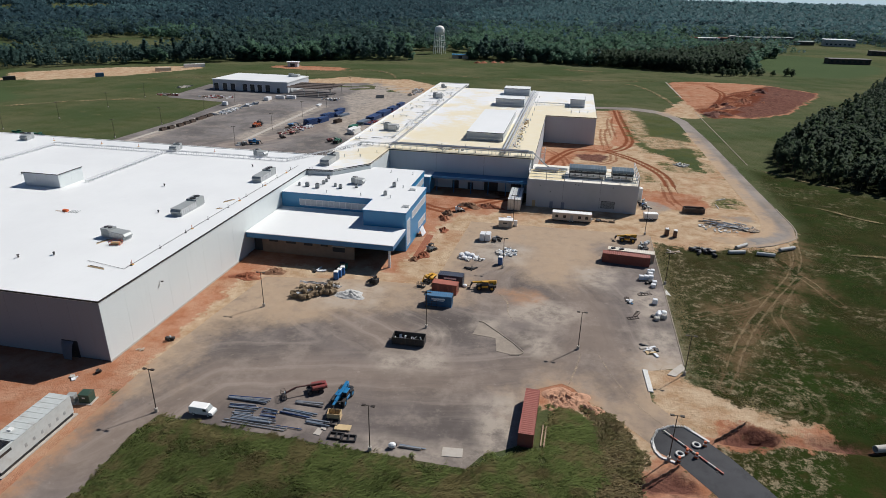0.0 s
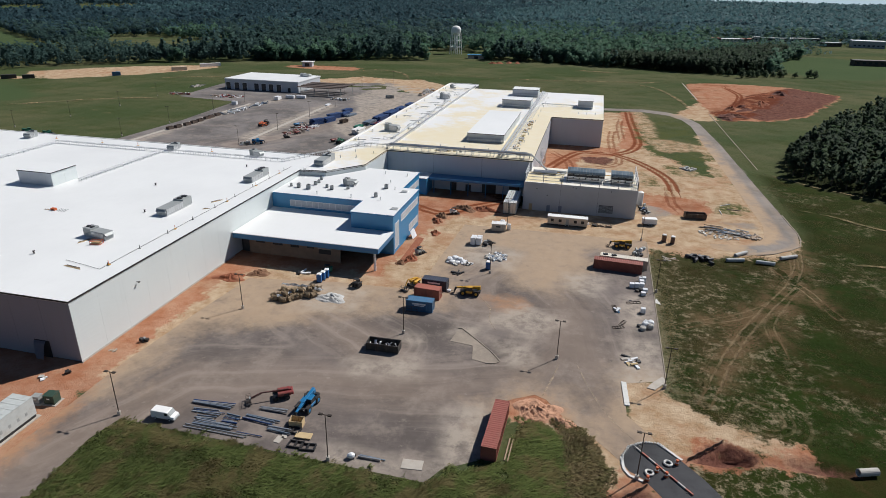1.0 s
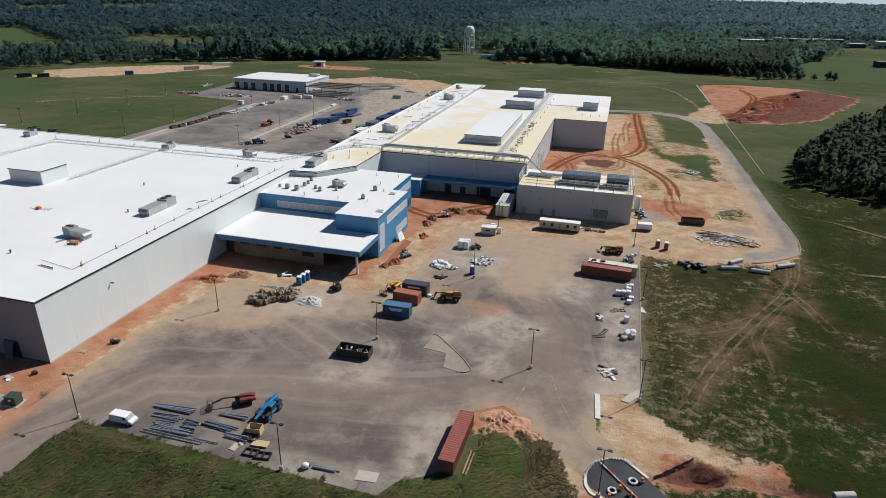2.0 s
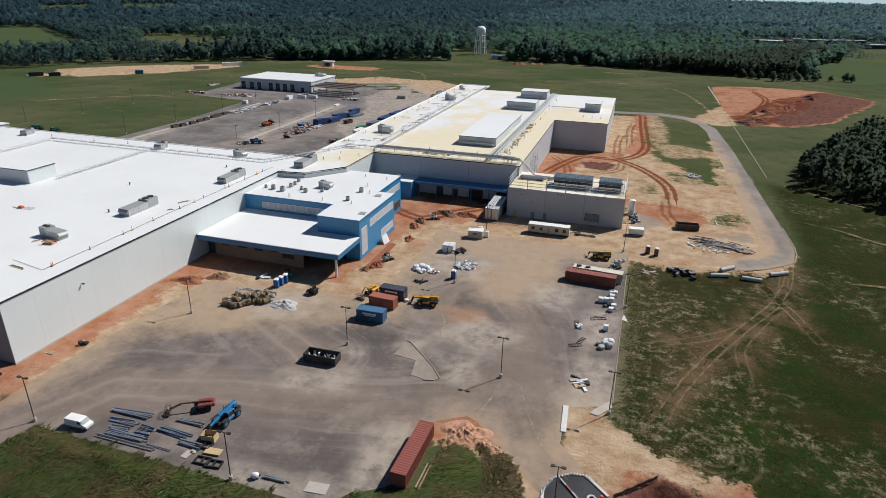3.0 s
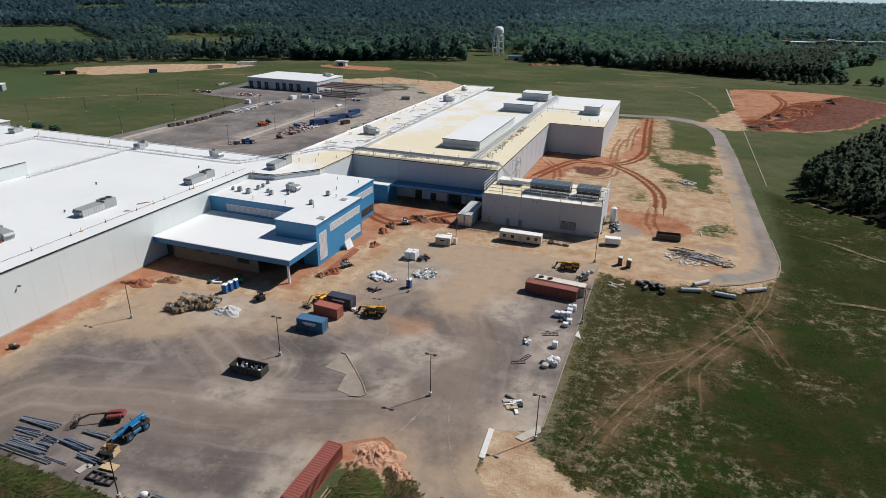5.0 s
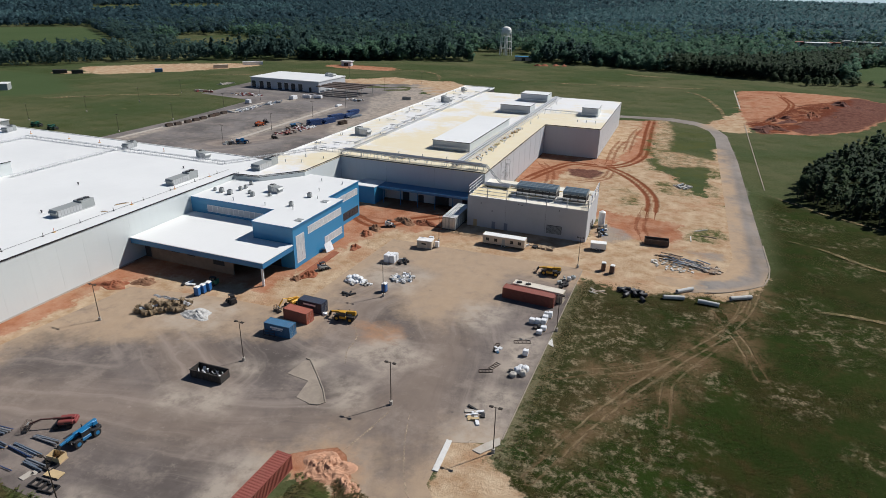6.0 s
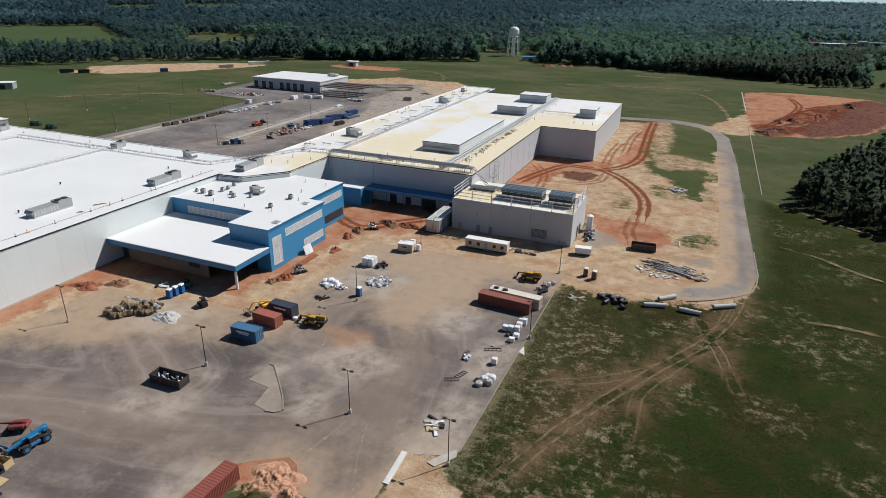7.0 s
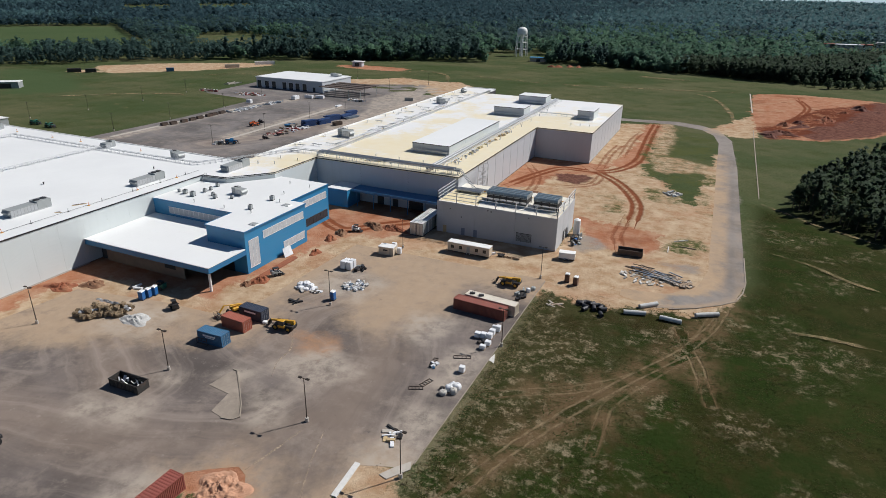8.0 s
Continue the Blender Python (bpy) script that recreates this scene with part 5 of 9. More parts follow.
def dumpster(x, y, turn, paint, label, L=6.6, W=2.5, H=1.75, fill=True):
    t = thing("roll_off_dumpster", label, "dumpster", x, y, 0, turn)
    l, w = L / 2, W / 2
    for s in (-1, 1):
        p = part("side_wall", boxes((-l, l, *sorted((s * w, s * (w - 0.07))), 0.15, H)), paint, t)
        bm = bmesh.new()
        for k in range(8):
            a = -l + 0.1 + k * (L - 0.3) / 7
            box(bm, a, a + 0.1, *sorted((s * w, s * (w + 0.09))), 0.2, H - 0.05)
        box(bm, -l, l, *sorted((s * (w - 0.02), s * (w + 0.10))), H - 0.12, H + 0.02)
        part("rib", bm, paint, p)
    part("end_wall", boxes((-l, -l + 0.07, -w + 0.07, w - 0.07, 0.15, H)), paint, t)
    part("gate", boxes((l - 0.07, l, -w + 0.07, w - 0.07, 0.15, H)), paint, t)
    part("floor", boxes((-l + 0.07, l - 0.07, -w + 0.07, w - 0.07, 0.1, 0.2)), paint, t)
    if fill:
        rng = random.Random(5)
        for k in range(16):
            bm = bmesh.new()
            a, b = rng.uniform(-l + 0.6, l - 0.5), rng.uniform(-w + 0.3, w - 0.4)
            beam(bm, (a, b, 0.25 + rng.random() * 0.5), (a + rng.uniform(-0.9, 0.9), b + rng.uniform(-0.5, 0.5), 0.5 + rng.random() * 0.9), rng.uniform(0.08, 0.5), rng.uniform(0.05, 0.25))
            part("scrap", bm, M["white_film"], t, "pale building scrap")


dumpster(-27.1, 103.3, 2, M["bin_dark"], "dark open roll-off dumpster half full of pale scrap")
dumpster(44.2, 204.6, 6, M["bin_brown"], "brown open roll-off dumpster on bare soil", 6.6, 2.5, 1.75, False)


def van(x, y, turn):
    t = thing("white_van", "white panel van parked at the grass edge", "van", x, y, 0, turn)
    bm = bmesh.new()
    prof = [(-2.35, 0.4), (2.35, 0.4), (2.4, 0.95), (1.7, 1.12), (1.3, 1.72), (1.05, 1.92), (-2.3, 1.98), (-2.4, 1.2)]
    a = [bm.verts.new((px, -0.92, pz)) for px, pz in prof]
    b = [bm.verts.new((px, 0.92, pz)) for px, pz in prof]
    bm.faces.new(a)
    bm.faces.new(b[::-1])
    for k in range(len(prof)):
        bm.faces.new((a[k], a[(k + 1) % len(prof)], b[(k + 1) % len(prof)], b[k]))
    part("body", bm, M["white_paint"], t, "", 0.05)
    bm = bmesh.new()
    beam(bm, (1.30, -0.0, 1.93), (1.73, 0, 1.18), 1.6, 0.03)
    part("windscreen", bm, M["unit_grey"], t)
    for s in (-1, 1):
        for px in (-1.5, 1.5):
            wheel(t, px, s * 0.82, 0.34, 0.24)
        part("side_window", boxes((0.55, 1.2, *sorted((s * 0.92, s * 0.94)), 1.2, 1.75)), M["glass_dark"], t)
    part("bumper", boxes((2.38, 2.5, -0.9, 0.9, 0.4, 0.6)), M["unit_grey"], t)
    t.matrix_basis = t.matrix_basis @ Matrix.Scale(0.87, 4)


van(-55.0, 73.7, 2)


def steel_bundle(x0, y0, x1, y1, rows, tone, spread=0.9, seed=0):
    """A bundle of long steel sections on two bearers."""
    rng = random.Random(seed)
    t = thing("steel_bundle", "bundle of long galvanised steel sections on timber bearers", "steel sections", x0, y0, 0, math.degrees(math.atan2(y1 - y0, x1 - x0)), "steel bundles")
    L = math.hypot(x1 - x0, y1 - y0)
    for f in (0.15, 0.8):
        part("bearer", boxes((L * f - 0.06, L * f + 0.06, -0.2, spread + 0.2, 0, 0.1)), M["timber"], t)
    for k in range(rows):
        a = rng.uniform(-0.25, 0.25)
        y = k * spread / max(1, rows - 1)
        h = 0.1 + 0.16 * rng.randint(0, 1)
        bm = bmesh.new()
        sk = rng.uniform(-0.16, 0.16)
        beam(bm, (a, y - sk, 0.1 + h / 2), (L + a - rng.random() * 1.1, y + sk, 0.1 + h / 2 + rng.uniform(0, 0.08)), rng.uniform(0.1, 0.2), h)
        part("section", bm, rng.choice((tone, tone, M["pale_steel"], M["galv"], M["blue_steel"])), t)


BUNDLES = [(-53.2, 78.2, -45.0, 78.6, 5, 1.0), (-51.6, 76.2, -45.9, 76.5, 4, 0.8), (-50.3, 74.8, -46.4, 75.1, 3, 0.6), (-45.6, 74.7, -42.6, 74.9, 4, 0.8), (-45.6, 76.1, -42.3, 76.1, 4, 0.8),
           (-49.9, 73.5, -42.0, 73.5, 6, 1.1), (-51.0, 72.5, -39.8, 72.5, 2, 0.4), (-41.7, 73.4, -37.1, 73.4, 1, 0.2), (-42.5, 76.6, -36.2, 76.4, 5, 1.0), (-41.2, 79.6, -35.9, 79.8, 5, 0.8),
           (-37.4, 75.2, -33.2, 75.0, 4, 0.8), (-20.9, 73.0, -16.4, 73.1, 2, 0.35)]
for k, b in enumerate(BUNDLES):
    steel_bundle(*b[:4], b[4], M["pale_steel"] if k % 3 else M["galv"], b[5], k)

# timber goods beside the blue machine
cr = thing("plywood_crate", "open plywood crate on bearers", "crate", -33.3, 77.6, 0, 8)
for d in ((-1.1, 1.1, -0.75, -0.69, 0.12, 1.2), (-1.1, 1.1, 0.69, 0.75, 0.12, 1.2), (-1.1, -1.04, -0.69, 0.69, 0.12, 1.2), (1.04, 1.1, -0.69, 0.69, 0.12, 1.2)):
    part("side", boxes(d), M["ply"], cr)
part("base", boxes((-1.2, 1.2, -0.8, 0.8, 0, 0.12)), M["timber"], cr)
ps = thing("plywood_stack", "stack of yellow plywood sheets", "plywood", -31.0, 75.2, 0, 5)
for k in range(6):
    part("sheet", boxes((-1.3 + 0.03 * (k % 2), 1.3 + 0.03 * (k % 3), -0.65, 0.65 + 0.02 * (k % 2), 0.1 + k * 0.035, 0.13 + k * 0.035)), M["ply"], ps)
part("bearer", boxes((-0.9, -0.8, -0.6, 0.6, 0, 0.1), (0.8, 0.9, -0.6, 0.6, 0, 0.1)), M["timber"], ps)
for k, (x, y, tn) in enumerate(((-31.3, 73.1, 3), (-29.2, 73.0, 8), (-33.2, 76.1, 0))):
    f = thing("welded_base", "dark welded steel frame lying on the ground", "frame", x, y, 0, tn, "frames on the lot")
    for d in ((-1.2, 1.2, -0.75, -0.6), (-1.2, 1.2, 0.6, 0.75), (-1.2, -1.05, -0.6, 0.6), (1.05, 1.2, -0.6, 0.6), (-0.1, 0.1, -0.6, 0.6)):
        part("rail", boxes((*d, 0, 0.35)), M["dark"], f)
for k, (x, y, w, d) in enumerate(((-34.5, 73.6, 1.1, 1.6), (-12.5, 73.6, 3.2, 2.0), (-34.0, 74.6, 0.8, 1.2))):
    b = thing("board", "pale concrete-stained board lying flat", "board", x, y, 0, 12 * k - 6, "loose boards")
    part("panel", boxes((-w / 2, w / 2, -d / 2, d / 2, 0.01, 0.09)), M["concrete"], b)
tk = thing("small_tank", "round white plastic tank lying on the lot", "tank", -21.9, 72.6, 0, 20)
bm = bmesh.new()
bmesh.ops.create_icosphere(bm, subdivisions=2, radius=0.55, matrix=pose(0, 0, 0.5) @ Matrix.Diagonal((1.2, 0.9, 0.9, 1)))
part("shell", bm, M["white_film"], tk)
bm = bmesh.new()
bar(bm, (0.5, 0, 0.5), (0.75, 0, 0.5), 0.2, 10)
part("cap", bm, M["dark"], tk)


def toilet(x, y, turn, paint, label):
    t = thing("portable_toilet", label, "portable toilet", x, y, 0, turn, "portable toilets")
    part("skid", boxes((-0.6, 0.6, -0.6, 0.6, 0, 0.12)), M["dark"], t)
    part("cabin", boxes((-0.55, 0.55, -0.55, 0.55, 0.12, 2.05)), paint, t, "", 0.04)
    part("door", boxes((-0.38, 0.38, -0.58, -0.555, 0.2, 1.9)), paint, t)
    bm = bmesh.new()
    prism(bm, [(-0.58, -0.58), (0.58, -0.58), (0.58, 0.58), (-0.58, 0.58)], 2.05, 2.25)
    for v in bm.verts:
        if v.co.z > 2.2:
            v.co.x *= 0.7
    part("roof", bm, M["white_paint"], t, "white roof")
    bm = bmesh.new()
    bar(bm, (0.4, 0.4, 2.0), (0.4, 0.4, 2.5), 0.05, 6)
    part("vent", bm, M["white_paint"], t)


for x, y, tn in ((-52.1, 128.2, 10), (-51.8, 129.7, 8), (-51.5, 131.2, 12), (-13.6, 147.0, 0)):
    toilet(x, y, tn, M["toilet_blue"], "blue portable toilet with a white roof")
for x, y, tn in ((32.6, 180.3, 5), (34.9, 179.5, -8)):
    toilet(x, y, tn, M["toilet_brown"], "brown portable toilet with a white roof")


# ---- heaps and loose goods ----
def heap(name, x, y, rx, ry, h, material, label, category, seed=1, turn=0.0, n=26, m=9, rough=0.0):
    """An uneven heap with a ragged foot."""
    rng = np.random.RandomState(seed)
    verts, faces = [(0, 0, h)], []
    ph = rng.uniform(0, 6, 4)
    for j in range(1, m + 1):
        s = j / m
        for k in range(n):
            a = 2 * math.pi * k / n
            r = s * (1 + 0.16 * math.sin(3 * a + ph[0]) + 0.1 * math.sin(5 * a + ph[1]))
            z = h * max(0.0, (1 - s * s) ** 1.3 * (1 + 0.25 * math.sin(3 * a + ph[2] + 6 * s))) + rng.uniform(-0.09, 0.09) * h * (1 if j < m else 0)
            px, py = rx * r * math.cos(a), ry * r * math.sin(a)
            if rough:
                z += rough * (noise.noise(Vector((px * 1.3, py * 1.3, seed))) + 0.7 * noise.noise(Vector((px * 3.1, py * 3.1, seed)))) * min(1.0, 3 * (1 - s))
            verts.append((px, py, z if j < m else -0.06))
    for k in range(n):
        faces.append((0, 1 + k, 1 + (k + 1) % n))
    for j in range(m - 1):
        for k in range(n):
            p, q = 1 + j * n + k, 1 + j * n + (k + 1) % n
            faces += [(p, p + n, q + n), (p, q + n, q)]
    me = raw_mesh(name, verts, faces, material, True)
    o = tagged(new(name, me), label, category, "", "")
    o.matrix_basis = pose(x, y, 0, 0, 0, turn)
    return o


M["crushed_stone"] = plain("crushed_stone", (0.46, 0.455, 0.44), 0.95, 0, 1.6, 0.3, (0.30, 0.26, 0.21), 0.45, 0.25)
heap("stone_mound", -45.9, 120.9, 3.6, 2.6, 0.8, M["crushed_stone"], "small mound of white crushed stone", "mound", 3, 0.0, 44, 16, 0.35)
HEAPS = [(-34.6, 147.5, 2.6, 1.6, 1.0, "soil_red", 4), (-36.5, 144.5, 1.8, 1.2, 0.6, "soil_brown", 5), (-33.0, 167.8, 2.4, 1.4, 0.8, "soil_red", 6), (-35.0, 178.0, 2.6, 1.6, 1.0, "soil_red", 7), (-34.6, 183.0, 2.4, 1.8, 1.1, "soil_brown", 8),
         (-29.0, 192.5, 4.5, 2.2, 1.0, "soil_brown", 9), (-22.5, 193.0, 5.0, 2.0, 1.0, "soil_red", 10), (-74.0, 124.5, 4.0, 2.4, 0.7, "soil_red", 11), (-68.5, 128.5, 3.0, 2.0, 0.7, "soil_brown", 12),
         (90, 408, 8, 4, 1.5, "soil_dark", 13), (103, 430, 9, 5, 1.8, "soil_dark", 14), (117, 455, 10, 6, 3.0, "soil_red", 15), (129, 480, 11, 6, 3.2, "soil_red", 16), (142, 508, 11, 6, 3.2, "soil_dark", 17), (86, 398, 6, 3, 1.2, "soil_dark", 18), (93, 408, 9, 3, 1.3, "soil_dark", 20),
         (7.5, 245.0, 5.5, 3.0, 0.8, "soil_brown", 19)]
for x, y, rx, ry, h, mt, sd in HEAPS:
    heap("soil_mound", x, y, rx, ry, h, M[mt], "mound of dug red and brown soil", "soil mound", sd, sd * 17, 44, 16, 0.4)


def bale(x, y, turn, seed=0, tilt_z=0.0):
    """A squat, lumpy round bale with loose ends."""
    t = thing("straw_roll", "lumpy brown round straw bale, loosely stacked", "straw roll", x, y, tilt_z, turn, "straw rolls")
    bm = bmesh.new()
    bmesh.ops.create_cone(bm, cap_ends=True, segments=14, radius1=0.62, radius2=0.62, depth=1.35, matrix=Matrix.Translation((0, 0, 0.6)) @ Matrix.Rotation(math.pi / 2, 4, 'Y'))
    bmesh.ops.subdivide_edges(bm, edges=bm.edges[:], cuts=2, use_grid_fill=True)
    for v in bm.verts:
        p = v.co * 1.7 + Vector((seed * 5.0, 0, 0))
        v.co += Vector((noise.noise(p), noise.noise(p + Vector((9, 0, 0))), noise.noise(p + Vector((0, 9, 0))))) * 0.26
        v.co.z = max(v.co.z, -0.02)
    part("straw", bm, M["straw_brown"], t)
    for k in range(10):
        bm = bmesh.new()
        a = k * 2.4 + seed
        beam(bm, (0.5 * math.sin(a * 3), 0.45 * math.cos(a), 1.0), (0.9 * math.sin(a * 3), 0.9 * math.cos(a), 1.15 + 0.2 * math.sin(a * 5)), 0.10, 0.03)
        part("loose_straw", bm, M["straw"], t)
    return t


M["straw_brown"] = plain("straw_brown", (0.205, 0.150, 0.092), 0.95, 0, 3.0, 0.45, (0.40, 0.32, 0.2), 0.5, 0.08)
rolls = [bale(-57.8, 116.5, 10, 1), bale(-56.6, 118.0, 70, 2), bale(-53.2, 119.6, 30, 3)]
rng = random.Random(11)
SPOTS = [(-58.4, 117.6), (-56.6, 116.8), (-55.5, 116.2), (-54.4, 117.2), (-57.0, 118.6), (-55.4, 118.8), (-53.6, 118.4), (-52.6, 119.4), (-51.4, 119.9), (-50.0, 120.4), (-52.0, 121.2), (-50.6, 122.0), (-53.8, 121.2), (-55.6, 121.0), (-57.6, 120.8), (-52.2, 123.0), (-50.4, 123.6), (-54.4, 122.6)]
for k, (x, y) in enumerate(SPOTS):
    copy_thing(rolls[k % 3], pose(x, y, 0, 0, 0, rng.uniform(0, 360)) @ Matrix.Scale(rng.uniform(0.8, 1.15), 4))
for k, (x, y) in enumerate(((-55.9, 117.6), (-53.0, 120.2), (-51.2, 120.9), (-54.6, 119.8), (-51.4, 122.6))):
    copy_thing(rolls[(k + 1) % 3], pose(x, y, 0.95, 0, 0, rng.uniform(0, 360)) @ Matrix.Scale(0.9, 4))


def film_sheet(x, y, turn, L, W, z, label="crumpled white plastic film over the straw rolls"):
    bm = bmesh.new()
    n, m = 18, 8
    grid = [[bm.verts.new((L * (i / n - 0.5), W * (j / m - 0.5), z + 0.28 * noise.noise(Vector((i * 0.6 + x, j * 0.7 + y, 0))) + 0.25 * math.sin(i * 1.1) * 0.4 - 0.5 * abs(j / m - 0.5))) for j in range(m + 1)] for i in range(n + 1)]
    for i in range(n):
        for j in range(m):
            bm.faces.new((grid[i][j], grid[i + 1][j], grid[i + 1][j + 1], grid[i][j + 1]))
    bmesh.ops.solidify(bm, geom=bm.faces[:], thickness=0.03)
    t = thing("plastic_film", label, "plastic sheet", x, y, 0, turn, "plastic sheets")
    part("sheet", bm, M["white_film"], t)


film_sheet(-55.6, 118.6, 52, 5.4, 0.9, 1.35)
film_sheet(-55.2, 122.6, 4, 7.5, 0.8, 1.5)
film_sheet(-50.4, 122.6, -14, 4.0, 1.0, 1.35)


def skid_steer(x, y, turn, paint, label):
    t = thing("skid_steer", label, "skid loader", x, y, 0, turn)
    for sx in (-0.55, 0.55):
        for sy in (-0.7, 0.7):
            wheel(t, sx, sy, 0.4, 0.3, M["dark"])
    part("body", boxes((-1.2, 0.8, -0.55, 0.55, 0.35, 1.05), (-1.3, -0.7, -0.6, 0.6, 0.5, 1.5)), paint, t, "", 0.05)
    cab = part("cab", boxes((-0.7, 0.55, -0.48, 0.48, 1.05, 1.12), (-0.7, 0.6, -0.5, 0.5, 1.98, 2.08), (0.45, 0.55, -0.48, -0.4, 1.1, 2.0), (0.45, 0.55, 0.4, 0.48, 1.1, 2.0), (-0.7, -0.6, -0.48, 0.48, 1.1, 2.0)), M["dark"], t)
    for s in (-0.75, 0.75):
        bm = bmesh.new()
        beam(bm, (-1.2, s, 1.5), (1.2, s, 0.7), 0.12, 0.18)
        part("arm", bm, paint, t)
    bm = bmesh.new()
    prism(bm, [(1.15, -0.9), (1.3, -0.9), (1.3, 0.9), (1.15, 0.9)], 0.15, 0.8)
    box(bm, 1.3, 1.9, -0.9, 0.9, 0.12, 0.2)
    part("bucket", bm, M["dark"], t)


skid_steer(-42.4, 128.2, 150, M["dark"], "dark skid loader near the canopy")
skid_steer(-33.3, 151.8, 60, M["unit_grey"], "grey skid loader beside the trench")
skid_steer(-31.6, 186.5, 20, M["white_paint"], "white compact loader on the soil")
skid_steer(-52.5, 133.8, 190, M["machine_green"], "small dark mower under the canopy edge")


def bulk_bag(x, y, w, h, turn, seed, paint, label="bulging white bulk bag of building goods"):
    """A slumped bag: bulging sides, puckered top with a knot."""
    t = thing("bulk_bag", label, "bag", x, y, 0, turn, "bags at the lot edge")
    rng_ = random.Random(seed)
    bm = bmesh.new()
    n, prev = 12, None
    for zf, rf in ((0.0, 0.82), (0.12, 1.0), (0.5, 1.08), (0.8, 1.0), (0.95, 0.78), (1.0, 0.35)):
        ring = []
        for k in range(n):
            a = 6.2832 * k / n
            sq = 1.0 / max(abs(math.cos(a)), abs(math.sin(a))) ** 0.6
            r = w / 2 * rf * sq * rng_.uniform(0.93, 1.06)
            ring.append(bm.verts.new((r * math.cos(a), r * math.sin(a), h * zf * rng_.uniform(0.95, 1.05))))
        if prev:
            for k in range(n):
                bm.faces.new((prev[k], prev[(k + 1) % n], ring[(k + 1) % n], ring[k]))
        else:
            bm.faces.new(ring[::-1])
        prev = ring
    bm.faces.new(prev)
    part("sack", bm, paint, t)
    bm = bmesh.new()
    bar(bm, (0, 0, h * 0.97), (0.05, 0.03, h * 1.12), 0.1, 7, 0.05)
    part("knot", bm, paint, t)


def crates_pile(name, label, category, spots, material, seed):
    """Several wrapped packs standing together, each a part."""
    rng_ = random.Random(seed)
    x0, y0 = spots[0][0], spots[0][1]
    t = thing(name, label, category, x0, y0, 0, 0)
    for x, y, w, d, h in spots:
        p = part("pallet", boxes((x - x0 - w / 2, x - x0 + w / 2, y - y0 - d / 2, y - y0 + d / 2, 0, 0.14)), M["timber"], t)
        part("pack", boxes((x - x0 - w / 2 + 0.04, x - x0 + w / 2 - 0.04, y - y0 - d / 2 + 0.04, y - y0 + d / 2 - 0.04, 0.14, h)), material, t, "", 0.07)
    return t


crates_pile("wrapped_pallets", "tall block of white wrapped pallets", "pallets", [(-20.6, 162.6, 1.5, 1.4, 2.2), (-19.0, 162.7, 1.5, 1.4, 2.2), (-20.6, 164.1, 1.5, 1.4, 2.1), (-19.0, 164.2, 1.5, 1.4, 2.2)], M["white_film"], 1)
crates_pile("wrapped_pallets", "row of white wrapped packs by the lot edge", "pallets", [(22.2, 146.0, 1.2, 1.2, 1.2), (23.4, 146.2, 1.2, 1.2, 1.25), (24.6, 146.6, 1.2, 1.2, 1.2), (24.6, 148.2, 1.2, 1.2, 1.3), (25.3, 150.0, 1.0, 1.2, 1.4), (24.4, 150.1, 0.9, 0.8, 1.2)], M["white_film"], 2)
crates_pile("wrapped_pallets", "two white wrapped packs", "pallets", [(25.2, 144.0, 1.2, 1.2, 1.0), (24.7, 142.2, 1.2, 1.1, 0.9)], M["white_film"], 3)
crates_pile("wrapped_pallets", "single white wrapped pack", "pallets", [(24.1, 133.0, 1.1, 1.1, 1.3)], M["white_film"], 4)
for k, (x, y, w, h, mt) in enumerate(((23.7, 125.2, 1.25, 0.8, "pipe_grey"), (24.2, 126.7, 1.2, 1.15, "white_film"), (25.4, 127.6, 1.3, 1.2, "white_film"), (25.3, 126.2, 1.2, 1.05, "pipe_grey"), (24.5, 128.0, 1.1, 0.9, "white_film"), (23.0, 126.4, 0.9, 0.5, "dark"), (24.2, 144.6, 1.2, 0.7, "dark"), (23.4, 144.0, 0.9, 0.5, "bin_dark"), (25.6, 170.5, 1.0, 1.1, "white_film"), (26.4, 172.0, 1.1, 0.9, "unit_grey"))):
    bulk_bag(x, y, w, h, k * 37, k, M[mt], "bulging white bulk bag of building goods" if mt == "white_film" else "slumped dark or grey bag of building goods")


def scraps(name, label, cx, cy, rx, ry, count, mats, seed, size=(0.4, 1.6), h=0.5):
    """A scatter of small building goods, each a part of one heap."""
    rng_ = random.Random(seed)
    t = thing(name, label, "material pile", cx, cy, 0, 0)
    for k in range(count):
        a, r = rng_.uniform(0, 6.28), math.sqrt(rng_.random())
        x, y = rx * r * math.cos(a), ry * r * math.sin(a)
        L, w = rng_.uniform(*size), rng_.uniform(0.25, 0.8)
        ang = rng_.uniform(0, 3.14)
        bm = bmesh.new()
        hh = rng_.uniform(0.12, h)
        beam(bm, (x - L / 2 * math.cos(ang), y - L / 2 * math.sin(ang), hh / 2), (x + L / 2 * math.cos(ang), y + L / 2 * math.sin(ang), hh / 2 + rng_.uniform(0, 0.2)), w, hh)
        part("piece", bm, M[rng_.choice(mats)], t)
    return t


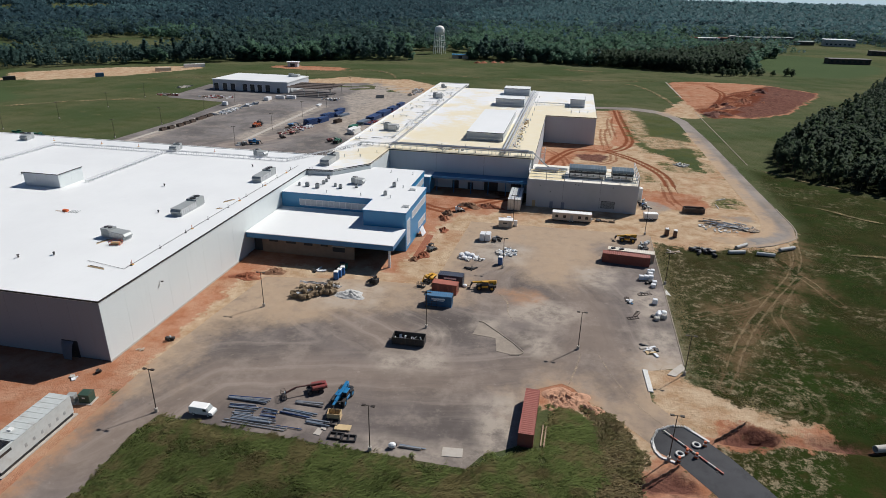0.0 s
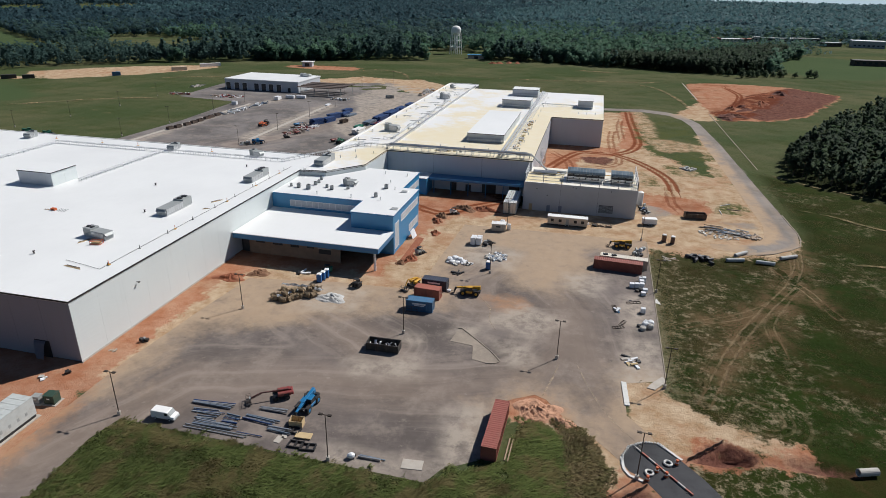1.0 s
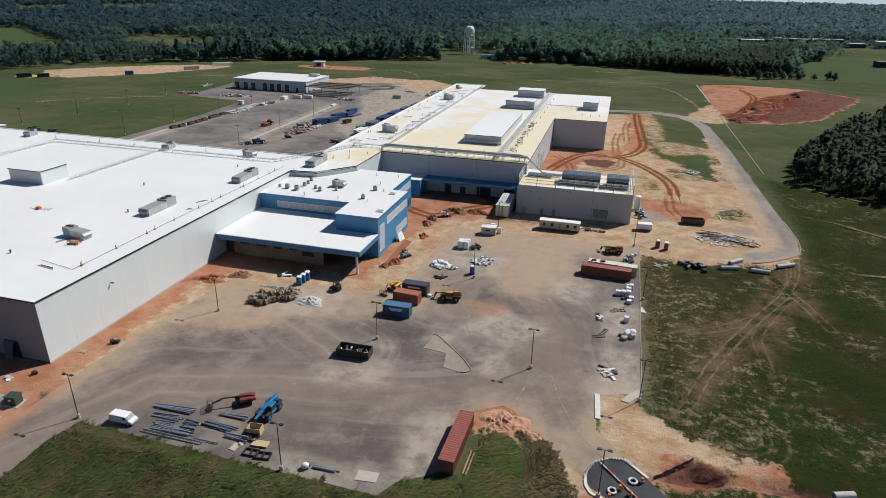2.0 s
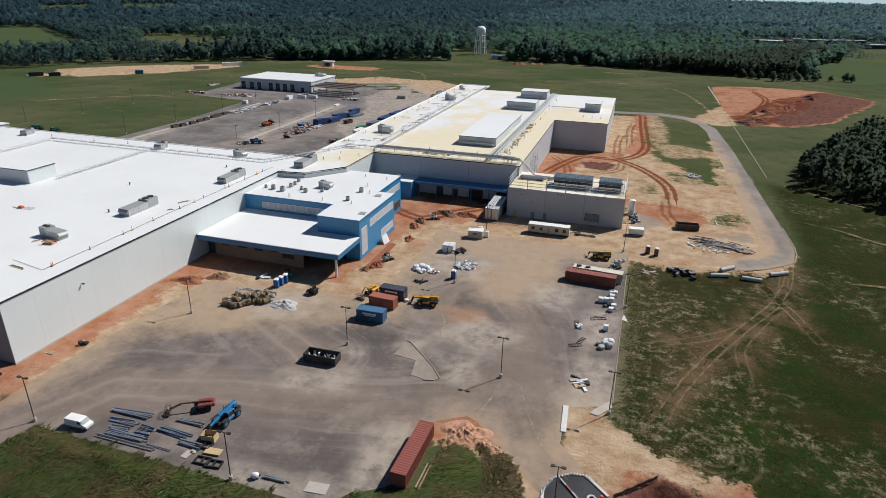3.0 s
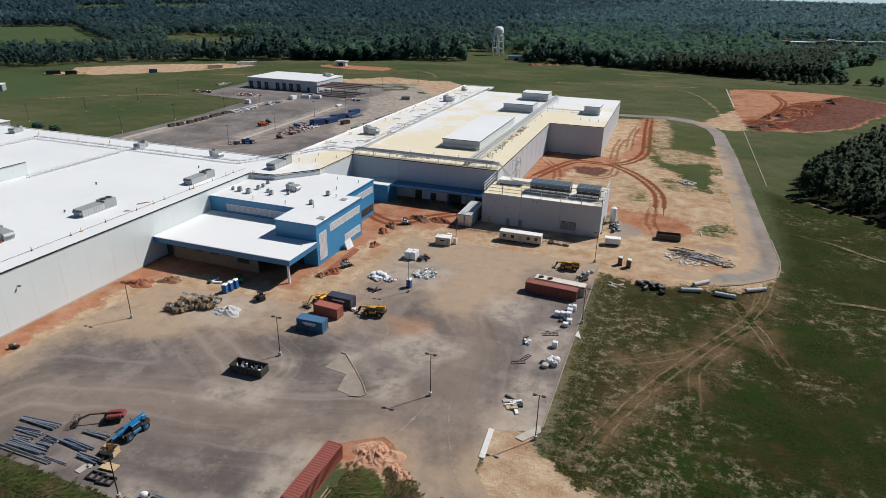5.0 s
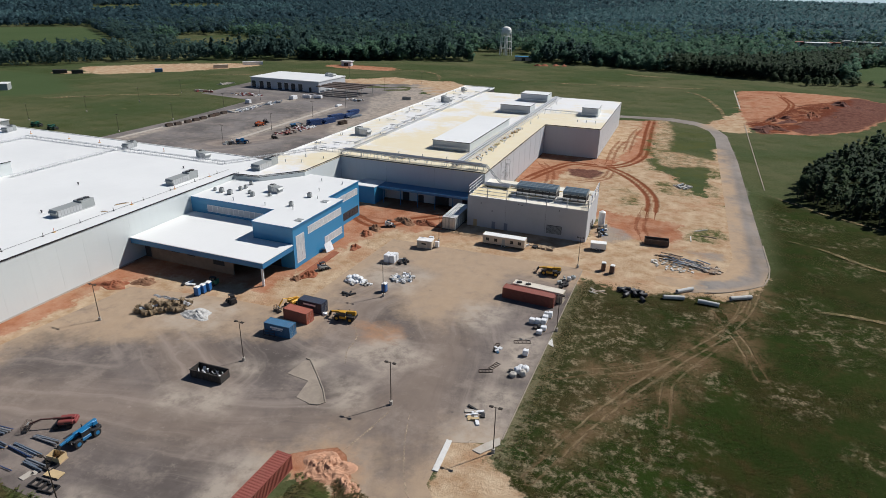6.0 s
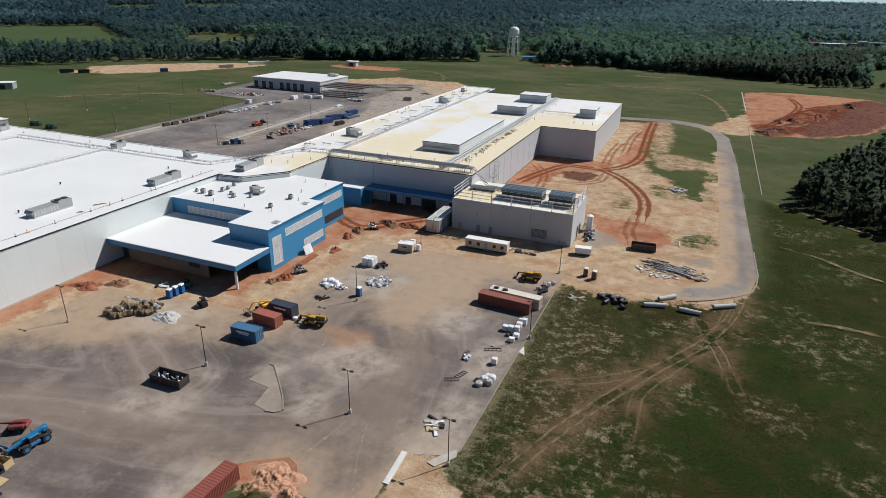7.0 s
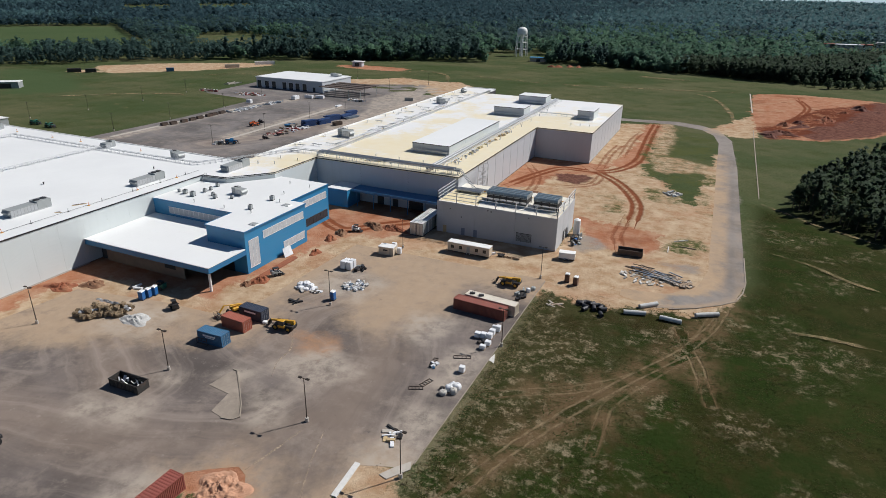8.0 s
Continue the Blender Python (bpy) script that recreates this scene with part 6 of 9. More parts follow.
scraps("material_pile", "pile of white pipes and wrapped fittings", -21.6, 148.6, 3.4, 1.5, 40, ["white_film", "white_film", "pipe_grey", "black_plastic", "white_film"], 21, (0.4, 1.6), 0.45)
for k, (x, y, w, h) in enumerate(((-24.2, 149.4, 1.6, 1.1), (-22.9, 149.9, 1.7, 1.35), (-21.5, 149.6, 1.5, 1.2), (-23.4, 148.3, 1.4, 0.8), (-22.0, 148.2, 1.3, 0.7))):
    bulk_bag(x, y, w, h, k * 53, 40 + k, M["white_film"], "bulging white sheeted bundle on the lot")
scraps("material_pile", "pale heap of bagged goods and offcuts", -12.6, 155.2, 2.9, 2.7, 110, ["white_film", "white_film", "pipe_grey", "white_film", "pale_steel", "crushed_stone"], 22, (0.3, 0.9), 0.55)
scraps("material_pile", "dark goods beside the wrapped pallets", -16.5, 164.0, 1.2, 1.4, 12, ["dark", "black_plastic", "unit_grey"], 23, (0.5, 1.4), 0.9)
scraps("material_pile", "loose dark goods near the yellow machine", 24.8, 168.0, 1.1, 3.2, 12, ["dark", "unit_grey", "white_film"], 24, (0.5, 1.5), 0.9)
scraps("material_pile", "flat tan and white goods on the lot", 21.0, 111.5, 1.6, 2.6, 9, ["ply", "concrete", "dark", "white_film"], 25, (0.8, 2.2), 0.35)
scraps("material_pile", "small blue and white goods", 18.6, 132.6, 0.9, 0.8, 6, ["white_film", "blue_box", "dark"], 26, (0.4, 1.2), 0.5)
rng = random.Random(27)
tb = thing("timber_stack", "flattened stack of grey and brown timbers and steel on bare soil", "timber", 53.6, 193.8, 0, -16)
for k in range(84):
    u, v = rng.gauss(-0.8, 2.9), rng.gauss(0, 1.25)
    L, a = rng.uniform(1.6, 5.6), rng.gauss(0, 0.16)
    z = rng.uniform(0.02, 0.5)
    bm = bmesh.new()
    beam(bm, (u - L / 2 * math.cos(a), v - L / 2 * math.sin(a), z), (u + L / 2 * math.cos(a), v + L / 2 * math.sin(a), z + rng.uniform(-0.02, 0.08)), rng.uniform(0.12, 0.4), rng.uniform(0.1, 0.2))
    part("timber" if k % 5 else "steel_section", bm, M[rng.choice(("timber", "dark", "pipe_grey", "bin_brown", "unit_grey", "timber"))] if k % 5 else M["pale_steel"], tb)
scraps("material_pile", "brown splintered offcuts beside the timber stack", 58.6, 192.0, 2.6, 3.0, 70, ["timber", "bin_brown", "timber", "concrete"], 33, (0.4, 1.6), 0.35)
scraps("material_pile", "pale rubble round the timber stack", 50.0, 191.0, 6.5, 4.0, 60, ["concrete", "white_stone", "pipe_grey"], 34, (0.3, 0.9), 0.25)
scraps("material_pile", "loose poles on the grass", 33.2, 167.0, 1.3, 1.5, 6, ["concrete", "timber"], 28, (1.5, 3.0), 0.15)
scraps("material_pile", "equipment beside the plant room", 28.5, 208.5, 1.6, 4.5, 14, ["unit_grey", "dark", "toilet_blue", "white_film"], 29, (0.6, 1.6), 1.2)
scraps("material_pile", "dark and pale goods on the lawn strip", 50.0, 268.5, 3.4, 2.0, 22, ["dark", "unit_grey", "pipe_grey"], 30, (1.5, 3.5), 0.6)
scraps("material_pile", "dark skid of pipes", -21.2, 141.9, 1.5, 0.6, 5, ["dark", "unit_grey"], 31, (2.0, 3.0), 0.4)
scraps("material_pile", "small goods by the porch wall", 13.5, 188.0, 4.5, 0.6, 9, ["dark", "white_film", "timber"], 32, (0.6, 2.0), 0.6)
for k, (x, y, tn) in enumerate(((18.6, 124.8, 25), (19.6, 127.0, 70), (22.3, 137.6, 22), (18.0, 133.8, 95))):
    f = thing("steel_rack", "brown welded steel rack lying on the lot", "rack", x, y, 0, tn, "racks on the lot")
    L = 2.6 if k != 2 else 3.4
    for d in ((-L / 2, L / 2, -0.5, -0.42), (-L / 2, L / 2, 0.42, 0.5)):
        part("rail", boxes((*d, 0, 0.14)), M["bin_brown"], f)
    for j in range(5):
        a = -L / 2 + j * (L - 0.1) / 4
        part("rung", boxes((a, a + 0.08, -0.42, 0.42, 0.02, 0.12)), M["bin_brown"], f)

# concrete pipes and culvert rings
def pipe_thing(name, label, p, q, r, mat_, z=None, group="concrete pipes"):
    t = thing(name, label, "pipe", p[0], p[1], 0, math.degrees(math.atan2(q[1] - p[1], q[0] - p[0])), group)
    L = math.hypot(q[0] - p[0], q[1] - p[1])
    zz = r if z is None else z
    bm = bmesh.new()
    n = 18
    rings = []
    for xx, rr in ((0, r), (L, r), (L, r * 0.78), (0, r * 0.78)):
        rings.append([bm.verts.new((xx, rr * math.cos(6.2832 * k / n), zz + rr * math.sin(6.2832 * k / n))) for k in range(n)])
    for a in range(4):
        for k in range(n):
            bm.faces.new((rings[a][k], rings[a][(k + 1) % n], rings[(a + 1) % 4][(k + 1) % n], rings[(a + 1) % 4][k]))
    part("pipe", bm, mat_, t)


M["pipe_pale"] = plain("pipe_pale", (0.52, 0.52, 0.50), 0.85, 0, 0.8, 0.2, (0.25, 0.22, 0.18), 0.4)
for p, q in (((47.9, 169.6), (52.5, 171.0)), ((50.8, 173.8), (54.3, 177.0)), ((55.5, 170.6), (60.1, 170.3)), ((62.6, 175.0), (67.3, 177.8))):
    pipe_thing("concrete_pipe", "large pale concrete pipe lying on the grass", p, q, 0.5, M["pipe_pale"])
rng = random.Random(3)
for k in range(13):
    x, y = rng.uniform(37.4, 44.0), rng.uniform(166.5, 170.8)
    a = rng.uniform(-1.5, 1.5)
    pipe_thing("culvert_ring", "black plastic culvert piece in a loose pile", (x, y), (x + 1.5 * math.cos(a), y + 1.5 * math.sin(a)), 0.46, M["black_plastic"], None, "culvert pieces")
tn_ = thing("storage_tank", "tall white cylindrical tank beside the plant room", "tank", 27.4, 213.5)
bm = bmesh.new()
bar(bm, (0, 0, 0.3), (0, 0, 4.6), 1.0, 20)
bar(bm, (0, 0, 4.6), (0, 0, 5.0), 1.0, 20, 0.3)
part("shell", bm, M["white_paint"], tn_)
part("skirt", boxes((-0.8, 0.8, -0.8, 0.8, -0.05, 0.3)), M["concrete"], tn_)

# site cabin, office trailer, cargo trailer
sh = thing("site_shed", "small tan site shed with a dark sign board", "shed", -15.3, 175.9, 0, 6)
part("wall", boxes((-2.1, 2.1, -1.25, 1.25, 0.15, 2.3)), M["tan_box"], sh)
part("roof", boxes((-2.2, 2.2, -1.35, 1.35, 2.3, 2.42)), M["white_paint"], sh)
part("sign", boxes((-0.8, 0.5, -1.29, -1.25, 1.3, 1.7)), M["dark"], sh)
part("door", boxes((0.9, 1.7, -1.28, -1.25, 0.2, 2.1)), M["concrete"], sh)
part("skid", boxes((-2.0, 2.0, -1.1, -0.9, -0.03, 0.15), (-2.0, 2.0, 0.9, 1.1, -0.03, 0.15)), M["timber"], sh)
crates_pile("wrapped_pallets", "two white upright packs behind the shed", "pallets", [(-14.6, 178.5, 1.4, 1.0, 2.4), (-12.4, 177.2, 1.2, 1.0, 1.8)], M["white_film"], 6)


def box_trailer(x, y, turn, L, W, H, label, paint, windows):
    t = thing("office_trailer" if windows else "cargo_trailer", label, "trailer", x, y, 0, turn)
    part("wall", boxes((-L / 2, L / 2, -W / 2, W / 2, 0.55, H)), paint, t)
    part("roof", boxes((-L / 2 - 0.06, L / 2 + 0.06, -W / 2 - 0.06, W / 2 + 0.06, H, H + 0.1)), M["white_paint"], t)
    part("underframe", boxes((-L / 2 + 0.1, L / 2 - 0.1, -W / 2 + 0.2, W / 2 - 0.2, 0.25, 0.55)), M["dark"], t)
    for s in (-1, 1):
        for px in (-0.45, 0.45):
            wheel(t, px, s * (W / 2 - 0.1), 0.36, 0.22)
    for px in windows:
        part("window", boxes((px - 0.45, px + 0.45, -W / 2 - 0.03, -W / 2, 1.35, 2.25)), M["glass_dark"], t)
    if windows:
        part("door", boxes((-0.45, 0.45, -W / 2 - 0.03, -W / 2, 0.6, 2.4)), M["unit_grey"], t)
    return t


box_trailer(4.5, 185.9, 0.5, 12.0, 2.5, 2.9, "long off-white office trailer beside the plant room", M["tan_box"], (-4.6, -2.2, 2.4, 4.6))
box_trailer(29.3, 193.9, 8, 4.2, 2.1, 2.1, "white cargo trailer on the bare soil", M["white_paint"], ())
for k, x in enumerate((-15.35, -13.2)):
    t = thing("air_handler", "long pale metal air handling unit standing on the ground", "air handler", x, 198.0, 0, 0, "ground air handlers")
    part("casing", boxes((-0.95, 0.95, -6.8, 6.8, 0.25, 3.9)), M["unit_grey"], t)
    part("base_frame", boxes((-0.95, 0.95, -6.8, 6.8, -0.03, 0.25)), M["dark"], t)
    bm = bmesh.new()
    for j in range(8):
        box(bm, -1.0, 1.0, -6.75 + j * 1.9, -6.6 + j * 1.9, 0.2, 3.97)
    part("frame", bm, M["white_paint"], t)
    part("top_cover", boxes((-1.0, -0.1, -6.8, 6.8, 3.9, 3.99), (0.1, 1.0, -6.8, 6.8, 3.9, 3.99)), M["white_paint"], t)
    part("end_panel", boxes((-0.8, -0.1, -6.86, -6.8, 0.5, 3.6), (0.1, 0.8, -6.86, -6.8, 0.5, 3.6)), M["galv"], t)

# standby generator and transformers by the warehouse corner
g = thing("standby_generator", "long white standby generator enclosure on a concrete pad", "generator", -77.0, 61.3, 0, 1)
part("pad", boxes((-2.1, 2.2, -7.6, 7.6, -0.05, 0.15)), M["concrete"], g)
part("fuel_tank", boxes((-1.75, 1.75, -7.1, 7.1, 0.15, 0.7)), M["dark"], g)
part("enclosure", boxes((-1.85, 1.85, -7.2, 7.2, 0.7, 3.9)), M["gen_white"], g)
for j in range(9):
    part("roof_panel", boxes((-1.9, 1.9, -3.9 + j * 1.24, -2.72 + j * 1.24, 3.9, 3.97)), M["gen_white"], g)
part("exhaust_grille", boxes((-1.6, 1.6, -7.0, -4.1, 3.9, 3.95)), M["unit_grey"], g)
bm = bmesh.new()
for j in range(14):
    box(bm, -1.6, 1.6, -6.95 + j * 0.2, -6.85 + j * 0.2, 3.95, 4.02)
part("grille_bars", bm, M["dark"], g)
part("hatch", boxes((-0.9, -0.2, -2.3, -1.6, 3.97, 4.15)), M["white_paint"], g)
for j in range(6):
    part("louvre", boxes((1.85, 1.88, -2.5 + j * 1.55, -2.1 + j * 1.55, 1.5, 2.1)), M["unit_grey"], g)
part("marking", boxes((1.85, 1.862, -6.6, -4.6, 2.9, 3.35)), M["dark"], g, "dark lettering as a plain bar")
part("marking", boxes((-0.6, 1.4, -7.212, -7.2, 2.9, 3.35)), M["dark"], g, "dark lettering as a plain bar")
for nm, x, y, w, d, h, mt, lb in (("transformer", -76.0, 72.4, 1.9, 1.7, 1.7, "green_box", "dark green pad-mounted transformer"), ("switch_cabinet", -78.2, 71.6, 1.3, 1.1, 1.5, "unit_grey", "grey electrical switch cabinet")):
    t = thing(nm, lb, "electrical cabinet", x, y, 0, 8)
    part("pad", boxes((-w / 2 - 0.3, w / 2 + 0.3, -d / 2 - 0.3, d / 2 + 0.3, -0.05, 0.1)), M["concrete"], t)
    part("cabinet", boxes((-w / 2, w / 2, -d / 2, d / 2, 0.1, h)), M[mt], t, "", 0.04)
    part("lid", boxes((-w / 2 - 0.05, w / 2 + 0.05, -d / 2 - 0.05, d / 2 + 0.05, h, h + 0.08)), M[mt], t)
    part("label_plate", boxes((-0.3, 0.2, -d / 2 - 0.012, -d / 2, h * 0.6, h * 0.75)), M["white_paint"], t)
scraps("material_pile", "crumpled sheet and dark bag near the warehouse corner", -83.4, 77.6, 0.8, 0.6, 6, ["white_film", "pipe_grey"], 41, (0.5, 1.2), 0.4)
scraps("material_pile", "dark bag on red soil", -80.2, 80.0, 0.5, 0.4, 4, ["dark", "black_plastic"], 42, (0.6, 1.0), 0.7)
scraps("material_pile", "small plate compactor and hose", -74.3, 93.3, 0.6, 0.5, 5, ["unit_grey", "dark"], 43, (0.5, 1.0), 0.8)
scraps("material_pile", "pale offcuts on red soil", -77.8, 88.6, 0.7, 0.4, 4, ["concrete", "timber"], 44, (0.4, 1.0), 0.15)
scraps("material_pile", "trolley of wrapped rolls near the canopy", -58.6, 131.8, 1.6, 0.5, 5, ["white_film", "dark"], 45, (1.5, 2.4), 0.6)

# kerbs, slabs and the lot island
def slab(name, pts, z1, material, label, category="kerb"):
    bm = bmesh.new()
    prism(bm, pts, -0.1, z1)
    me = mesh_of(name, bm)
    me.materials.append(material)
    return tagged(new(name, me), label, category, "", "structure")


ISLAND = [(-15.3, 109.8), (-14.5, 115.3), (-13.6, 115.3), (-9.6, 111.4), (-6.2, 107.9), (-4.0, 105.0), (-4.8, 103.9), (-6.6, 103.5), (-9.4, 104.1), (-10.2, 109.2)]
M["kerb_dull"] = plain("dusty_kerb", (0.29, 0.245, 0.195), 0.9, 0, 0.6, 0.3, (0.22, 0.15, 0.1), 0.5, 0.02)
M["island_dirt"] = asphalt_material("island_dirt", (0.35, 0.295, 0.24), 0.8, True)
slab("lot_island", [(x * 0.96 - 0.36, y * 0.96 + 4.32) for x, y in ISLAND], 0.06, M["island_dirt"], "dusty gravel island in the asphalt lot", "traffic island")
kerb = tagged(new("island_kerb"), "weathered concrete kerb round the lot island", "kerb", "", "structure")
for k in range(1, 7):
    p, q = ISLAND[k], ISLAND[k + 1]
    bm = bmesh.new()
    beam(bm, (*p, 0.04), (*q, 0.04), 0.2, 0.26)
    part("kerb_stone", bm, M["kerb_dull"], kerb)
slab("drain_slab", [(18.7, 104.1), (19.6, 104.1), (20.0, 97.0), (19.1, 97.0)], 0.16, M["white_stone"], "pale concrete drain slab at the lot edge")
slab("flume", [(23.2, 103.4), (24.6, 103.0), (26.9, 106.2), (26.3, 107.8), (24.4, 105.4)], 0.12, M["concrete"], "concrete drain flume at the lot corner")
slab("lot_apron", [(27.2, 139.0), (28.6, 138.2), (27.6, 141.5)], 0.06, M["white_stone"], "small white concrete apron")
k2 = tagged(new("lot_kerb"), "low concrete kerb along the lot", "kerb", "", "structure")
for j in range(22):
    bm = bmesh.new()
    y0 = 107.5 + j * 3.2
    beam(bm, (26.85 + 0.012 * (y0 - 107), y0, 0.0), (26.85 + 0.012 * (y0 - 104), y0 + 3.15, 0.0), 0.18, 0.22)
    part("kerb_stone", bm, M["kerb_dull"], k2)

n = Nodes("soil_seam")
n.put(n.b.inputs["Alpha"], n.math('MULTIPLY', n.step(n.noise(0.8, 7, 0.75), 0.40, 0.62), 0.8))
M["soil_seam"] = n.done(n.mix(n.noise(0.5, 5), (0.34, 0.25, 0.17), (0.50, 0.41, 0.31)), 1.0, 0.0, 0.02)
for k, (pts, wd) in enumerate((([(7.2, 107.5), (6.3, 102), (4.9, 95.8)], 0.4), ([(10.5, 108), (13.2, 100), (16.8, 92.5), (21.5, 86.5)], 0.3), ([(-13.2, 131.5), (-9.5, 126), (-8.8, 121), (-6.5, 116)], 0.35))):
    ln = smooth_line(pts, 10)
    d_ = np.gradient(ln, axis=0)
    nm = np.stack([-d_[:, 1], d_[:, 0]], -1) / (np.linalg.norm(d_, axis=1)[:, None] + 1e-9)
    wv = wd / 2 * (0.5 + 0.8 * np.random.RandomState(k).rand(len(ln)))[:, None] * np.clip(np.minimum(np.arange(len(ln)), np.arange(len(ln))[::-1]) / 3, 0.05, 1)[:, None]
    vv = [(q[0], q[1], 0.012 + 0.004 * k) for a, b in zip(ln + nm * wv, ln - nm * wv) for q in (a, b)]
    tagged(new("soil_seam", raw_mesh("soil_seam", vv, [(2 * j, 2 * j + 1, 2 * j + 3, 2 * j + 2) for j in range(len(ln) - 1)], M["soil_seam"])), "thin line of spilled pale soil on the asphalt", "soil", "", "structure")
lr = thing("steel_rack", "brown welded steel rack standing before the blue container", "rack", -26.1, 119.5, 0, 4, "racks on the lot")
for z in (0.1, 0.75, 1.4):
    part("rail", boxes((-1.3, 1.3, -0.04, 0.04, z, z + 0.08)), M["bin_brown"], lr)
for a in (-1.3, 0.0, 1.22):
    part("upright", boxes((a, a + 0.08, -0.035, 0.035, 0.0, 1.48)), M["bin_brown"], lr)
for s in (-1.3, 1.22):
    part("foot", boxes((s, s + 0.08, -0.5, 0.5, 0.0, 0.08)), M["bin_brown"], lr)
bulk_bag(-20.4, 131.6, 1.0, 0.6, 20, 71, M["white_film"], "slumped white bag beside the dark container")
for x, y in ((15.8, 159.2), (18.0, 159.0)):
    tp = thing("roof_bundle", "black bundle lying on the tan container", "bundle", x, y, 2.59, 20, "bundles on the container")
    part("wrap", boxes((-0.6, 0.6, -0.35, 0.35, 0.0, 0.35)), M["black_plastic"], tp, "", 0.1)
    part("strap", boxes((-0.05, 0.05, -0.37, 0.37, -0.01, 0.37)), M["dark"], tp)

kr = tagged(new("ring_kerb"), "broken pale kerb along the bend of the ring road", "kerb", "", "structure")
KR = [(57.0, 176.4), (62.4, 179.4), (67.6, 183.6), (70.8, 187.0), (72.4, 192.6), (73.1, 199), (72.9, 208), (72.8, 216)]
for (xa, ya), (xb, yb) in zip(KR[:-1], KR[1:]):
    bm = bmesh.new()
    beam(bm, (xa, ya, 0.02), (xb, yb, 0.02), 0.3, 0.2)
    part("kerb_stone", bm, M["kerb_dull"], kr)
for x, y, L, tn in ((56.2, 221.8, 4.6, 38), (53.4, 213.2, 4.2, 92), (58.3, 217.0, 4.4, -4)):
    b = thing("timber_beam", "pale timber pole lying round the small grass patch", "beam", x, y, 0, tn, "timber beams")
    part("beam", boxes((-L / 2, L / 2, -0.12, 0.12, -0.02, 0.22)), M["white_stone"] if tn > 0 else M["timber"], b)

# stones, tyres and markers round the end of the access road
ST = [(18.2, 81.9), (18.45, 83.9), (19.4, 86.15), (21.7, 87.8), (24.0, 88.15), (25.4, 86.9)]
rng = random.Random(8)
edge = thing("stone_edging", "row of painted white stones round the road end", "stones", 18.2, 82.0)
for k in range(len(ST) - 1):
    (xa, ya), (xb, yb) = ST[k], ST[k + 1]
    n = max(2, int(math.hypot(xb - xa, yb - ya) / 0.42))
    for j in range(n):
        f = j / n
        bm = bmesh.new()
        bmesh.ops.create_icosphere(bm, subdivisions=1, radius=rng.uniform(0.17, 0.25))
        for v in bm.verts:
            v.co *= rng.uniform(0.8, 1.15)
            v.co += Vector((xa + (xb - xa) * f - 18.2, ya + (yb - ya) * f - 82.0, 0.12))
        part("stone", bm, M["white_stone"], edge)


def tyre(x, y, z, tilt, turn):
    t = thing("painted_tyre", "large tyre painted white lying on the road", "tyre", x, y, z, turn, "tyres on the road")
    bm = bmesh.new()
    n, m, R, r = 24, 10, 0.55, 0.17
    g_ = [[bm.verts.new(((R + r * math.cos(6.2832 * b / m)) * math.cos(6.2832 * a / n), (R + r * math.cos(6.2832 * b / m)) * math.sin(6.2832 * a / n), 0.2 + 0.9 * r * math.sin(6.2832 * b / m))) for b in range(m)] for a in range(n)]
    for a in range(n):
        for b in range(m):
            bm.faces.new((g_[a][b], g_[(a + 1) % n][b], g_[(a + 1) % n][(b + 1) % m], g_[a][(b + 1) % m]))
    part("tyre", bm, M["white_stone"], t)


tyre(25.1, 83.7, 0, 0, 0)
tyre(22.2, 80.9, 0, 0, 30)
for x, y in ((24.6, 80.8), (23.3, 81.5), (26.4, 83.9), (21.8, 79.3)):
    t = thing("traffic_barrel", "orange and white traffic barrel", "traffic barrel", x, y, 0, 0, "traffic barrels")
    bm = bmesh.new()
    bar(bm, (0, 0, 0.05), (0, 0, 0.95), 0.28, 12, 0.22)
    part("barrel", bm, M["orange"], t)
    bm = bmesh.new()
    bar(bm, (0, 0, 0.4), (0, 0, 0.58), 0.275, 12, 0.265)
    part("band", bm, M["white_paint"], t)
    bm = bmesh.new()
    bar(bm, (0, 0, 0), (0, 0, 0.07), 0.42, 12)
    part("foot", bm, M["rubber"], t)


def silt_fence(x0, y0, x1, y1):
    t = thing("silt_fence", "low dark brown silt fence on stakes", "silt fence", x0, y0, 0, math.degrees(math.atan2(y1 - y0, x1 - x0)), "silt fences")
    L = math.hypot(x1 - x0, y1 - y0)
    n = int(L / 1.8)
    for k in range(n + 1):
        part("stake", boxes((k * L / n - 0.03, k * L / n + 0.03, -0.03, 0.03, -0.1, 0.85)), M["timber"], t)
    bm = bmesh.new()
    prev = None
    for k in range(n * 4 + 1):
        x = k * L / (n * 4)
        s = 0.08 * math.sin(k * 1.7)
        cur = [bm.verts.new((x, s + 0.035 + d, z)) for d, z in ((0, -0.05), (0, 0.68 - 0.05 * abs(math.sin(k * 0.8))), (0.02, 0.68 - 0.05 * abs(math.sin(k * 0.8))), (0.02, -0.05))]
        if prev:
            for a in range(4):
                bm.faces.new((prev[a], cur[a], cur[(a + 1) % 4], prev[(a + 1) % 4]))
        prev = cur
    part("fabric", bm, M["bin_brown"], t)


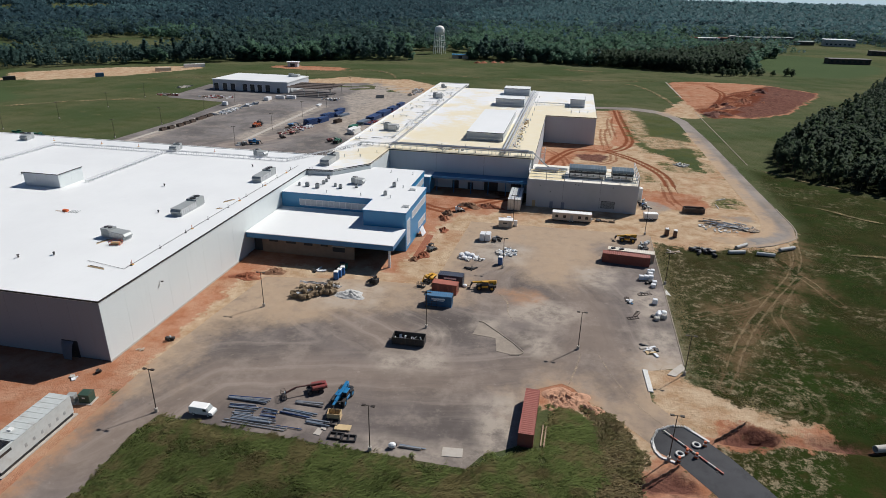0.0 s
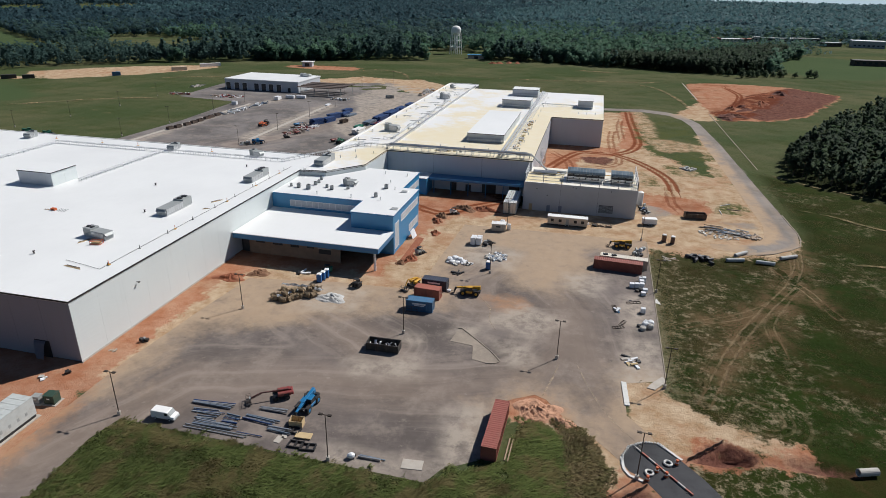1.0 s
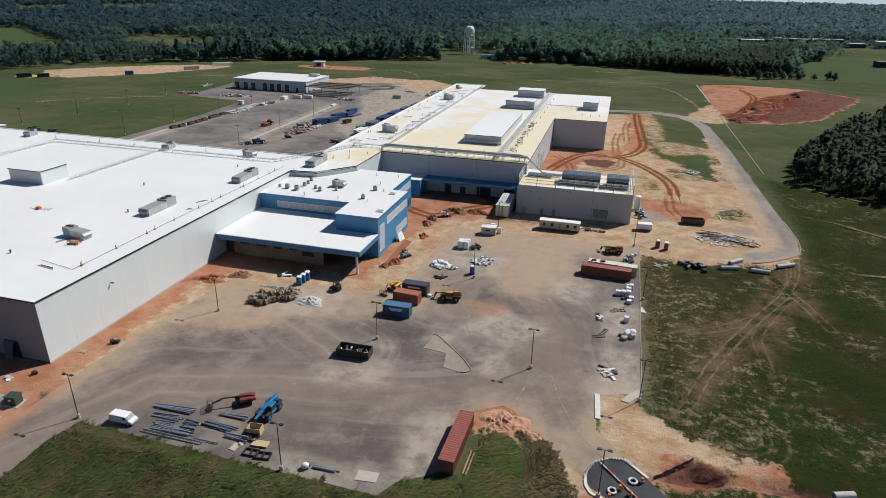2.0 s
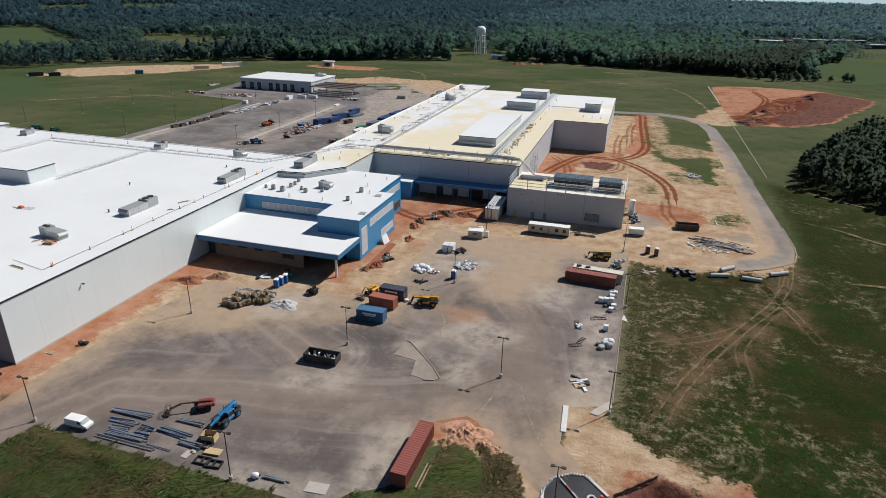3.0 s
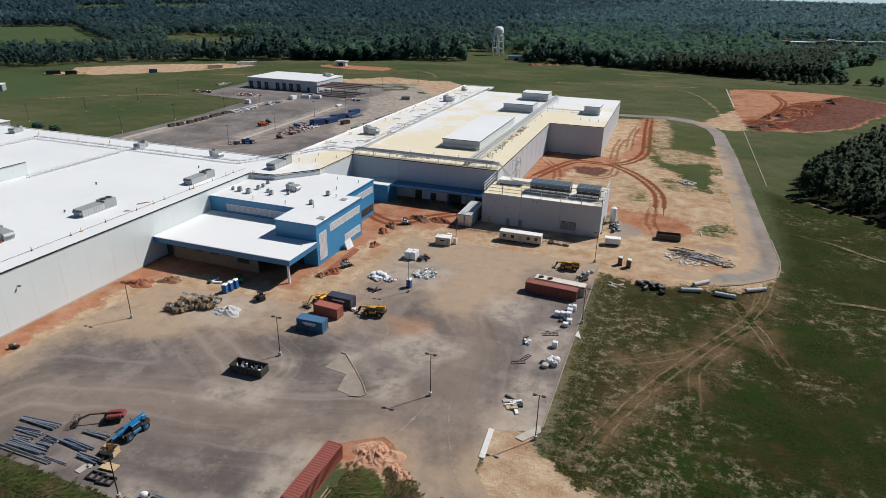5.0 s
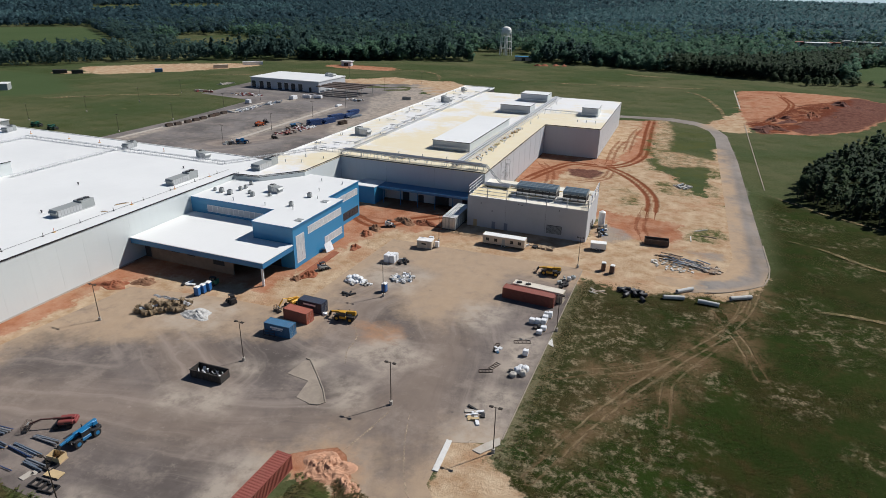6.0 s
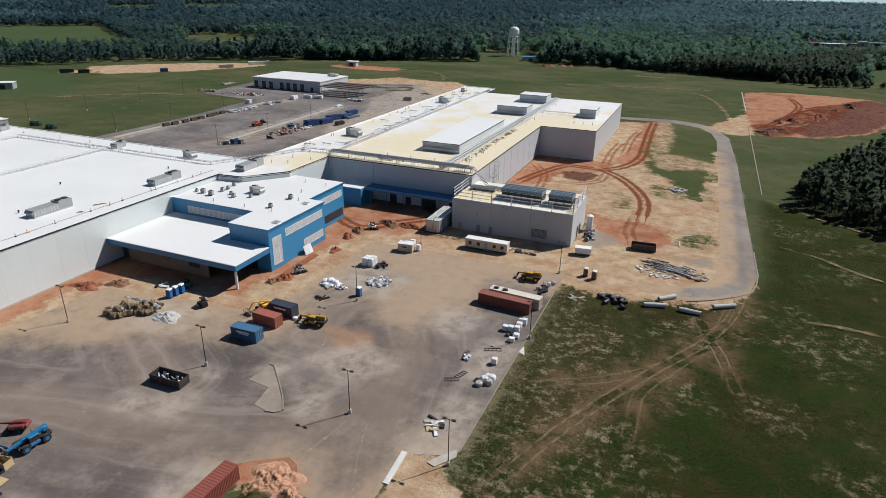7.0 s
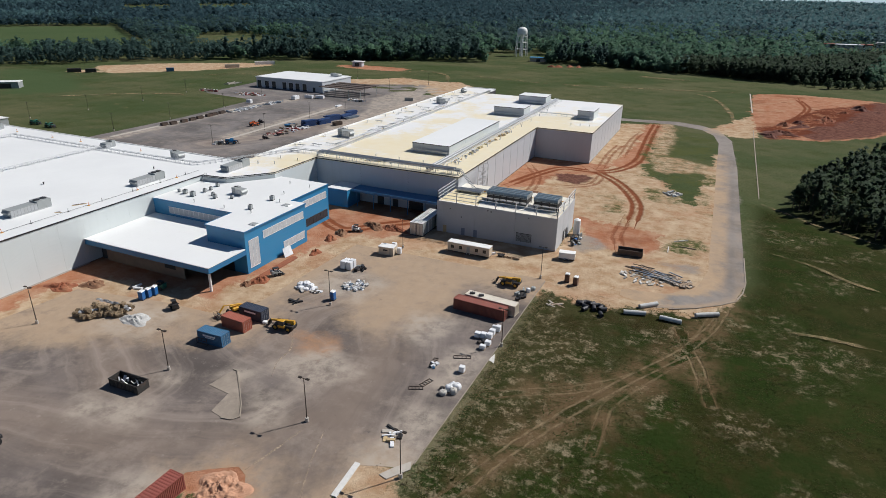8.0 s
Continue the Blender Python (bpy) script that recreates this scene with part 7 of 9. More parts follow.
silt_fence(28.0, 84.9, 34.1, 90.9)
silt_fence(15.6, 72.0, 21.7, 77.8)
bp = thing("barrier_pole", "long faded red and white barrier pole lying across the road end", "barrier", 20.4, 86.3, 0, -47.8)
for k in range(8):
    part("pole_section", boxes((k * 1.42, k * 1.42 + 1.41, -0.11, 0.11, 0.02, 0.24)), M["brick_box"] if k % 2 else M["pipe_grey"], bp)
for a in (0.4, 5.4, 10.6):
    part("foot", boxes((a - 0.1, a + 0.1, -0.5, 0.5, 0.0, 0.12)), M["dark"], bp)
for nm, KB in (("road_kerb", [(18.25, 83.4), (18.5, 80.9), (19.3, 79.6), (21.2, 78.9)]), ("road_kerb", [(23.9, 88.15), (25.4, 86.8), (27.3, 85.0)])):
    kb = tagged(new(nm), "pale concrete kerb along the road end", "kerb", "", "structure")
    for (xa, ya), (xb, yb) in zip(KB[:-1], KB[1:]):
        bm = bmesh.new()
        beam(bm, (xa, ya, 0.05), (xb, yb, 0.05), 0.42, 0.24)
        part("kerb_stone", bm, M["white_stone"], kb)
pipe_thing("concrete_pipe", "pale concrete pipe end in the ditch", (52.6, 88.4), (55.5, 89.4), 0.6, M["pipe_grey"])
for x, y, tn in ((10.5, 86.5, -25), (11.2, 85.9, -22)):
    b = thing("timber_beam", "grey timber beam lying in the grass", "beam", x, y, 0, tn, "timber beams")
    part("beam", boxes((-1.6, 1.6, -0.09, 0.09, 0.0, 0.18)), M["timber"], b)
for x, y in ((0.9, 80.6), (1.4, 80.4)):
    b = thing("timber_beam", "long timber bearer beside the red container", "beam", x, y, 0, 88, "timber beams")
    part("beam", boxes((-2.6, 2.6, -0.1, 0.1, 0.0, 0.2)), M["timber"], b)


heap("soil_mound", 4.3, 91.3, 4.0, 3.6, 0.75, M["soil_pink"], "low clotted mound of pale pink-orange soil", "soil mound", 60, 20, 60, 24, 0.42)
heap("soil_mound", 9.2, 89.4, 3.0, 1.3, 0.35, M["soil_pink"], "thin spread of pale pink-orange soil", "soil mound", 61, -38, 48, 16, 0.3)

rng = random.Random(91)
for k in range(16):
    f = (k + rng.random()) / 16
    heap("soil_mound", 100 + 62 * f + rng.uniform(-9, 9), 428 + 78 * f + rng.uniform(-9, 9), rng.uniform(4, 8), rng.uniform(2.5, 4.5), rng.uniform(1.0, 2.4), M[rng.choice(("soil_red", "soil_dark", "soil_dark", "soil_red"))], "mound of dug red clay", "soil mound", 70 + k, rng.uniform(20, 80), 40, 14, 0.4)

# ---- roof equipment ----
def rooftop_unit(x, y, z, turn, L, W, H, label, fans=2, shed=True):
    """A packaged unit: casing of panels, raised fan section, intake hood, kerb."""
    t = thing("rooftop_unit", label, "rooftop unit", x, y, z, turn, "rooftop units")
    part("kerb", boxes((-W / 2 + 0.1, W / 2 - 0.1, -L / 2 + 0.1, L / 2 - 0.1, -0.01, 0.3)), M["galv"], t)
    part("casing", boxes((-W / 2, W / 2, -L / 2, L * 0.15, 0.3, H * 0.82)), M["unit_grey"], t)
    part("fan_section", boxes((-W / 2, W / 2, L * 0.15 + 0.03, L / 2, 0.3, H)), M["unit_grey"], t)
    n = max(3, int(L / 1.3))
    for k in range(n):
        a = -L / 2 + 0.08 + k * (L * 0.65 - 0.1) / n
        w = (L * 0.65 - 0.1) / n - 0.12
        for s in (-1, 1):
            part("access_panel", boxes((*sorted((s * W / 2, s * (W / 2 + 0.035))), a, a + w, 0.42, H * 0.76)), M["galv"], t)
    for k in range(fans):
        f = L * 0.15 + (k + 0.5) * L * 0.35 / fans
        bm = bmesh.new()
        bar(bm, (0, f, H), (0, f, H + 0.16), min(W, L * 0.35 / fans) * 0.42, 14)
        part("fan", bm, M["dark"], t)
    bm = bmesh.new()
    prism(bm, [(-W / 2 + 0.1, -L / 2 - 0.45), (W / 2 - 0.1, -L / 2 - 0.45), (W / 2 - 0.1, -L / 2), (-W / 2 + 0.1, -L / 2)], H * 0.45, H * 0.75)
    for v in bm.verts:
        if v.co.y < -L / 2 - 0.2 and v.co.z > H * 0.6:
            v.co.z -= H * 0.2
    part("hood", bm, M["unit_grey"], t)


RT = "grey packaged rooftop unit on a kerb"
for x, y, z, tn, L, W, H, fans in ((-93.6, 133.2, EAVE, 0, 10.4, 2.9, 2.3, 2), (-88.4, 165.2, EAVE, 0, 10.0, 2.8, 2.2, 2), (-98.0, 111.8, EAVE, 80, 6.6, 2.4, 2.2, 2), (-195.5, 189.5, EAVE, 10, 4.2, 2.6, 2.2, 1), (-134.2, 189.3, EAVE, 5, 4.2, 2.6, 2.2, 1),
                                   (-102.0, 189.6, EAVE, 80, 4.0, 2.6, 2.2, 1), (-76.3, 188.2, EAVE, 0, 9.6, 3.2, 2.4, 3), (-61.0, 172.2, BT, 85, 3.6, 2.4, 2.0, 2), (-71.0, 244.0, EAVE, 84, 5.6, 3.0, 3.0, 2), (-70.0, 333.2, EAVE, 84, 5.0, 3.0, 3.0, 2), (-74.8, 374.0, EAVE, 60, 3.0, 2.0, 2.0, 1)):
    rooftop_unit(x, y, z, tn, L, W, H, RT, fans)


def pipe_rack(name, p, q, z, h, w, step, label, rails=2, pipes=True):
    """A low rack: paired legs, rails and pipes on top."""
    t = thing(name, label, "pipe rack", p[0], p[1], z, math.degrees(math.atan2(q[1] - p[1], q[0] - p[0])), "roof pipe racks")
    L = math.hypot(q[0] - p[0], q[1] - p[1])
    n = max(1, int(L / step))
    for k in range(n + 1):
        a = k * L / n
        bm = bmesh.new()
        for s in (-1, 1):
            beam(bm, (a, s * w / 2, 0.0), (a, s * w / 2, h), 0.07, 0.07)
            box(bm, a - 0.15, a + 0.15, s * w / 2 - 0.15, s * w / 2 + 0.15, -0.005, 0.05)
        beam(bm, (a, -w / 2, h * 0.72), (a, w / 2, h * 0.72), 0.07, 0.07)
        part("support", bm, M["rack"], t)
    for k in range(rails):
        y = -w / 2 + k * w / max(1, rails - 1)
        bm = bmesh.new()
        beam(bm, (-0.3, y, h), (L + 0.3, y, h), 0.08, 0.1)
        part("rail", bm, M["rack"], t)
    if pipes:
        for y, r in ((-w * 0.22, 0.10), (w * 0.18, 0.07)):
            bm = bmesh.new()
            bar(bm, (-0.3, y, h * 0.72 + 0.04 + r), (L + 0.3, y, h * 0.72 + 0.04 + r), r, 8)
            part("pipe", bm, M["rack"], t)
    return t


RK = "galvanised pipe rack with slim pipes across the roof"
pipe_rack("pipe_rack", (-179.5, 185.0), (-90.5, 185.6), EAVE, 0.95, 1.1, 1.9, RK)
pipe_rack("pipe_rack", (-135.5, 184.0), (-135.5, 147.5), EAVE, 0.8, 1.0, 1.9, RK)
pipe_rack("pipe_rack", (-179.5, 184.0), (-179.0, 150.0), EAVE, 0.8, 1.0, 1.9, RK)
pipe_rack("pipe_rack", (-90.0, 186.0), (-81.0, 201.0), EAVE, 0.9, 1.0, 1.9, RK)
pipe_rack("pipe_rack", (-81.0, 201.5), (-74.5, 215.0), EAVE, 0.9, 0.9, 2.0, RK)
pipe_rack("pipe_rack", (-74.5, 215.2), (-63.0, 216.0), EAVE, 1.2, 1.4, 2.2, RK)
pipe_rack("pipe_rack", (-63.0, 214.0), (-10.5, 214.0), EAVE, 1.5, 2.0, 2.6, "tall galvanised pipe rack along the hall edge")
pipe_rack("pipe_rack", (-19.6, 216.0), (-18.6, 372.0), EAVE, 0.7, 2.2, 3.2, "pipe rack along the length of the hall roof")
pipe_rack("pipe_rack", (-17.0, 330.0), (0.5, 329.6), EAVE, 1.0, 1.2, 2.2, RK)
pipe_rack("pipe_rack", (-66.5, 230.0), (-66.5, 330.0), EAVE, 0.5, 0.9, 7.0, RK)
for x, y in ((-63.5, 246), (-64, 256), (-64.5, 280), (-65, 300), (-66, 345), (-68, 228)):
    t = thing("pipe_stand", "small galvanised pipe stand on the roof", "pipe stand", x, y, EAVE, (x * 7) % 30, "pipe stands")
    bm = bmesh.new()
    for a in (-1.4, 0, 1.4):
        bar(bm, (a, 0, -0.01), (a, 0, 0.8), 0.045, 5)
        bar(bm, (a, 1.0, -0.01), (a, 1.0, 0.8), 0.045, 5)
        bar(bm, (a, 0, 0.8), (a, 1.0, 0.8), 0.045, 5)
    bar(bm, (-1.6, 0.3, 0.86), (1.6, 0.3, 0.86), 0.07, 6)
    bar(bm, (-1.6, 0.7, 0.86), (1.6, 0.7, 0.86), 0.06, 6)
    part("stand", bm, M["rack"], t)
rng = random.Random(47)
for k in range(26):
    x, y = rng.uniform(-77, -65), 214 + k * 6.3 + rng.uniform(-2, 2)
    t = thing("pipe_stand", "small galvanised pipe stand on the roof", "pipe stand", x, y, EAVE, rng.choice((0, 0, 90, 8, -6)), "pipe stands")
    L = rng.uniform(1.4, 4.2)
    for a in (-L / 2, L / 2):
        bm = bmesh.new()
        beam(bm, (a, -0.4, -0.01), (a, -0.4, 0.62), 0.08, 0.08)
        beam(bm, (a, 0.4, -0.01), (a, 0.4, 0.62), 0.08, 0.08)
        beam(bm, (a, -0.5, 0.6), (a, 0.5, 0.6), 0.08, 0.08)
        part("trestle", bm, M["rack"], t)
    for y_, r in ((-0.25, 0.08), (0.1, 0.06), (0.3, 0.05)):
        bm = bmesh.new()
        bar(bm, (-L / 2 - rng.uniform(0.2, 1.2), y_, 0.64 + r), (L / 2 + rng.uniform(0.2, 1.2), y_, 0.64 + r), r, 7)
        part("pipe", bm, M["unit_grey"] if r > 0.05 else M["galv"], t)
for k in range(12):
    x, y = rng.choice((-79.3, -78.6, -65.2)), 206 + k * 15 + rng.uniform(-4, 4)
    t = thing("roof_drain", "short pipe with a yellowed patch of membrane round it", "roof drain", x, y, EAVE, 0, "roof drains")
    part("patch", boxes((-0.9, 0.9, -0.9, 0.9, -0.005, 0.012)), M["roof_yellow"], t, "yellowed membrane patch")
    bm = bmesh.new()
    bar(bm, (0, 0, 0.0), (0, 0, 0.9), 0.1, 8)
    part("pipe", bm, M["unit_grey"], t)
for x0, x1, y0 in ((-37.2, -24.0, 234.0), (-36.0, -22.4, 317.0), (-36.0, -22.2, 354.6), (1.4, 8.2, 325.0)):
    pipe_rack("pipe_rack", (x0, y0), (x1, y0), EAVE, 1.3, 0.7, 2.4, "galvanised pipe header before the roof plant room")
for k, (y, nn) in enumerate(((246, 16), (262, 14), (278, 16), (232, 10))):
    scraps("material_pile", "pale and ochre pipe fittings beside the roof mains", -17.6, y, 0.9, 6.0, nn, ["roof_cream_flat", "rack", "galv", "ply"], 80 + k, (0.4, 1.8), 0.7).location.z = EAVE
scraps("material_pile", "pipe fittings along the hall roof edge", -42.0, 216.4, 7.0, 0.6, 14, ["roof_cream_flat", "rack", "unit_grey"], 86, (0.4, 1.2), 0.8).location.z = EAVE
of = thing("orange_frame", "orange steel trolley beside a rooftop unit", "trolley", -95.5, 108.2, EAVE, 12)
for z in (0.15, 0.75):
    for d in ((-1.2, 1.2, -0.7, -0.62), (-1.2, 1.2, 0.62, 0.7), (-1.2, -1.12, -0.62, 0.62), (1.12, 1.2, -0.62, 0.62)):
        part("rail", boxes((*d, z, z + 0.08)), M["orange"], of)
for sx in (-1.2, 1.12):
    for sy in (-0.7, 0.62):
        part("leg", boxes((sx, sx + 0.08, sy, sy + 0.08, -0.01, 0.83)), M["orange"], of)
part("load", boxes((-0.9, 0.9, -0.5, 0.5, 0.23, 0.6)), M["ply"], of)
for x, y in ((-85.0, 99.5), (-84.9, 121.0), (-84.7, 143.0), (-84.6, 158.0), (-84.5, 172.0), (-120.0, 190.5), (-150.0, 190.6), (-165.0, 190.4), (-185.0, 190.4)):
    t = thing("marker_post", "short orange-footed marker post on the roof edge", "post", x, y, EAVE, 0, "roof marker posts")
    part("foot", boxes((-0.3, 0.3, -0.3, 0.3, -0.005, 0.12)), M["yellow"], t)
    bm = bmesh.new()
    bar(bm, (0, 0, 0.1), (0, 0, 1.0), 0.06, 6)
    part("post", bm, M["orange"], t)
# two large insulated mains along the hall roof, and the drop to the plant room
for x0, r in ((-21.6, 0.42), (-20.4, 0.34)):
    mn = thing("roof_main", "large bright insulated pipe along the hall roof", "pipe", x0, 213.6, EAVE, 0, "insulated roof mains")
    bm = bmesh.new()
    bar(bm, (0, 0, 1.0), (0.9, 158.0, 1.0), r, 12)
    part("pipe", bm, M["galv"], mn)
    for k in range(20):
        bm = bmesh.new()
        beam(bm, (k * 0.045 - 0.3, 2 + k * 8.0, -0.01), (k * 0.045 - 0.3, 2 + k * 8.0, 0.75), 0.12, 0.12)
        beam(bm, (k * 0.045 + 0.3, 2 + k * 8.0, -0.01), (k * 0.045 + 0.3, 2 + k * 8.0, 0.75), 0.12, 0.12)
        beam(bm, (k * 0.045 - 0.5, 2 + k * 8.0, 0.62), (k * 0.045 + 0.5, 2 + k * 8.0, 0.62), 0.12, 0.12)
        part("cradle", bm, M["rack"], mn)
for y0, r in ((213.2, 0.32), (214.6, 0.26)):
    mn = thing("roof_main", "bright insulated pipe along the front of the hall roof", "pipe", -62.0, y0, EAVE, 0, "insulated roof mains")
    bm = bmesh.new()
    bar(bm, (0, 0, 1.95), (50.0, 0, 1.95), r, 12)
    part("pipe", bm, M["galv"], mn)
    for k in range(9):
        bm = bmesh.new()
        beam(bm, (1 + k * 6.0, 0, -0.01), (1 + k * 6.0, 0, 1.66), 0.12, 0.12)
        part("cradle", bm, M["rack"], mn)
dp = thing("pipe_bridge", "inclined galvanised pipes from the hall roof down to the plant room", "pipes", -13.0, 214.0, EAVE)
for k in range(3):
    bm = bmesh.new()
    a = k * 0.75
    bar(bm, (-3.0, a, 1.5), (2.4, a, 1.5), 0.22, 10)
    bar(bm, (2.4, a, 1.5), (8.6, -3.0 + a, -2.9), 0.1, 10)
    bar(bm, (8.6, -3.0 + a, -2.9), (15.0, -3.6 + a, -2.9), 0.2, 10)
    part("pipe", bm, M["unit_grey"], dp)
for x, y, z0, z1 in ((-1.5, 0.6, -0.01, 1.3), (1.8, 0.6, -0.01, 1.3), (8.8, -2.5, -3.55, -3.0), (13.5, -3.0, -3.55, -3.0)):
    bm = bmesh.new()
    for s_ in (-0.8, 0.9):
        beam(bm, (x, y + s_, z0), (x, y + s_, z1), 0.14, 0.14)
    beam(bm, (x, y - 0.9, z1), (x, y + 1.0, z1), 0.14, 0.14)
    part("support", bm, M["unit_grey"], dp)
sc_ = thing("scaffold_stair", "galvanised access stair tower against the hall wall", "stair tower", -8.2, 224.0, 0)
bm = bmesh.new()
for x in (0, 1.6):
    for y in (0, 5.0):
        beam(bm, (x, y, -0.03), (x, y, 13.6), 0.1, 0.1)
for z in (3.0, 6.0, 9.0, 12.0, 13.5):
    for p, q in (((0, 0), (1.6, 0)), ((1.6, 0), (1.6, 5)), ((1.6, 5), (0, 5)), ((0, 5), (0, 0))):
        beam(bm, (*p, z), (*q, z), 0.07, 0.07)
part("tower_frame", bm, M["galv"], sc_)
for z in (0, 3, 6, 9):
    bm = bmesh.new()
    for j in range(10):
        box(bm, 0.1, 1.5, 0.4 + j * 0.42, 0.7 + j * 0.42, z + 0.15 + j * 0.3, z + 0.19 + j * 0.3)
    part("flight", bm, M["galv"], sc_)
# lightning conductor along the warehouse edge, with small posts
lc = thing("edge_conductor", "thin dark cable on short posts along the warehouse roof edge", "cable", -85.0, 97.0, EAVE)
bm = bmesh.new()
for p, q in (((0, 0, 0.12), (0, 34, 0.12)), ((0, 34, 0.12), (0.5, 84, 0.12)), ((0, 0, 0.12), (-10, 2, 0.12))):
    beam(bm, p, q, 0.05, 0.05)
part("cable", bm, M["dark"], lc)
for k in range(9):
    bm = bmesh.new()
    bar(bm, (0.2, 2 + k * 9.6, -0.01), (0.2, 2 + k * 9.6, 0.85), 0.07, 6)
    box(bm, 0.0, 0.4, 1.8 + k * 9.6, 2.2 + k * 9.6, -0.005, 0.06)
    part("post", bm, M["dark"], lc)


def vents(spots, z, mat_, label, h=0.7, r=0.14):
    """Small pipe vents on a roof, each a thing."""
    for x, y in spots:
        t = thing("roof_vent", label, "roof vent", x, y, z, 0, "roof vents")
        bm = bmesh.new()
        bar(bm, (0, 0, -0.01), (0, 0, h), r, 8)
        part("pipe", bm, mat_, t)
        bm = bmesh.new()
        bar(bm, (0, 0, h), (0, 0, h + 0.1), r * 1.7, 8)
        part("cap", bm, mat_, t)
        bm = bmesh.new()
        bar(bm, (0, 0, -0.005), (0, 0, 0.08), r * 2.6, 8)
        part("flashing", bm, M["white_paint"], t)


vents([(-66.8, 160.8), (-56.3, 160.8), (-47.5, 161.0), (-46.5, 171.5), (-54.7, 187.0), (-47.2, 186.5), (-50, 178)], BT, M["galv"], "short metal vent on the office roof", 0.8, 0.12)
vents([(-110, 97), (-104, 100), (-118, 96), (-99.5, 129.2), (-87.2, 170), (-126, 105), (-150, 120), (-160, 150), (-112, 150), (-98, 176)], EAVE, M["dark"], "short dark vent on the warehouse roof", 0.6, 0.16)
vents([(-16, 226 + 14 * k) for k in range(10)] + [(-78, 208 + 16 * k) for k in range(11)] + [(-45 + 9 * k, 222) for k in range(3)] + [(2 + 4 * k, 310) for k in range(3)] + [(-72, 205), (-69, 198), (-74, 196)], EAVE, M["galv"], "short metal vent on the hall roof", 0.9, 0.13)
for x, y, s in ((-77.5, 166.0, 0.7), (-74.8, 165.6, 1.1), (-71.3, 164.9, 1.2), (-71.1, 169.3, 0.9), (-71.0, 171.5, 0.8), (-71.7, 175.0, 0.9), (-66.7, 167.8, 0.8), (-64.5, 166.2, 1.0), (-60.2, 168.2, 0.8), (-49.4, 172.0, 1.1), (-49.7, 163.4, 1.0)):
    t = thing("condenser", "small grey condenser on the office roof", "condenser", x, y, BT, 12, "office roof condensers")
    part("feet", boxes((-s / 2, s / 2, -s / 2, -s / 2 + 0.1, -0.01, 0.15), (-s / 2, s / 2, s / 2 - 0.1, s / 2, -0.01, 0.15)), M["dark"], t)
    part("casing", boxes((-s / 2, s / 2, -s / 2, s / 2, 0.15, 0.15 + s)), M["unit_grey"], t, "", 0.04)
    bm = bmesh.new()
    bar(bm, (0, 0, 0.15 + s), (0, 0, 0.22 + s), s * 0.38, 12)
    part("fan", bm, M["dark"], t)
for x, y in ((-43.2, 170.2), (-41.2, 154.6)):
    t = thing("roof_hatch", "low grey roof hatch at the office roof edge", "hatch", x, y, BT)
    part("kerb", boxes((-1.1, 1.1, -0.9, 0.9, -0.01, 0.2)), M["white_paint"], t)
    part("lid", boxes((-0.9, 0.9, -0.7, 0.7, 0.2, 0.26)), M["unit_grey"], t)
scraps_roof = thing("roof_tools", "orange tool box and folded stands on the warehouse roof", "tools", -121.5, 124.2, EAVE)
part("tool_box", boxes((-1.4, -0.2, -0.4, 0.4, 0.0, 0.55)), M["orange"], scraps_roof)
for k in range(4):
    bm = bmesh.new()
    beam(bm, (0.4 + k * 0.7, -0.6, 0.05), (0.9 + k * 0.7, 0.7, 0.35), 0.09, 0.09)
    part("stand_leg", bm, M["unit_grey"], scraps_roof)
part("board", boxes((-3.6, -2.0, -0.3, 0.1, 0, 0.06)), M["timber"], scraps_roof)
for x, y, tn, L in ((-86.5, 136.0, 40, 1.8), (-87.4, 142.3, 62, 3.6), (-91.0, 96.5, -8, 4.5), (-99.3, 109.0, 70, 3.5)):
    t = thing("roof_timber", "timber and insulation offcuts on the warehouse roof", "offcuts", x, y, EAVE, tn, "roof offcuts")
    for j in range(3):
        part("board", boxes((-L / 2 + 0.2 * j, L / 2 - 0.3 * j, -0.25 + j * 0.2, -0.12 + j * 0.2, -0.005, 0.10 + 0.03 * j)), M[("ply", "timber", "dark")[j]], t)
wl_ = thing("wall_light", "small dark wall light on the warehouse side", "wall light", -80.37, 101.0, 8.9)
part("arm", boxes((-0.01, 0.5, -0.05, 0.05, 0.0, 0.1)), M["dark"], wl_)
part("head", boxes((0.35, 0.75, -0.2, 0.2, -0.05, 0.12)), M["dark"], wl_)
fd = thing("loading_flap", "slate-grey loading flap hanging out of the warehouse end wall", "loading door", -88.6, 83.7, 0)
part("opening", boxes((-1.7, 1.7, -0.02, 0.06, 0.0, 3.6)), M["dark"], fd)
bm = bmesh.new()
rows_ = [[bm.verts.new((-0.3 + 0.5 * f + s * (1.3 - 0.45 * f), -0.1 - 1.3 * f ** 0.6, 3.5 - 3.2 * f)) for s in (-1, 1)] for f in (0, 0.1, 0.25, 0.4, 0.6, 0.8, 1.0)]
for (a, b), (c, d) in zip(rows_[:-1], rows_[1:]):
    bm.faces.new((a, b, d, c))
bmesh.ops.solidify(bm, geom=bm.faces[:], thickness=0.06)
part("flap", bm, M["tarp"], fd)
# stair over the roof edge by the office
st_ = thing("roof_ladder", "short metal ladder between the roof levels", "ladder", -79.0, 176.8, BT)
bm = bmesh.new()
for s in (0, 0.9):
    beam(bm, (s, -0.8, 0.0), (s, 0.9, 2.6), 0.08, 0.12)
for j in range(8):
    beam(bm, (0, -0.7 + j * 0.2, 0.2 + j * 0.31), (0.9, -0.7 + j * 0.2, 0.2 + j * 0.31), 0.06, 0.05)
part("ladder", bm, M["galv"], st_)

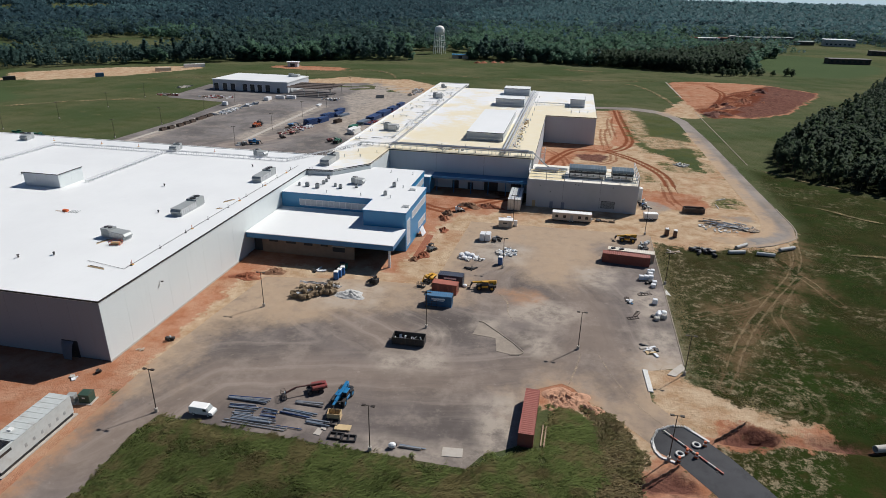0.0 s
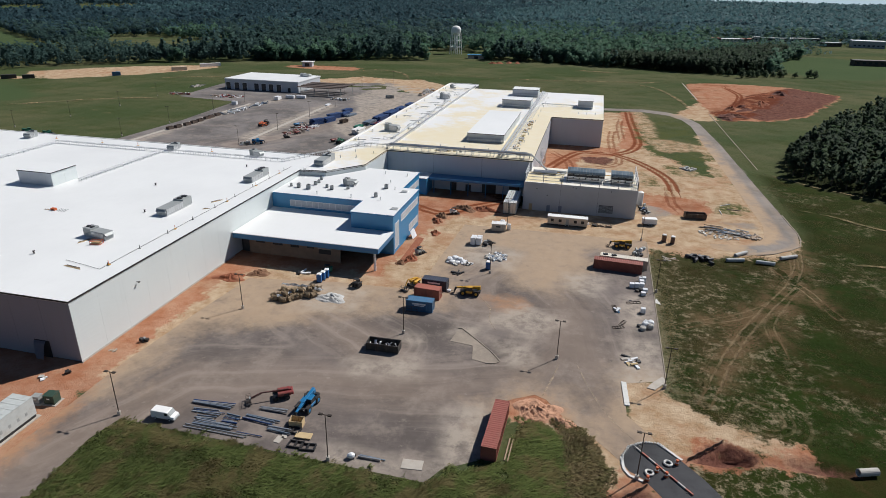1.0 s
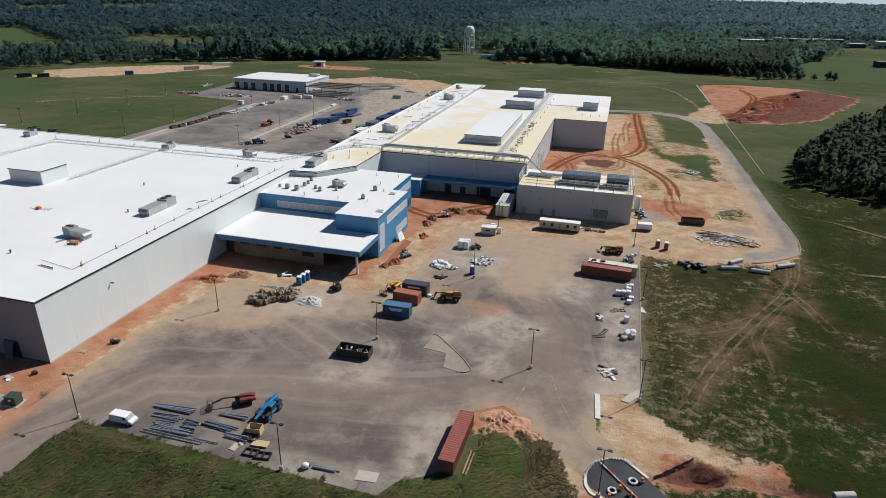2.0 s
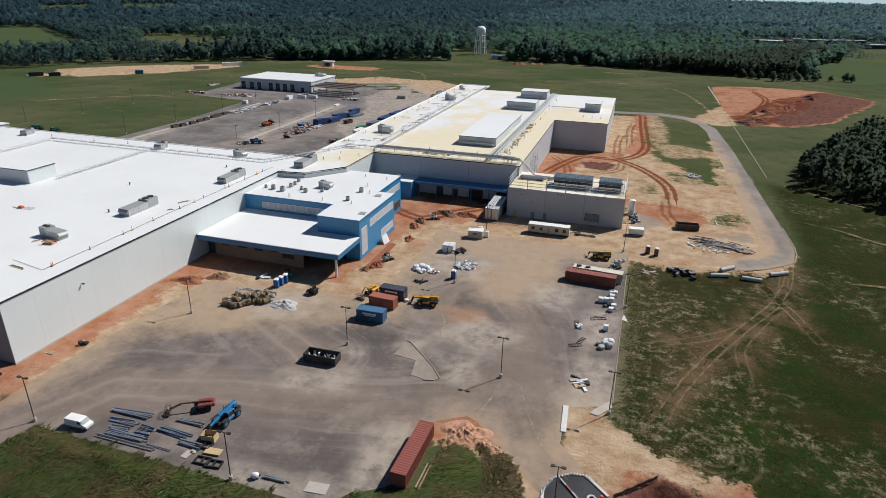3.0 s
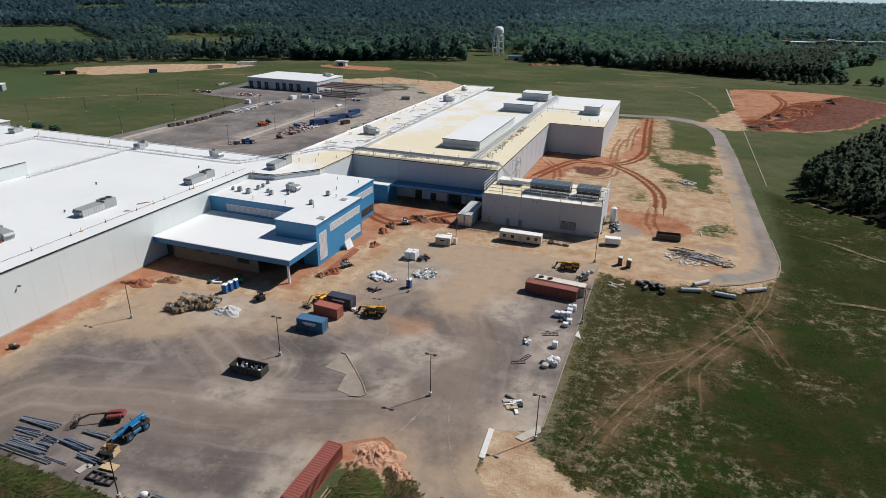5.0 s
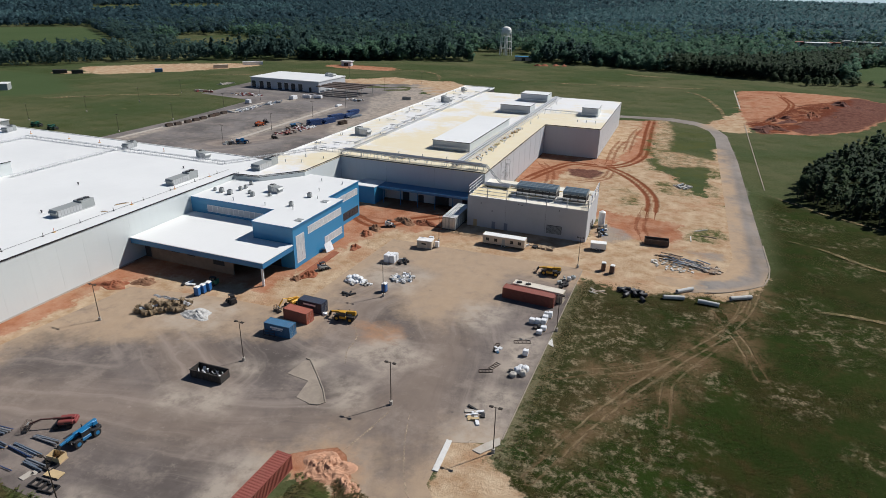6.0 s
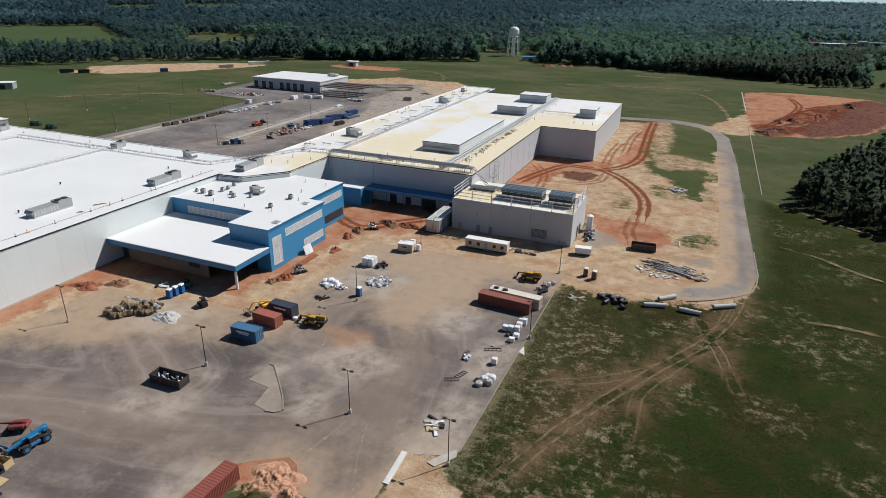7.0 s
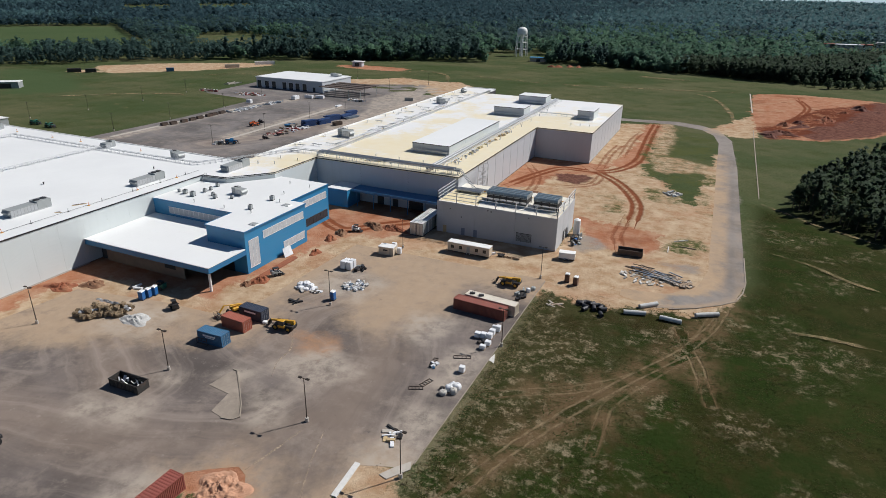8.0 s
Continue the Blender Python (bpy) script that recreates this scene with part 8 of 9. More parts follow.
# ---- plant room: railing, coolers, openings ----
MT = 9.35
rl = thing("roof_railing", "tall galvanised railing round the plant room roof", "railing", 0, 0, MT + 0.1)
RP = [(-10.6, 197.95), (24.9, 197.95), (24.9, 217.9), (-10.6, 212.0)]
for (xa, ya), (xb, yb) in ((RP[0], RP[1]), (RP[1], RP[2]), (RP[0], RP[3])):
    L = math.hypot(xb - xa, yb - ya)
    n = max(2, round(L / 6.0))
    for k in range(n + 1):
        f = k / n
        part("post", boxes((xa + (xb - xa) * f - 0.11, xa + (xb - xa) * f + 0.11, ya + (yb - ya) * f - 0.11, ya + (yb - ya) * f + 0.11, -0.1, 2.9)), M["rack"], rl)
    for z in (0.9, 1.9, 2.85):
        bm = bmesh.new()
        beam(bm, (xa, ya, z), (xb, yb, z), 0.15, 0.15)
        part("rail", bm, M["rack"], rl)


def cooler(x0, x1, y0, y1):
    t = thing("evaporative_cooler", "large dark evaporative cooler with blue-grey fan drums", "cooler", (x0 + x1) / 2, (y0 + y1) / 2, MT)
    w, d = (x1 - x0) / 2, (y1 - y0) / 2
    bm = bmesh.new()
    for sx in (-1, 1):
        for sy in (-1, 1):
            beam(bm, (sx * (w - 0.2), sy * (d - 0.2), -0.01), (sx * (w - 0.2), sy * (d - 0.2), 1.0), 0.2, 0.2)
    part("legs", bm, M["dark"], t)
    part("basin", boxes((-w, w, -d, d, 0.9, 1.7)), M["dark"], t)
    part("coil_casing", boxes((-w + 0.1, w - 0.1, -d + 0.1, d - 0.1, 1.7, 2.7)), M["dark"], t)
    n = max(2, round((x1 - x0) / 2.0))
    s = (x1 - x0) / n
    for cy in (-d * 0.75, -d * 0.25, d * 0.25, d * 0.75):
        bm = bmesh.new()
        bar(bm, (-w, cy, 2.95), (w, cy, 2.95), d * 0.235, 12)
        f = part("coil_drum", bm, M["cooler_blue"], t, "blue-grey ribbed coil drum")
        for k in range(2 * n + 1):
            bm = bmesh.new()
            a = -w + k * s / 2
            bar(bm, (a - 0.05, cy, 2.95), (a + 0.05, cy, 2.95), d * 0.25, 12)
            part("rib", bm, M["unit_grey"], f)
    for k in range(n):
        cx = -w + (k + 0.5) * s
        part("access_panel", boxes((cx - s * 0.4, cx + s * 0.4, -d - 0.03, -d, 1.0, 1.6)), M["galv"], t)
        for j in range(3):
            part("louvre", boxes((cx - s * 0.42, cx + s * 0.42, -d + 0.02, -d + 0.1, 1.78 + j * 0.3, 1.98 + j * 0.3)), M["unit_grey"] if j == 2 else M["black_plastic"], t)


M["cooler_blue"] = plain("cooler_blue", (0.17, 0.235, 0.28), 0.5, 0.2, 1.2, 0.12)
cooler(2.6, 14.6, 203.0, 208.6)
cooler(16.6, 23.4, 203.0, 208.4)
part("roof_pad", boxes((-10.4, 1.5, 199.0, 211.0, 9.35, 9.37)), M["roof_cream_flat"], mr, "ochre roof covering")
yp = thing("gas_pipe", "yellow pipe along the plant room roof", "pipe", 4.0, 210.5, MT)
bm = bmesh.new()
bar(bm, (-6, 0, 0.6), (20, 0.4, 0.9), 0.12, 8)
part("pipe", bm, M["yellow"], yp)
bm = bmesh.new()
for a in (-5, 2, 9, 16):
    beam(bm, (a, 0.1, -0.01), (a, 0.1, 0.75), 0.1, 0.1)
part("stands", bm, M["galv"], yp)
part("louvre_frame", boxes((13.7, 18.1, 197.72, 197.79, 1.2, 3.7)), M["dark"], mr)
for j in range(9):
    part("louvre_blade", boxes((13.8, 18.0, 197.68, 197.72, 1.3 + j * 0.26, 1.45 + j * 0.26)), M["unit_grey"], mr)
for x, mt in ((-8.2, "ply"), (-2.4, "tarp"), (1.4, "tarp")):
    part("door", boxes((x - 0.55, x + 0.55, 197.74, 197.79, 0.0, 2.2)), M[mt], mr)
part("door", boxes((25.08, 25.13, 205.6, 207.6, 0.0, 3.2)), M["dark"], mr)
part("door", boxes((25.08, 25.13, 208.8, 210.4, 0.0, 3.0)), M["dark"], mr)
for x, z in ((-6.5, 7.4), (-3.0, 5.4), (5.0, 8.6), (6.0, 8.4), (17.0, 8.3)):
    part("wall_light", boxes((x - 0.15, x + 0.15, 197.6, 197.79, z, z + 0.25)), M["dark"], mr)
ht = thing("pipe_duct", "grey insulated duct on the plant room roof", "duct", -5.0, 208.5, MT)
for k in range(3):
    bm = bmesh.new()
    bar(bm, (-4.0, k * 0.9, 0.75), (4.0, k * 0.9, 0.75), 0.38, 12)
    part("duct", bm, M["galv"], ht)
bm = bmesh.new()
for a in (-3, 3):
    box(bm, a - 0.1, a + 0.1, -0.4, 2.2, -0.01, 0.4)
part("cradles", bm, M["dark"], ht)
# openings under the porch canopy
for x, w, h in ((-37.5, 2.4, 3.0), (-32.0, 2.0, 2.6), (-24.5, 5.0, 3.4), (-15.5, 3.6, 3.2)):
    part("doorway", boxes((x - w / 2, x + w / 2, 211.52, 211.57, 0.1, h)), M["dark"], en)
# leaning white boards and openings on the office
wb = thing("insulation_boards", "white boards leaning against the blue wall", "boards", -39.0, 163.0, 0)
for k in range(3):
    bm = bmesh.new()
    beam(bm, (1.0 + 0.1 * k, -0.9 + k * 0.9, 0.02), (0.15, -0.7 + k * 0.9, 2.3), 1.2, 0.08)
    part("board", bm, M["white_film"], wb)
for x, w in ((-74.5, 2.6), (-69.0, 3.2), (-60.0, 2.8)):
    part("boarded_window", boxes((x - w / 2, x + w / 2, 143.78, 143.868, 2.4, 3.6)), M["timber"], cn)
part("doorway", boxes((-52.0, -44.0, 149.25, 149.33, 0.0, 4.4)), M["dark"], cn)
tr = thing("utility_trench", "open red soil trench beside the office block", "trench", -36.6, 150.5, 0)
part("trench_bed", boxes((-0.6, 0.6, -6.5, 13.0, -0.05, 0.012)), M["soil_red"], tr)
part("spoil_edge", boxes((0.7, 1.5, -6.0, 12.5, -0.05, 0.10)), M["soil_red"], tr)

# ---- rear yard ----
fb = thing("workshop", "low pale metal workshop with dark doors and white roof", "workshop", -219, 421, 0)
part("wall", boxes((-28.5, 28.0, -18.5, 18.0, -0.1, 6.9)), M["grey_wall"], fb)
part("roof", boxes((-28.9, 28.4, -18.9, 18.4, 6.9, 7.4)), M["roof"], fb)
for k, x in enumerate((-26, -19.3, -13.2, -4.0, 1.6, 7.2, 13.2)):
    d = part("door", boxes((x - 1.7, x + 1.7, -18.58, -18.5, 0.0, 4.8)), M["glass"], fb)
    part("door_frame", boxes((x - 1.9, x - 1.7, -18.62, -18.5, 0, 5.0), (x + 1.7, x + 1.9, -18.62, -18.5, 0, 5.0), (x - 1.9, x + 1.9, -18.62, -18.5, 4.8, 5.0)), M["white_paint"], d)
part("door", boxes((20.0, 22.0, -18.58, -18.5, 0.0, 3.0)), M["dark"], fb)
rooftop_unit(-199, 432, 7.4, 85, 7.0, 4.0, 2.2, "grey unit on the workshop roof", 2)
cp_ = thing("carport", "open dark-roofed canopy frame beside the workshop", "carport", -172, 405, 0)
for j in range(4):
    part("roof_panel", boxes((-16, 16, -11 + j * 7.0, -6.5 + j * 7.0, 5.2, 5.6)), M["bin_brown"], cp_)
for x in (-14, -4, 6, 15):
    for y in (-9, 12):
        part("post", boxes((x - 0.15, x + 0.15, y - 0.15, y + 0.15, -0.05, 5.2)), M["unit_grey"], cp_)
for k, (x, y) in enumerate(((-197.4, 271.0), (-196.0, 275.5), (-195.3, 282.0), (-195.2, 287.8), (-195.2, 293.2), (-195.6, 300.2), (-195.6, 304.5), (-195.8, 310.5))):
    t = thing("debris_bin", "rust-brown open bin in a row", "bin", x, y, 0, 80, "bins in the yard")
    for d in ((-1.7, 1.7, -1.0, -0.93), (-1.7, 1.7, 0.93, 1.0), (-1.7, -1.63, -0.93, 0.93), (1.63, 1.7, -0.93, 0.93)):
        part("side", boxes((*d, 0.1, 1.4)), M["bin_brown"], t)
    part("floor", boxes((-1.7, 1.7, -1.0, 1.0, 0.0, 0.1)), M["bin_brown"], t)


def stack(x, y, turn, L, W, H, paint, label, rows=4, seed=0):
    """A stack of long parts, each layer a part."""
    rng_ = random.Random(seed)
    t = thing("steel_stack", label, "steel stack", x, y, 0, turn, "steel stacks in the yard")
    for k in range(rows):
        for j in range(3):
            bm = bmesh.new()
            w = W / 3
            o = rng_.uniform(-1.2, 1.2)
            box(bm, -L / 2 + o, L / 2 + o * 0.5, -W / 2 + j * w + 0.08, -W / 2 + (j + 1) * w - 0.08, k * H / rows + 0.02, (k + 1) * H / rows - 0.05)
            part("member", bm, paint, t)


for k, (x, y, tn, L, W, H, mt) in enumerate(((-133.6, 306, 66, 7, 3.6, 3.0, "blue_steel"), (-130.4, 315, 78, 8, 3.6, 2.5, "blue_steel"), (-131.4, 324.5, 74, 8.5, 3.0, 2.8, "blue_steel"), (-128.8, 334, 86, 8, 3.2, 2.0, "blue_steel"), (-131.0, 343, 80, 7.5, 3.0, 2.4, "blue_steel"), (-125.5, 335, 80, 9, 2.6, 1.0, "pale_steel"),
                                             (-106, 330, 85, 12, 5, 2.2, "blue_steel"), (-104.5, 345, 85, 12, 5, 2.4, "blue_steel"), (-107.5, 316, 82, 9, 4, 1.8, "pale_steel"), (-103.5, 360, 85, 10, 4, 2.2, "blue_steel"), (-103.0, 376, 85, 9, 3, 2.0, "blue_steel"), (-104.5, 292, 85, 8, 4, 2.6, "white_paint"), (-108.5, 302, 80, 6, 3, 1.8, "machine_green"))):
    stack(x, y, tn, L, W, H, M[mt], {"blue_steel": "stack of dark blue steel joists", "pale_steel": "stack of pale galvanised steel", "white_paint": "white wrapped stack in the yard", "machine_green": "stack of green equipment"}[mt], 4, k)
scraps("material_pile", "red steel pieces beside blue stacks", -102.5, 318.0, 3.0, 6.0, 30, ["lift_red", "lift_red", "blue_steel"], 51, (1.5, 4.0), 0.8)
scraps("material_pile", "red steel pieces in the yard", -102.5, 352.0, 2.4, 5.0, 18, ["lift_red", "blue_steel"], 52, (1.5, 3.5), 0.8)
scraps("material_pile", "pale bundled goods in a long row", -194.0, 326.0, 2.6, 16.0, 70, ["pale_steel", "white_film", "galv", "pipe_grey"], 53, (1.5, 5.0), 0.9)
scraps("material_pile", "mixed pale goods near the workshop", -192.0, 352.0, 2.4, 9.0, 30, ["white_film", "pale_steel", "pipe_grey"], 54, (1.0, 4.0), 0.9)
scraps("material_pile", "long white and tan pieces on the asphalt", -137.5, 290.0, 3.0, 13.0, 26, ["white_film", "pipe_grey", "lift_red", "timber"], 55, (1.5, 4.0), 0.8)
scraps("material_pile", "heap of mixed debris by the carport", -153.0, 385.0, 6.0, 2.6, 40, ["timber", "white_film", "dark", "pipe_grey"], 56, (1.0, 3.5), 1.2)
scraps("material_pile", "mixed goods and stones at the yard edge", -228.0, 372.0, 12.0, 5.0, 50, ["concrete", "timber", "lift_red", "white_film"], 57, (1.0, 3.0), 0.9)
scraps("material_pile", "white bags and pallets beside the hall", -107.5, 436.0, 3.0, 18.0, 46, ["white_film", "pipe_grey", "timber"], 58, (1.2, 3.0), 1.4)
scraps("material_pile", "goods at the foot of a lamp", -145.0, 252.5, 2.2, 2.4, 16, ["white_film", "dark", "unit_grey"], 59, (1.0, 2.4), 1.6)
crates_pile("wrapped_pallets", "long white wrapped packs by the workshop", "pallets", [(-190.5, 371.0, 3.2, 5.0, 2.2), (-185.5, 379.0, 6.0, 2.2, 2.0), (-179.0, 381.5, 6.4, 2.2, 2.0)], M["white_film"], 7)
crates_pile("wrapped_pallets", "white box on the yard verge", "pallets", [(-206.0, 345.5, 3.2, 2.2, 2.2)], M["white_film"], 8)
telehandler(-157.5, 292.0, 70, M["orange"], "orange telehandler in the rear yard", 5.0)
boom_lift(-141.0, 298.5, 60, M["lift_blue"], "blue boom lift in the rear yard", 5.0)
boom_lift(-132.5, 281.0, 75, M["lift_red"], "red boom lift in the rear yard", 4.6)
boom_lift(-108.4, 270.5, 60, M["lift_red"], "dark red lift beside the hall", 4.2)
telehandler(-104.5, 268.5, 80, M["machine_green"], "green telehandler beside the hall", 5.0)
telehandler(-140.0, 255.5, 30, M["lift_blue"], "blue telehandler at the yard edge", 5.0)
telehandler(-254.0, 242.0, 20, M["machine_green"], "green harvester-like machine beyond the warehouse", 4.6)
telehandler(-241.0, 240.5, 5, M["machine_green"], "green loader beyond the warehouse", 5.0)
skid_steer(-159.8, 300.0, 20, M["dark"], "dark compact loader in the rear yard")
skid_steer(-133.2, 270.6, 50, M["dark"], "dark compact loader near the lamp")
dumpster(-121.6, 314.5, 75, M["bin_brown"], "brown dumpster in the rear yard", 5.0, 2.3, 1.8, False)
dumpster(-124.7, 403.0, 20, M["unit_grey"], "grey dumpster in the rear yard", 5.5, 2.3, 1.8, False)
for x, y, L, mt in ((-343, 484, 12.2, "tan_box"), (-336, 520, 18, "white_paint"), (-425, 392, 10, "bin_dark"), (-412, 397, 8, "bin_dark"), (-366, 435.5, 6, "blue_box")):
    t = thing("storage_box", "distant steel storage box on the dirt strip", "container", x, y, 0, 48, "distant storage boxes")
    part("box", boxes((-L / 2, L / 2, -1.5, 1.5, 0.1, 2.8)), M[mt], t)
    part("base", boxes((-L / 2, L / 2, -1.3, 1.3, -0.15, 0.1)), M["dark"], t)
    part("lid", boxes((-L / 2 - 0.05, L / 2 + 0.05, -1.55, 1.55, 2.8, 2.9)), M[mt], t)
bh = thing("gate_house", "small pale gate house with a flat white roof", "gate house", -256, 556, 0, 8)
part("wall", boxes((-4.6, 4.6, -3, 3, -0.1, 4.0)), M["grey_wall"], bh)
part("roof", boxes((-5.6, 5.6, -3.8, 3.8, 4.0, 4.5)), M["roof"], bh)
part("door", boxes((-2.2, 2.2, -3.06, -3.0, 0.1, 3.0)), M["glass"], bh)
for x, y, L, W, tn in ((-268.0, 229.5, 14, 8, 0), (-386, 312, 18, 9, 40)):
    t = thing("grey_shed", "low grey shed beyond the warehouse", "shed", x, y, 0, tn, "distant sheds")
    part("wall", boxes((-L / 2, L / 2, -W / 2, W / 2, -0.1, 4.0)), M["unit_grey"], t)
    part("roof", boxes((-L / 2 - 0.3, L / 2 + 0.3, -W / 2 - 0.3, W / 2 + 0.3, 4.0, 4.3)), M["white_paint"], t)
    part("door", boxes((-L / 4, L / 4, -W / 2 - 0.06, -W / 2, 0, 3.2)), M["dark"], t)
# concrete strips in the yard
slab("yard_strip", [(-199.5, 240), (-197.3, 240), (-198.2, 352), (-200.4, 352)], 0.06, M["concrete"], "pale concrete strip along the yard edge")
slab("yard_strip", [(-149.3, 262), (-147.2, 262), (-150.6, 366), (-152.8, 366)], 0.08, M["concrete"], "pale concrete strip across the yard")
slab("swale_edge", [(77.95, 277), (78.25, 277), (78.95, 411), (78.55, 411)], 0.1, M["kerb_dull"], "long pale concrete edge beside the gravel road")
slab("swale_edge", [(79.0, 471), (79.7, 471), (79.8, 560), (79.1, 560)], 0.1, M["concrete"], "long pale concrete edge in the far field")


def water_tower(x, y, top):
    t = thing("water_tower", "white water tower with a rounded tank on slim legs", "water tower", x, y, -0.5)
    r = 5.6
    bm = bmesh.new()
    prof = [(0.0, top), (2.5, top - 0.3), (4.6, top - 1.6), (r, top - 3.6), (r, top - 7.2), (4.4, top - 8.8), (2.2, top - 9.8), (0.8, top - 10.2)]
    n = 24
    rings = [[bm.verts.new((p * math.cos(6.2832 * k / n), p * math.sin(6.2832 * k / n), z)) for k in range(n)] for p, z in prof[1:]]
    tip = bm.verts.new((0, 0, top))
    for k in range(n):
        bm.faces.new((tip, rings[0][k], rings[0][(k + 1) % n]))
        for a in range(len(rings) - 1):
            bm.faces.new((rings[a][k], rings[a + 1][k], rings[a + 1][(k + 1) % n], rings[a][(k + 1) % n]))
    part("tank", bm, M["white_paint"], t)
    bm = bmesh.new()
    bar(bm, (0, 0, 0), (0, 0, top - 10), 0.75, 12)
    part("riser", bm, M["white_paint"], t)
    feet = [(7.2 * math.cos(6.2832 * k / 6), 7.2 * math.sin(6.2832 * k / 6)) for k in range(6)]
    heads = [(r * math.cos(6.2832 * k / 6), r * math.sin(6.2832 * k / 6)) for k in range(6)]
    for k in range(6):
        bm = bmesh.new()
        bar(bm, (*feet[k], 0), (*heads[k], top - 6.5), 0.42, 8)
        part("leg", bm, M["white_paint"], t)
    for z in (0.33, 0.62, 0.85):
        bm = bmesh.new()
        ring = [Vector((*feet[k], 0)).lerp(Vector((*heads[k], top - 6.5)), z) for k in range(6)]
        for k in range(6):
            bar(bm, ring[k], ring[(k + 1) % 6], 0.18, 5)
        part("brace_ring", bm, M["white_paint"], t)


water_tower(-155.0, 742.0, 32.0)


# small buildings and spoil by the tower
sh = thing("pump_shed", "small shed with a bright blue metal roof", "shed", -122.0, 699.0, 0, 8)
part("wall", boxes((-9, 9, -4, 4, -1, 3.2)), M["tan_box"], sh)
bm = bmesh.new()
for a, b in ((-1, 0), (0, 1)):
    beam(bm, (-9.6, 2.4 * (a + b), 4.0), (9.6, 2.4 * (a + b), 4.0), 4.9, 0.25)
part("roof", bm, M["blue_wall"], sh)
part("door", boxes((-2, 2, -4.06, -4.0, -0.2, 2.6)), M["dark"], sh)
for k, (x, y) in enumerate(((-96, 652), (-90, 655), (-80, 662), (-72, 665))):
    heap("soil_mound", x, y, 4.5, 2.5, 1.6, M["soil_red"], "mound of dug red and brown soil", "soil mound", 40 + k, k * 31)

scraps("material_pile", "rubble and timber at the edge of the gravel", -262.0, 370.0, 8.0, 3.0, 36, ["concrete", "timber", "lift_red", "white_film"], 61, (1.2, 3.4), 1.2)
scraps("material_pile", "pale stones and rubble in the grass", -273.0, 406.0, 3.0, 7.0, 26, ["concrete", "pipe_grey"], 62, (1.2, 3.4), 1.0)
scraps("material_pile", "white offcuts in the yard", -132.0, 296.0, 2.2, 8.0, 24, ["white_film", "white_film", "lift_red"], 63, (1.0, 3.2), 0.7)
crates_pile("concrete_barriers", "pale concrete barrier blocks in the yard", "barriers", [(-151.4, 361.1, 2.0, 5.0, 1.0)], M["white_film"], 9)

# ---- grass: tufts of bent blades ----
def soft_normals(me, N):
    me.polygons.foreach_set("use_smooth", np.ones(len(me.polygons), dtype=bool))
    me.normals_split_custom_set_from_vertices(N)


def tufts(name, zones, holes, count, hmin, hmax, wide, material, label, seed, blades=3, lean=0.5, ways=()):
    rng_ = np.random.RandomState(seed)
    P = []
    areas = []
    for z in zones:
        xs, ys = [p[0] for p in z], [p[1] for p in z]
        areas.append((max(xs) - min(xs)) * (max(ys) - min(ys)))
    for z, a in zip(zones, areas):
        xs, ys = [p[0] for p in z], [p[1] for p in z]
        m = int(count * a / sum(areas))
        X, Y = rng_.uniform(min(xs), max(xs), m), rng_.uniform(min(ys), max(ys), m)
        ragged = np.array([noise.noise(Vector((x * 0.35, y * 0.35, 5.0))) + 0.6 * noise.noise(Vector((x * 1.1, y * 1.1, 9.0))) for x, y in zip(X, Y)])
        keep = dist_poly(z, X, Y) < rng_.uniform(-0.9, 0.1, m) + 1.6 * ragged + 0.35
        for h in holes:
            keep &= dist_poly(h, X, Y) > rng_.uniform(-0.4, 0.8, m)
        for w_ in ways:
            keep &= np.abs(dist_ruts(w_, X, Y, 0.95) - 0.95) > 0.75
        P.append(np.stack([X[keep], Y[keep]], -1))
    P = np.concatenate(P)
    n = len(P)
    patch = np.array([noise.noise(Vector((x * 0.12, y * 0.12, seed))) for x, y in P])
    comb = np.array([noise.noise(Vector((x * 0.16, y * 0.16, seed + 7.0))) for x, y in P])
    inset = np.full(n, 9.0)
    for z in zones:
        inset = np.minimum(inset, np.abs(dist_poly(z, P[:, 0], P[:, 1])))
    inset = np.clip(0.5 + inset / 3.5, 0.5, 1.0)
    V, Fc = [], []
    for b in range(blades):
        ang = rng_.uniform(0, 6.2832, n)
        h = rng_.uniform(hmin, hmax, n) * (1 + 0.35 * patch) * inset
        w = wide * rng_.uniform(0.6, 1.3, n)
        ox, oy = rng_.uniform(-0.2, 0.2, n), rng_.uniform(-0.2, 0.2, n)
        wind = 2.2 * comb + 0.5 * rng_.randn(n)
        reach_ = lean * h * rng_.uniform(0.5, 1.3, n)
        lx, ly = reach_ * np.cos(wind), reach_ * np.sin(wind)
        cx, cy = np.cos(ang) * w, np.sin(ang) * w
        bx, by = P[:, 0] + ox, P[:, 1] + oy
        quad = np.stack([np.stack([bx - cx, by - cy, np.full(n, -0.05)], -1), np.stack([bx + cx, by + cy, np.full(n, -0.05)], -1),
                         np.stack([bx + lx * 0.4 + cx * 0.8, by + ly * 0.4 + cy * 0.8, h * 0.62], -1), np.stack([bx + lx + cx * 0.1, by + ly + cy * 0.1, h], -1)], 1)
        V.append(quad.reshape(-1, 3))
    V = np.concatenate(V)
    Fc = np.arange(len(V)).reshape(-1, 4)
    me = raw_mesh(name, V, Fc, material)
    N = np.repeat(np.stack([rng_.uniform(-0.5, 0.5, len(Fc)), rng_.uniform(-0.5, 0.5, len(Fc)), np.full(len(Fc), 0.85)], -1), 4, 0)
    soft_normals(me, (N / np.linalg.norm(N, axis=1)[:, None]).astype(np.float32))
    return tagged(new(name, me), label, "grass", "", "stuff")


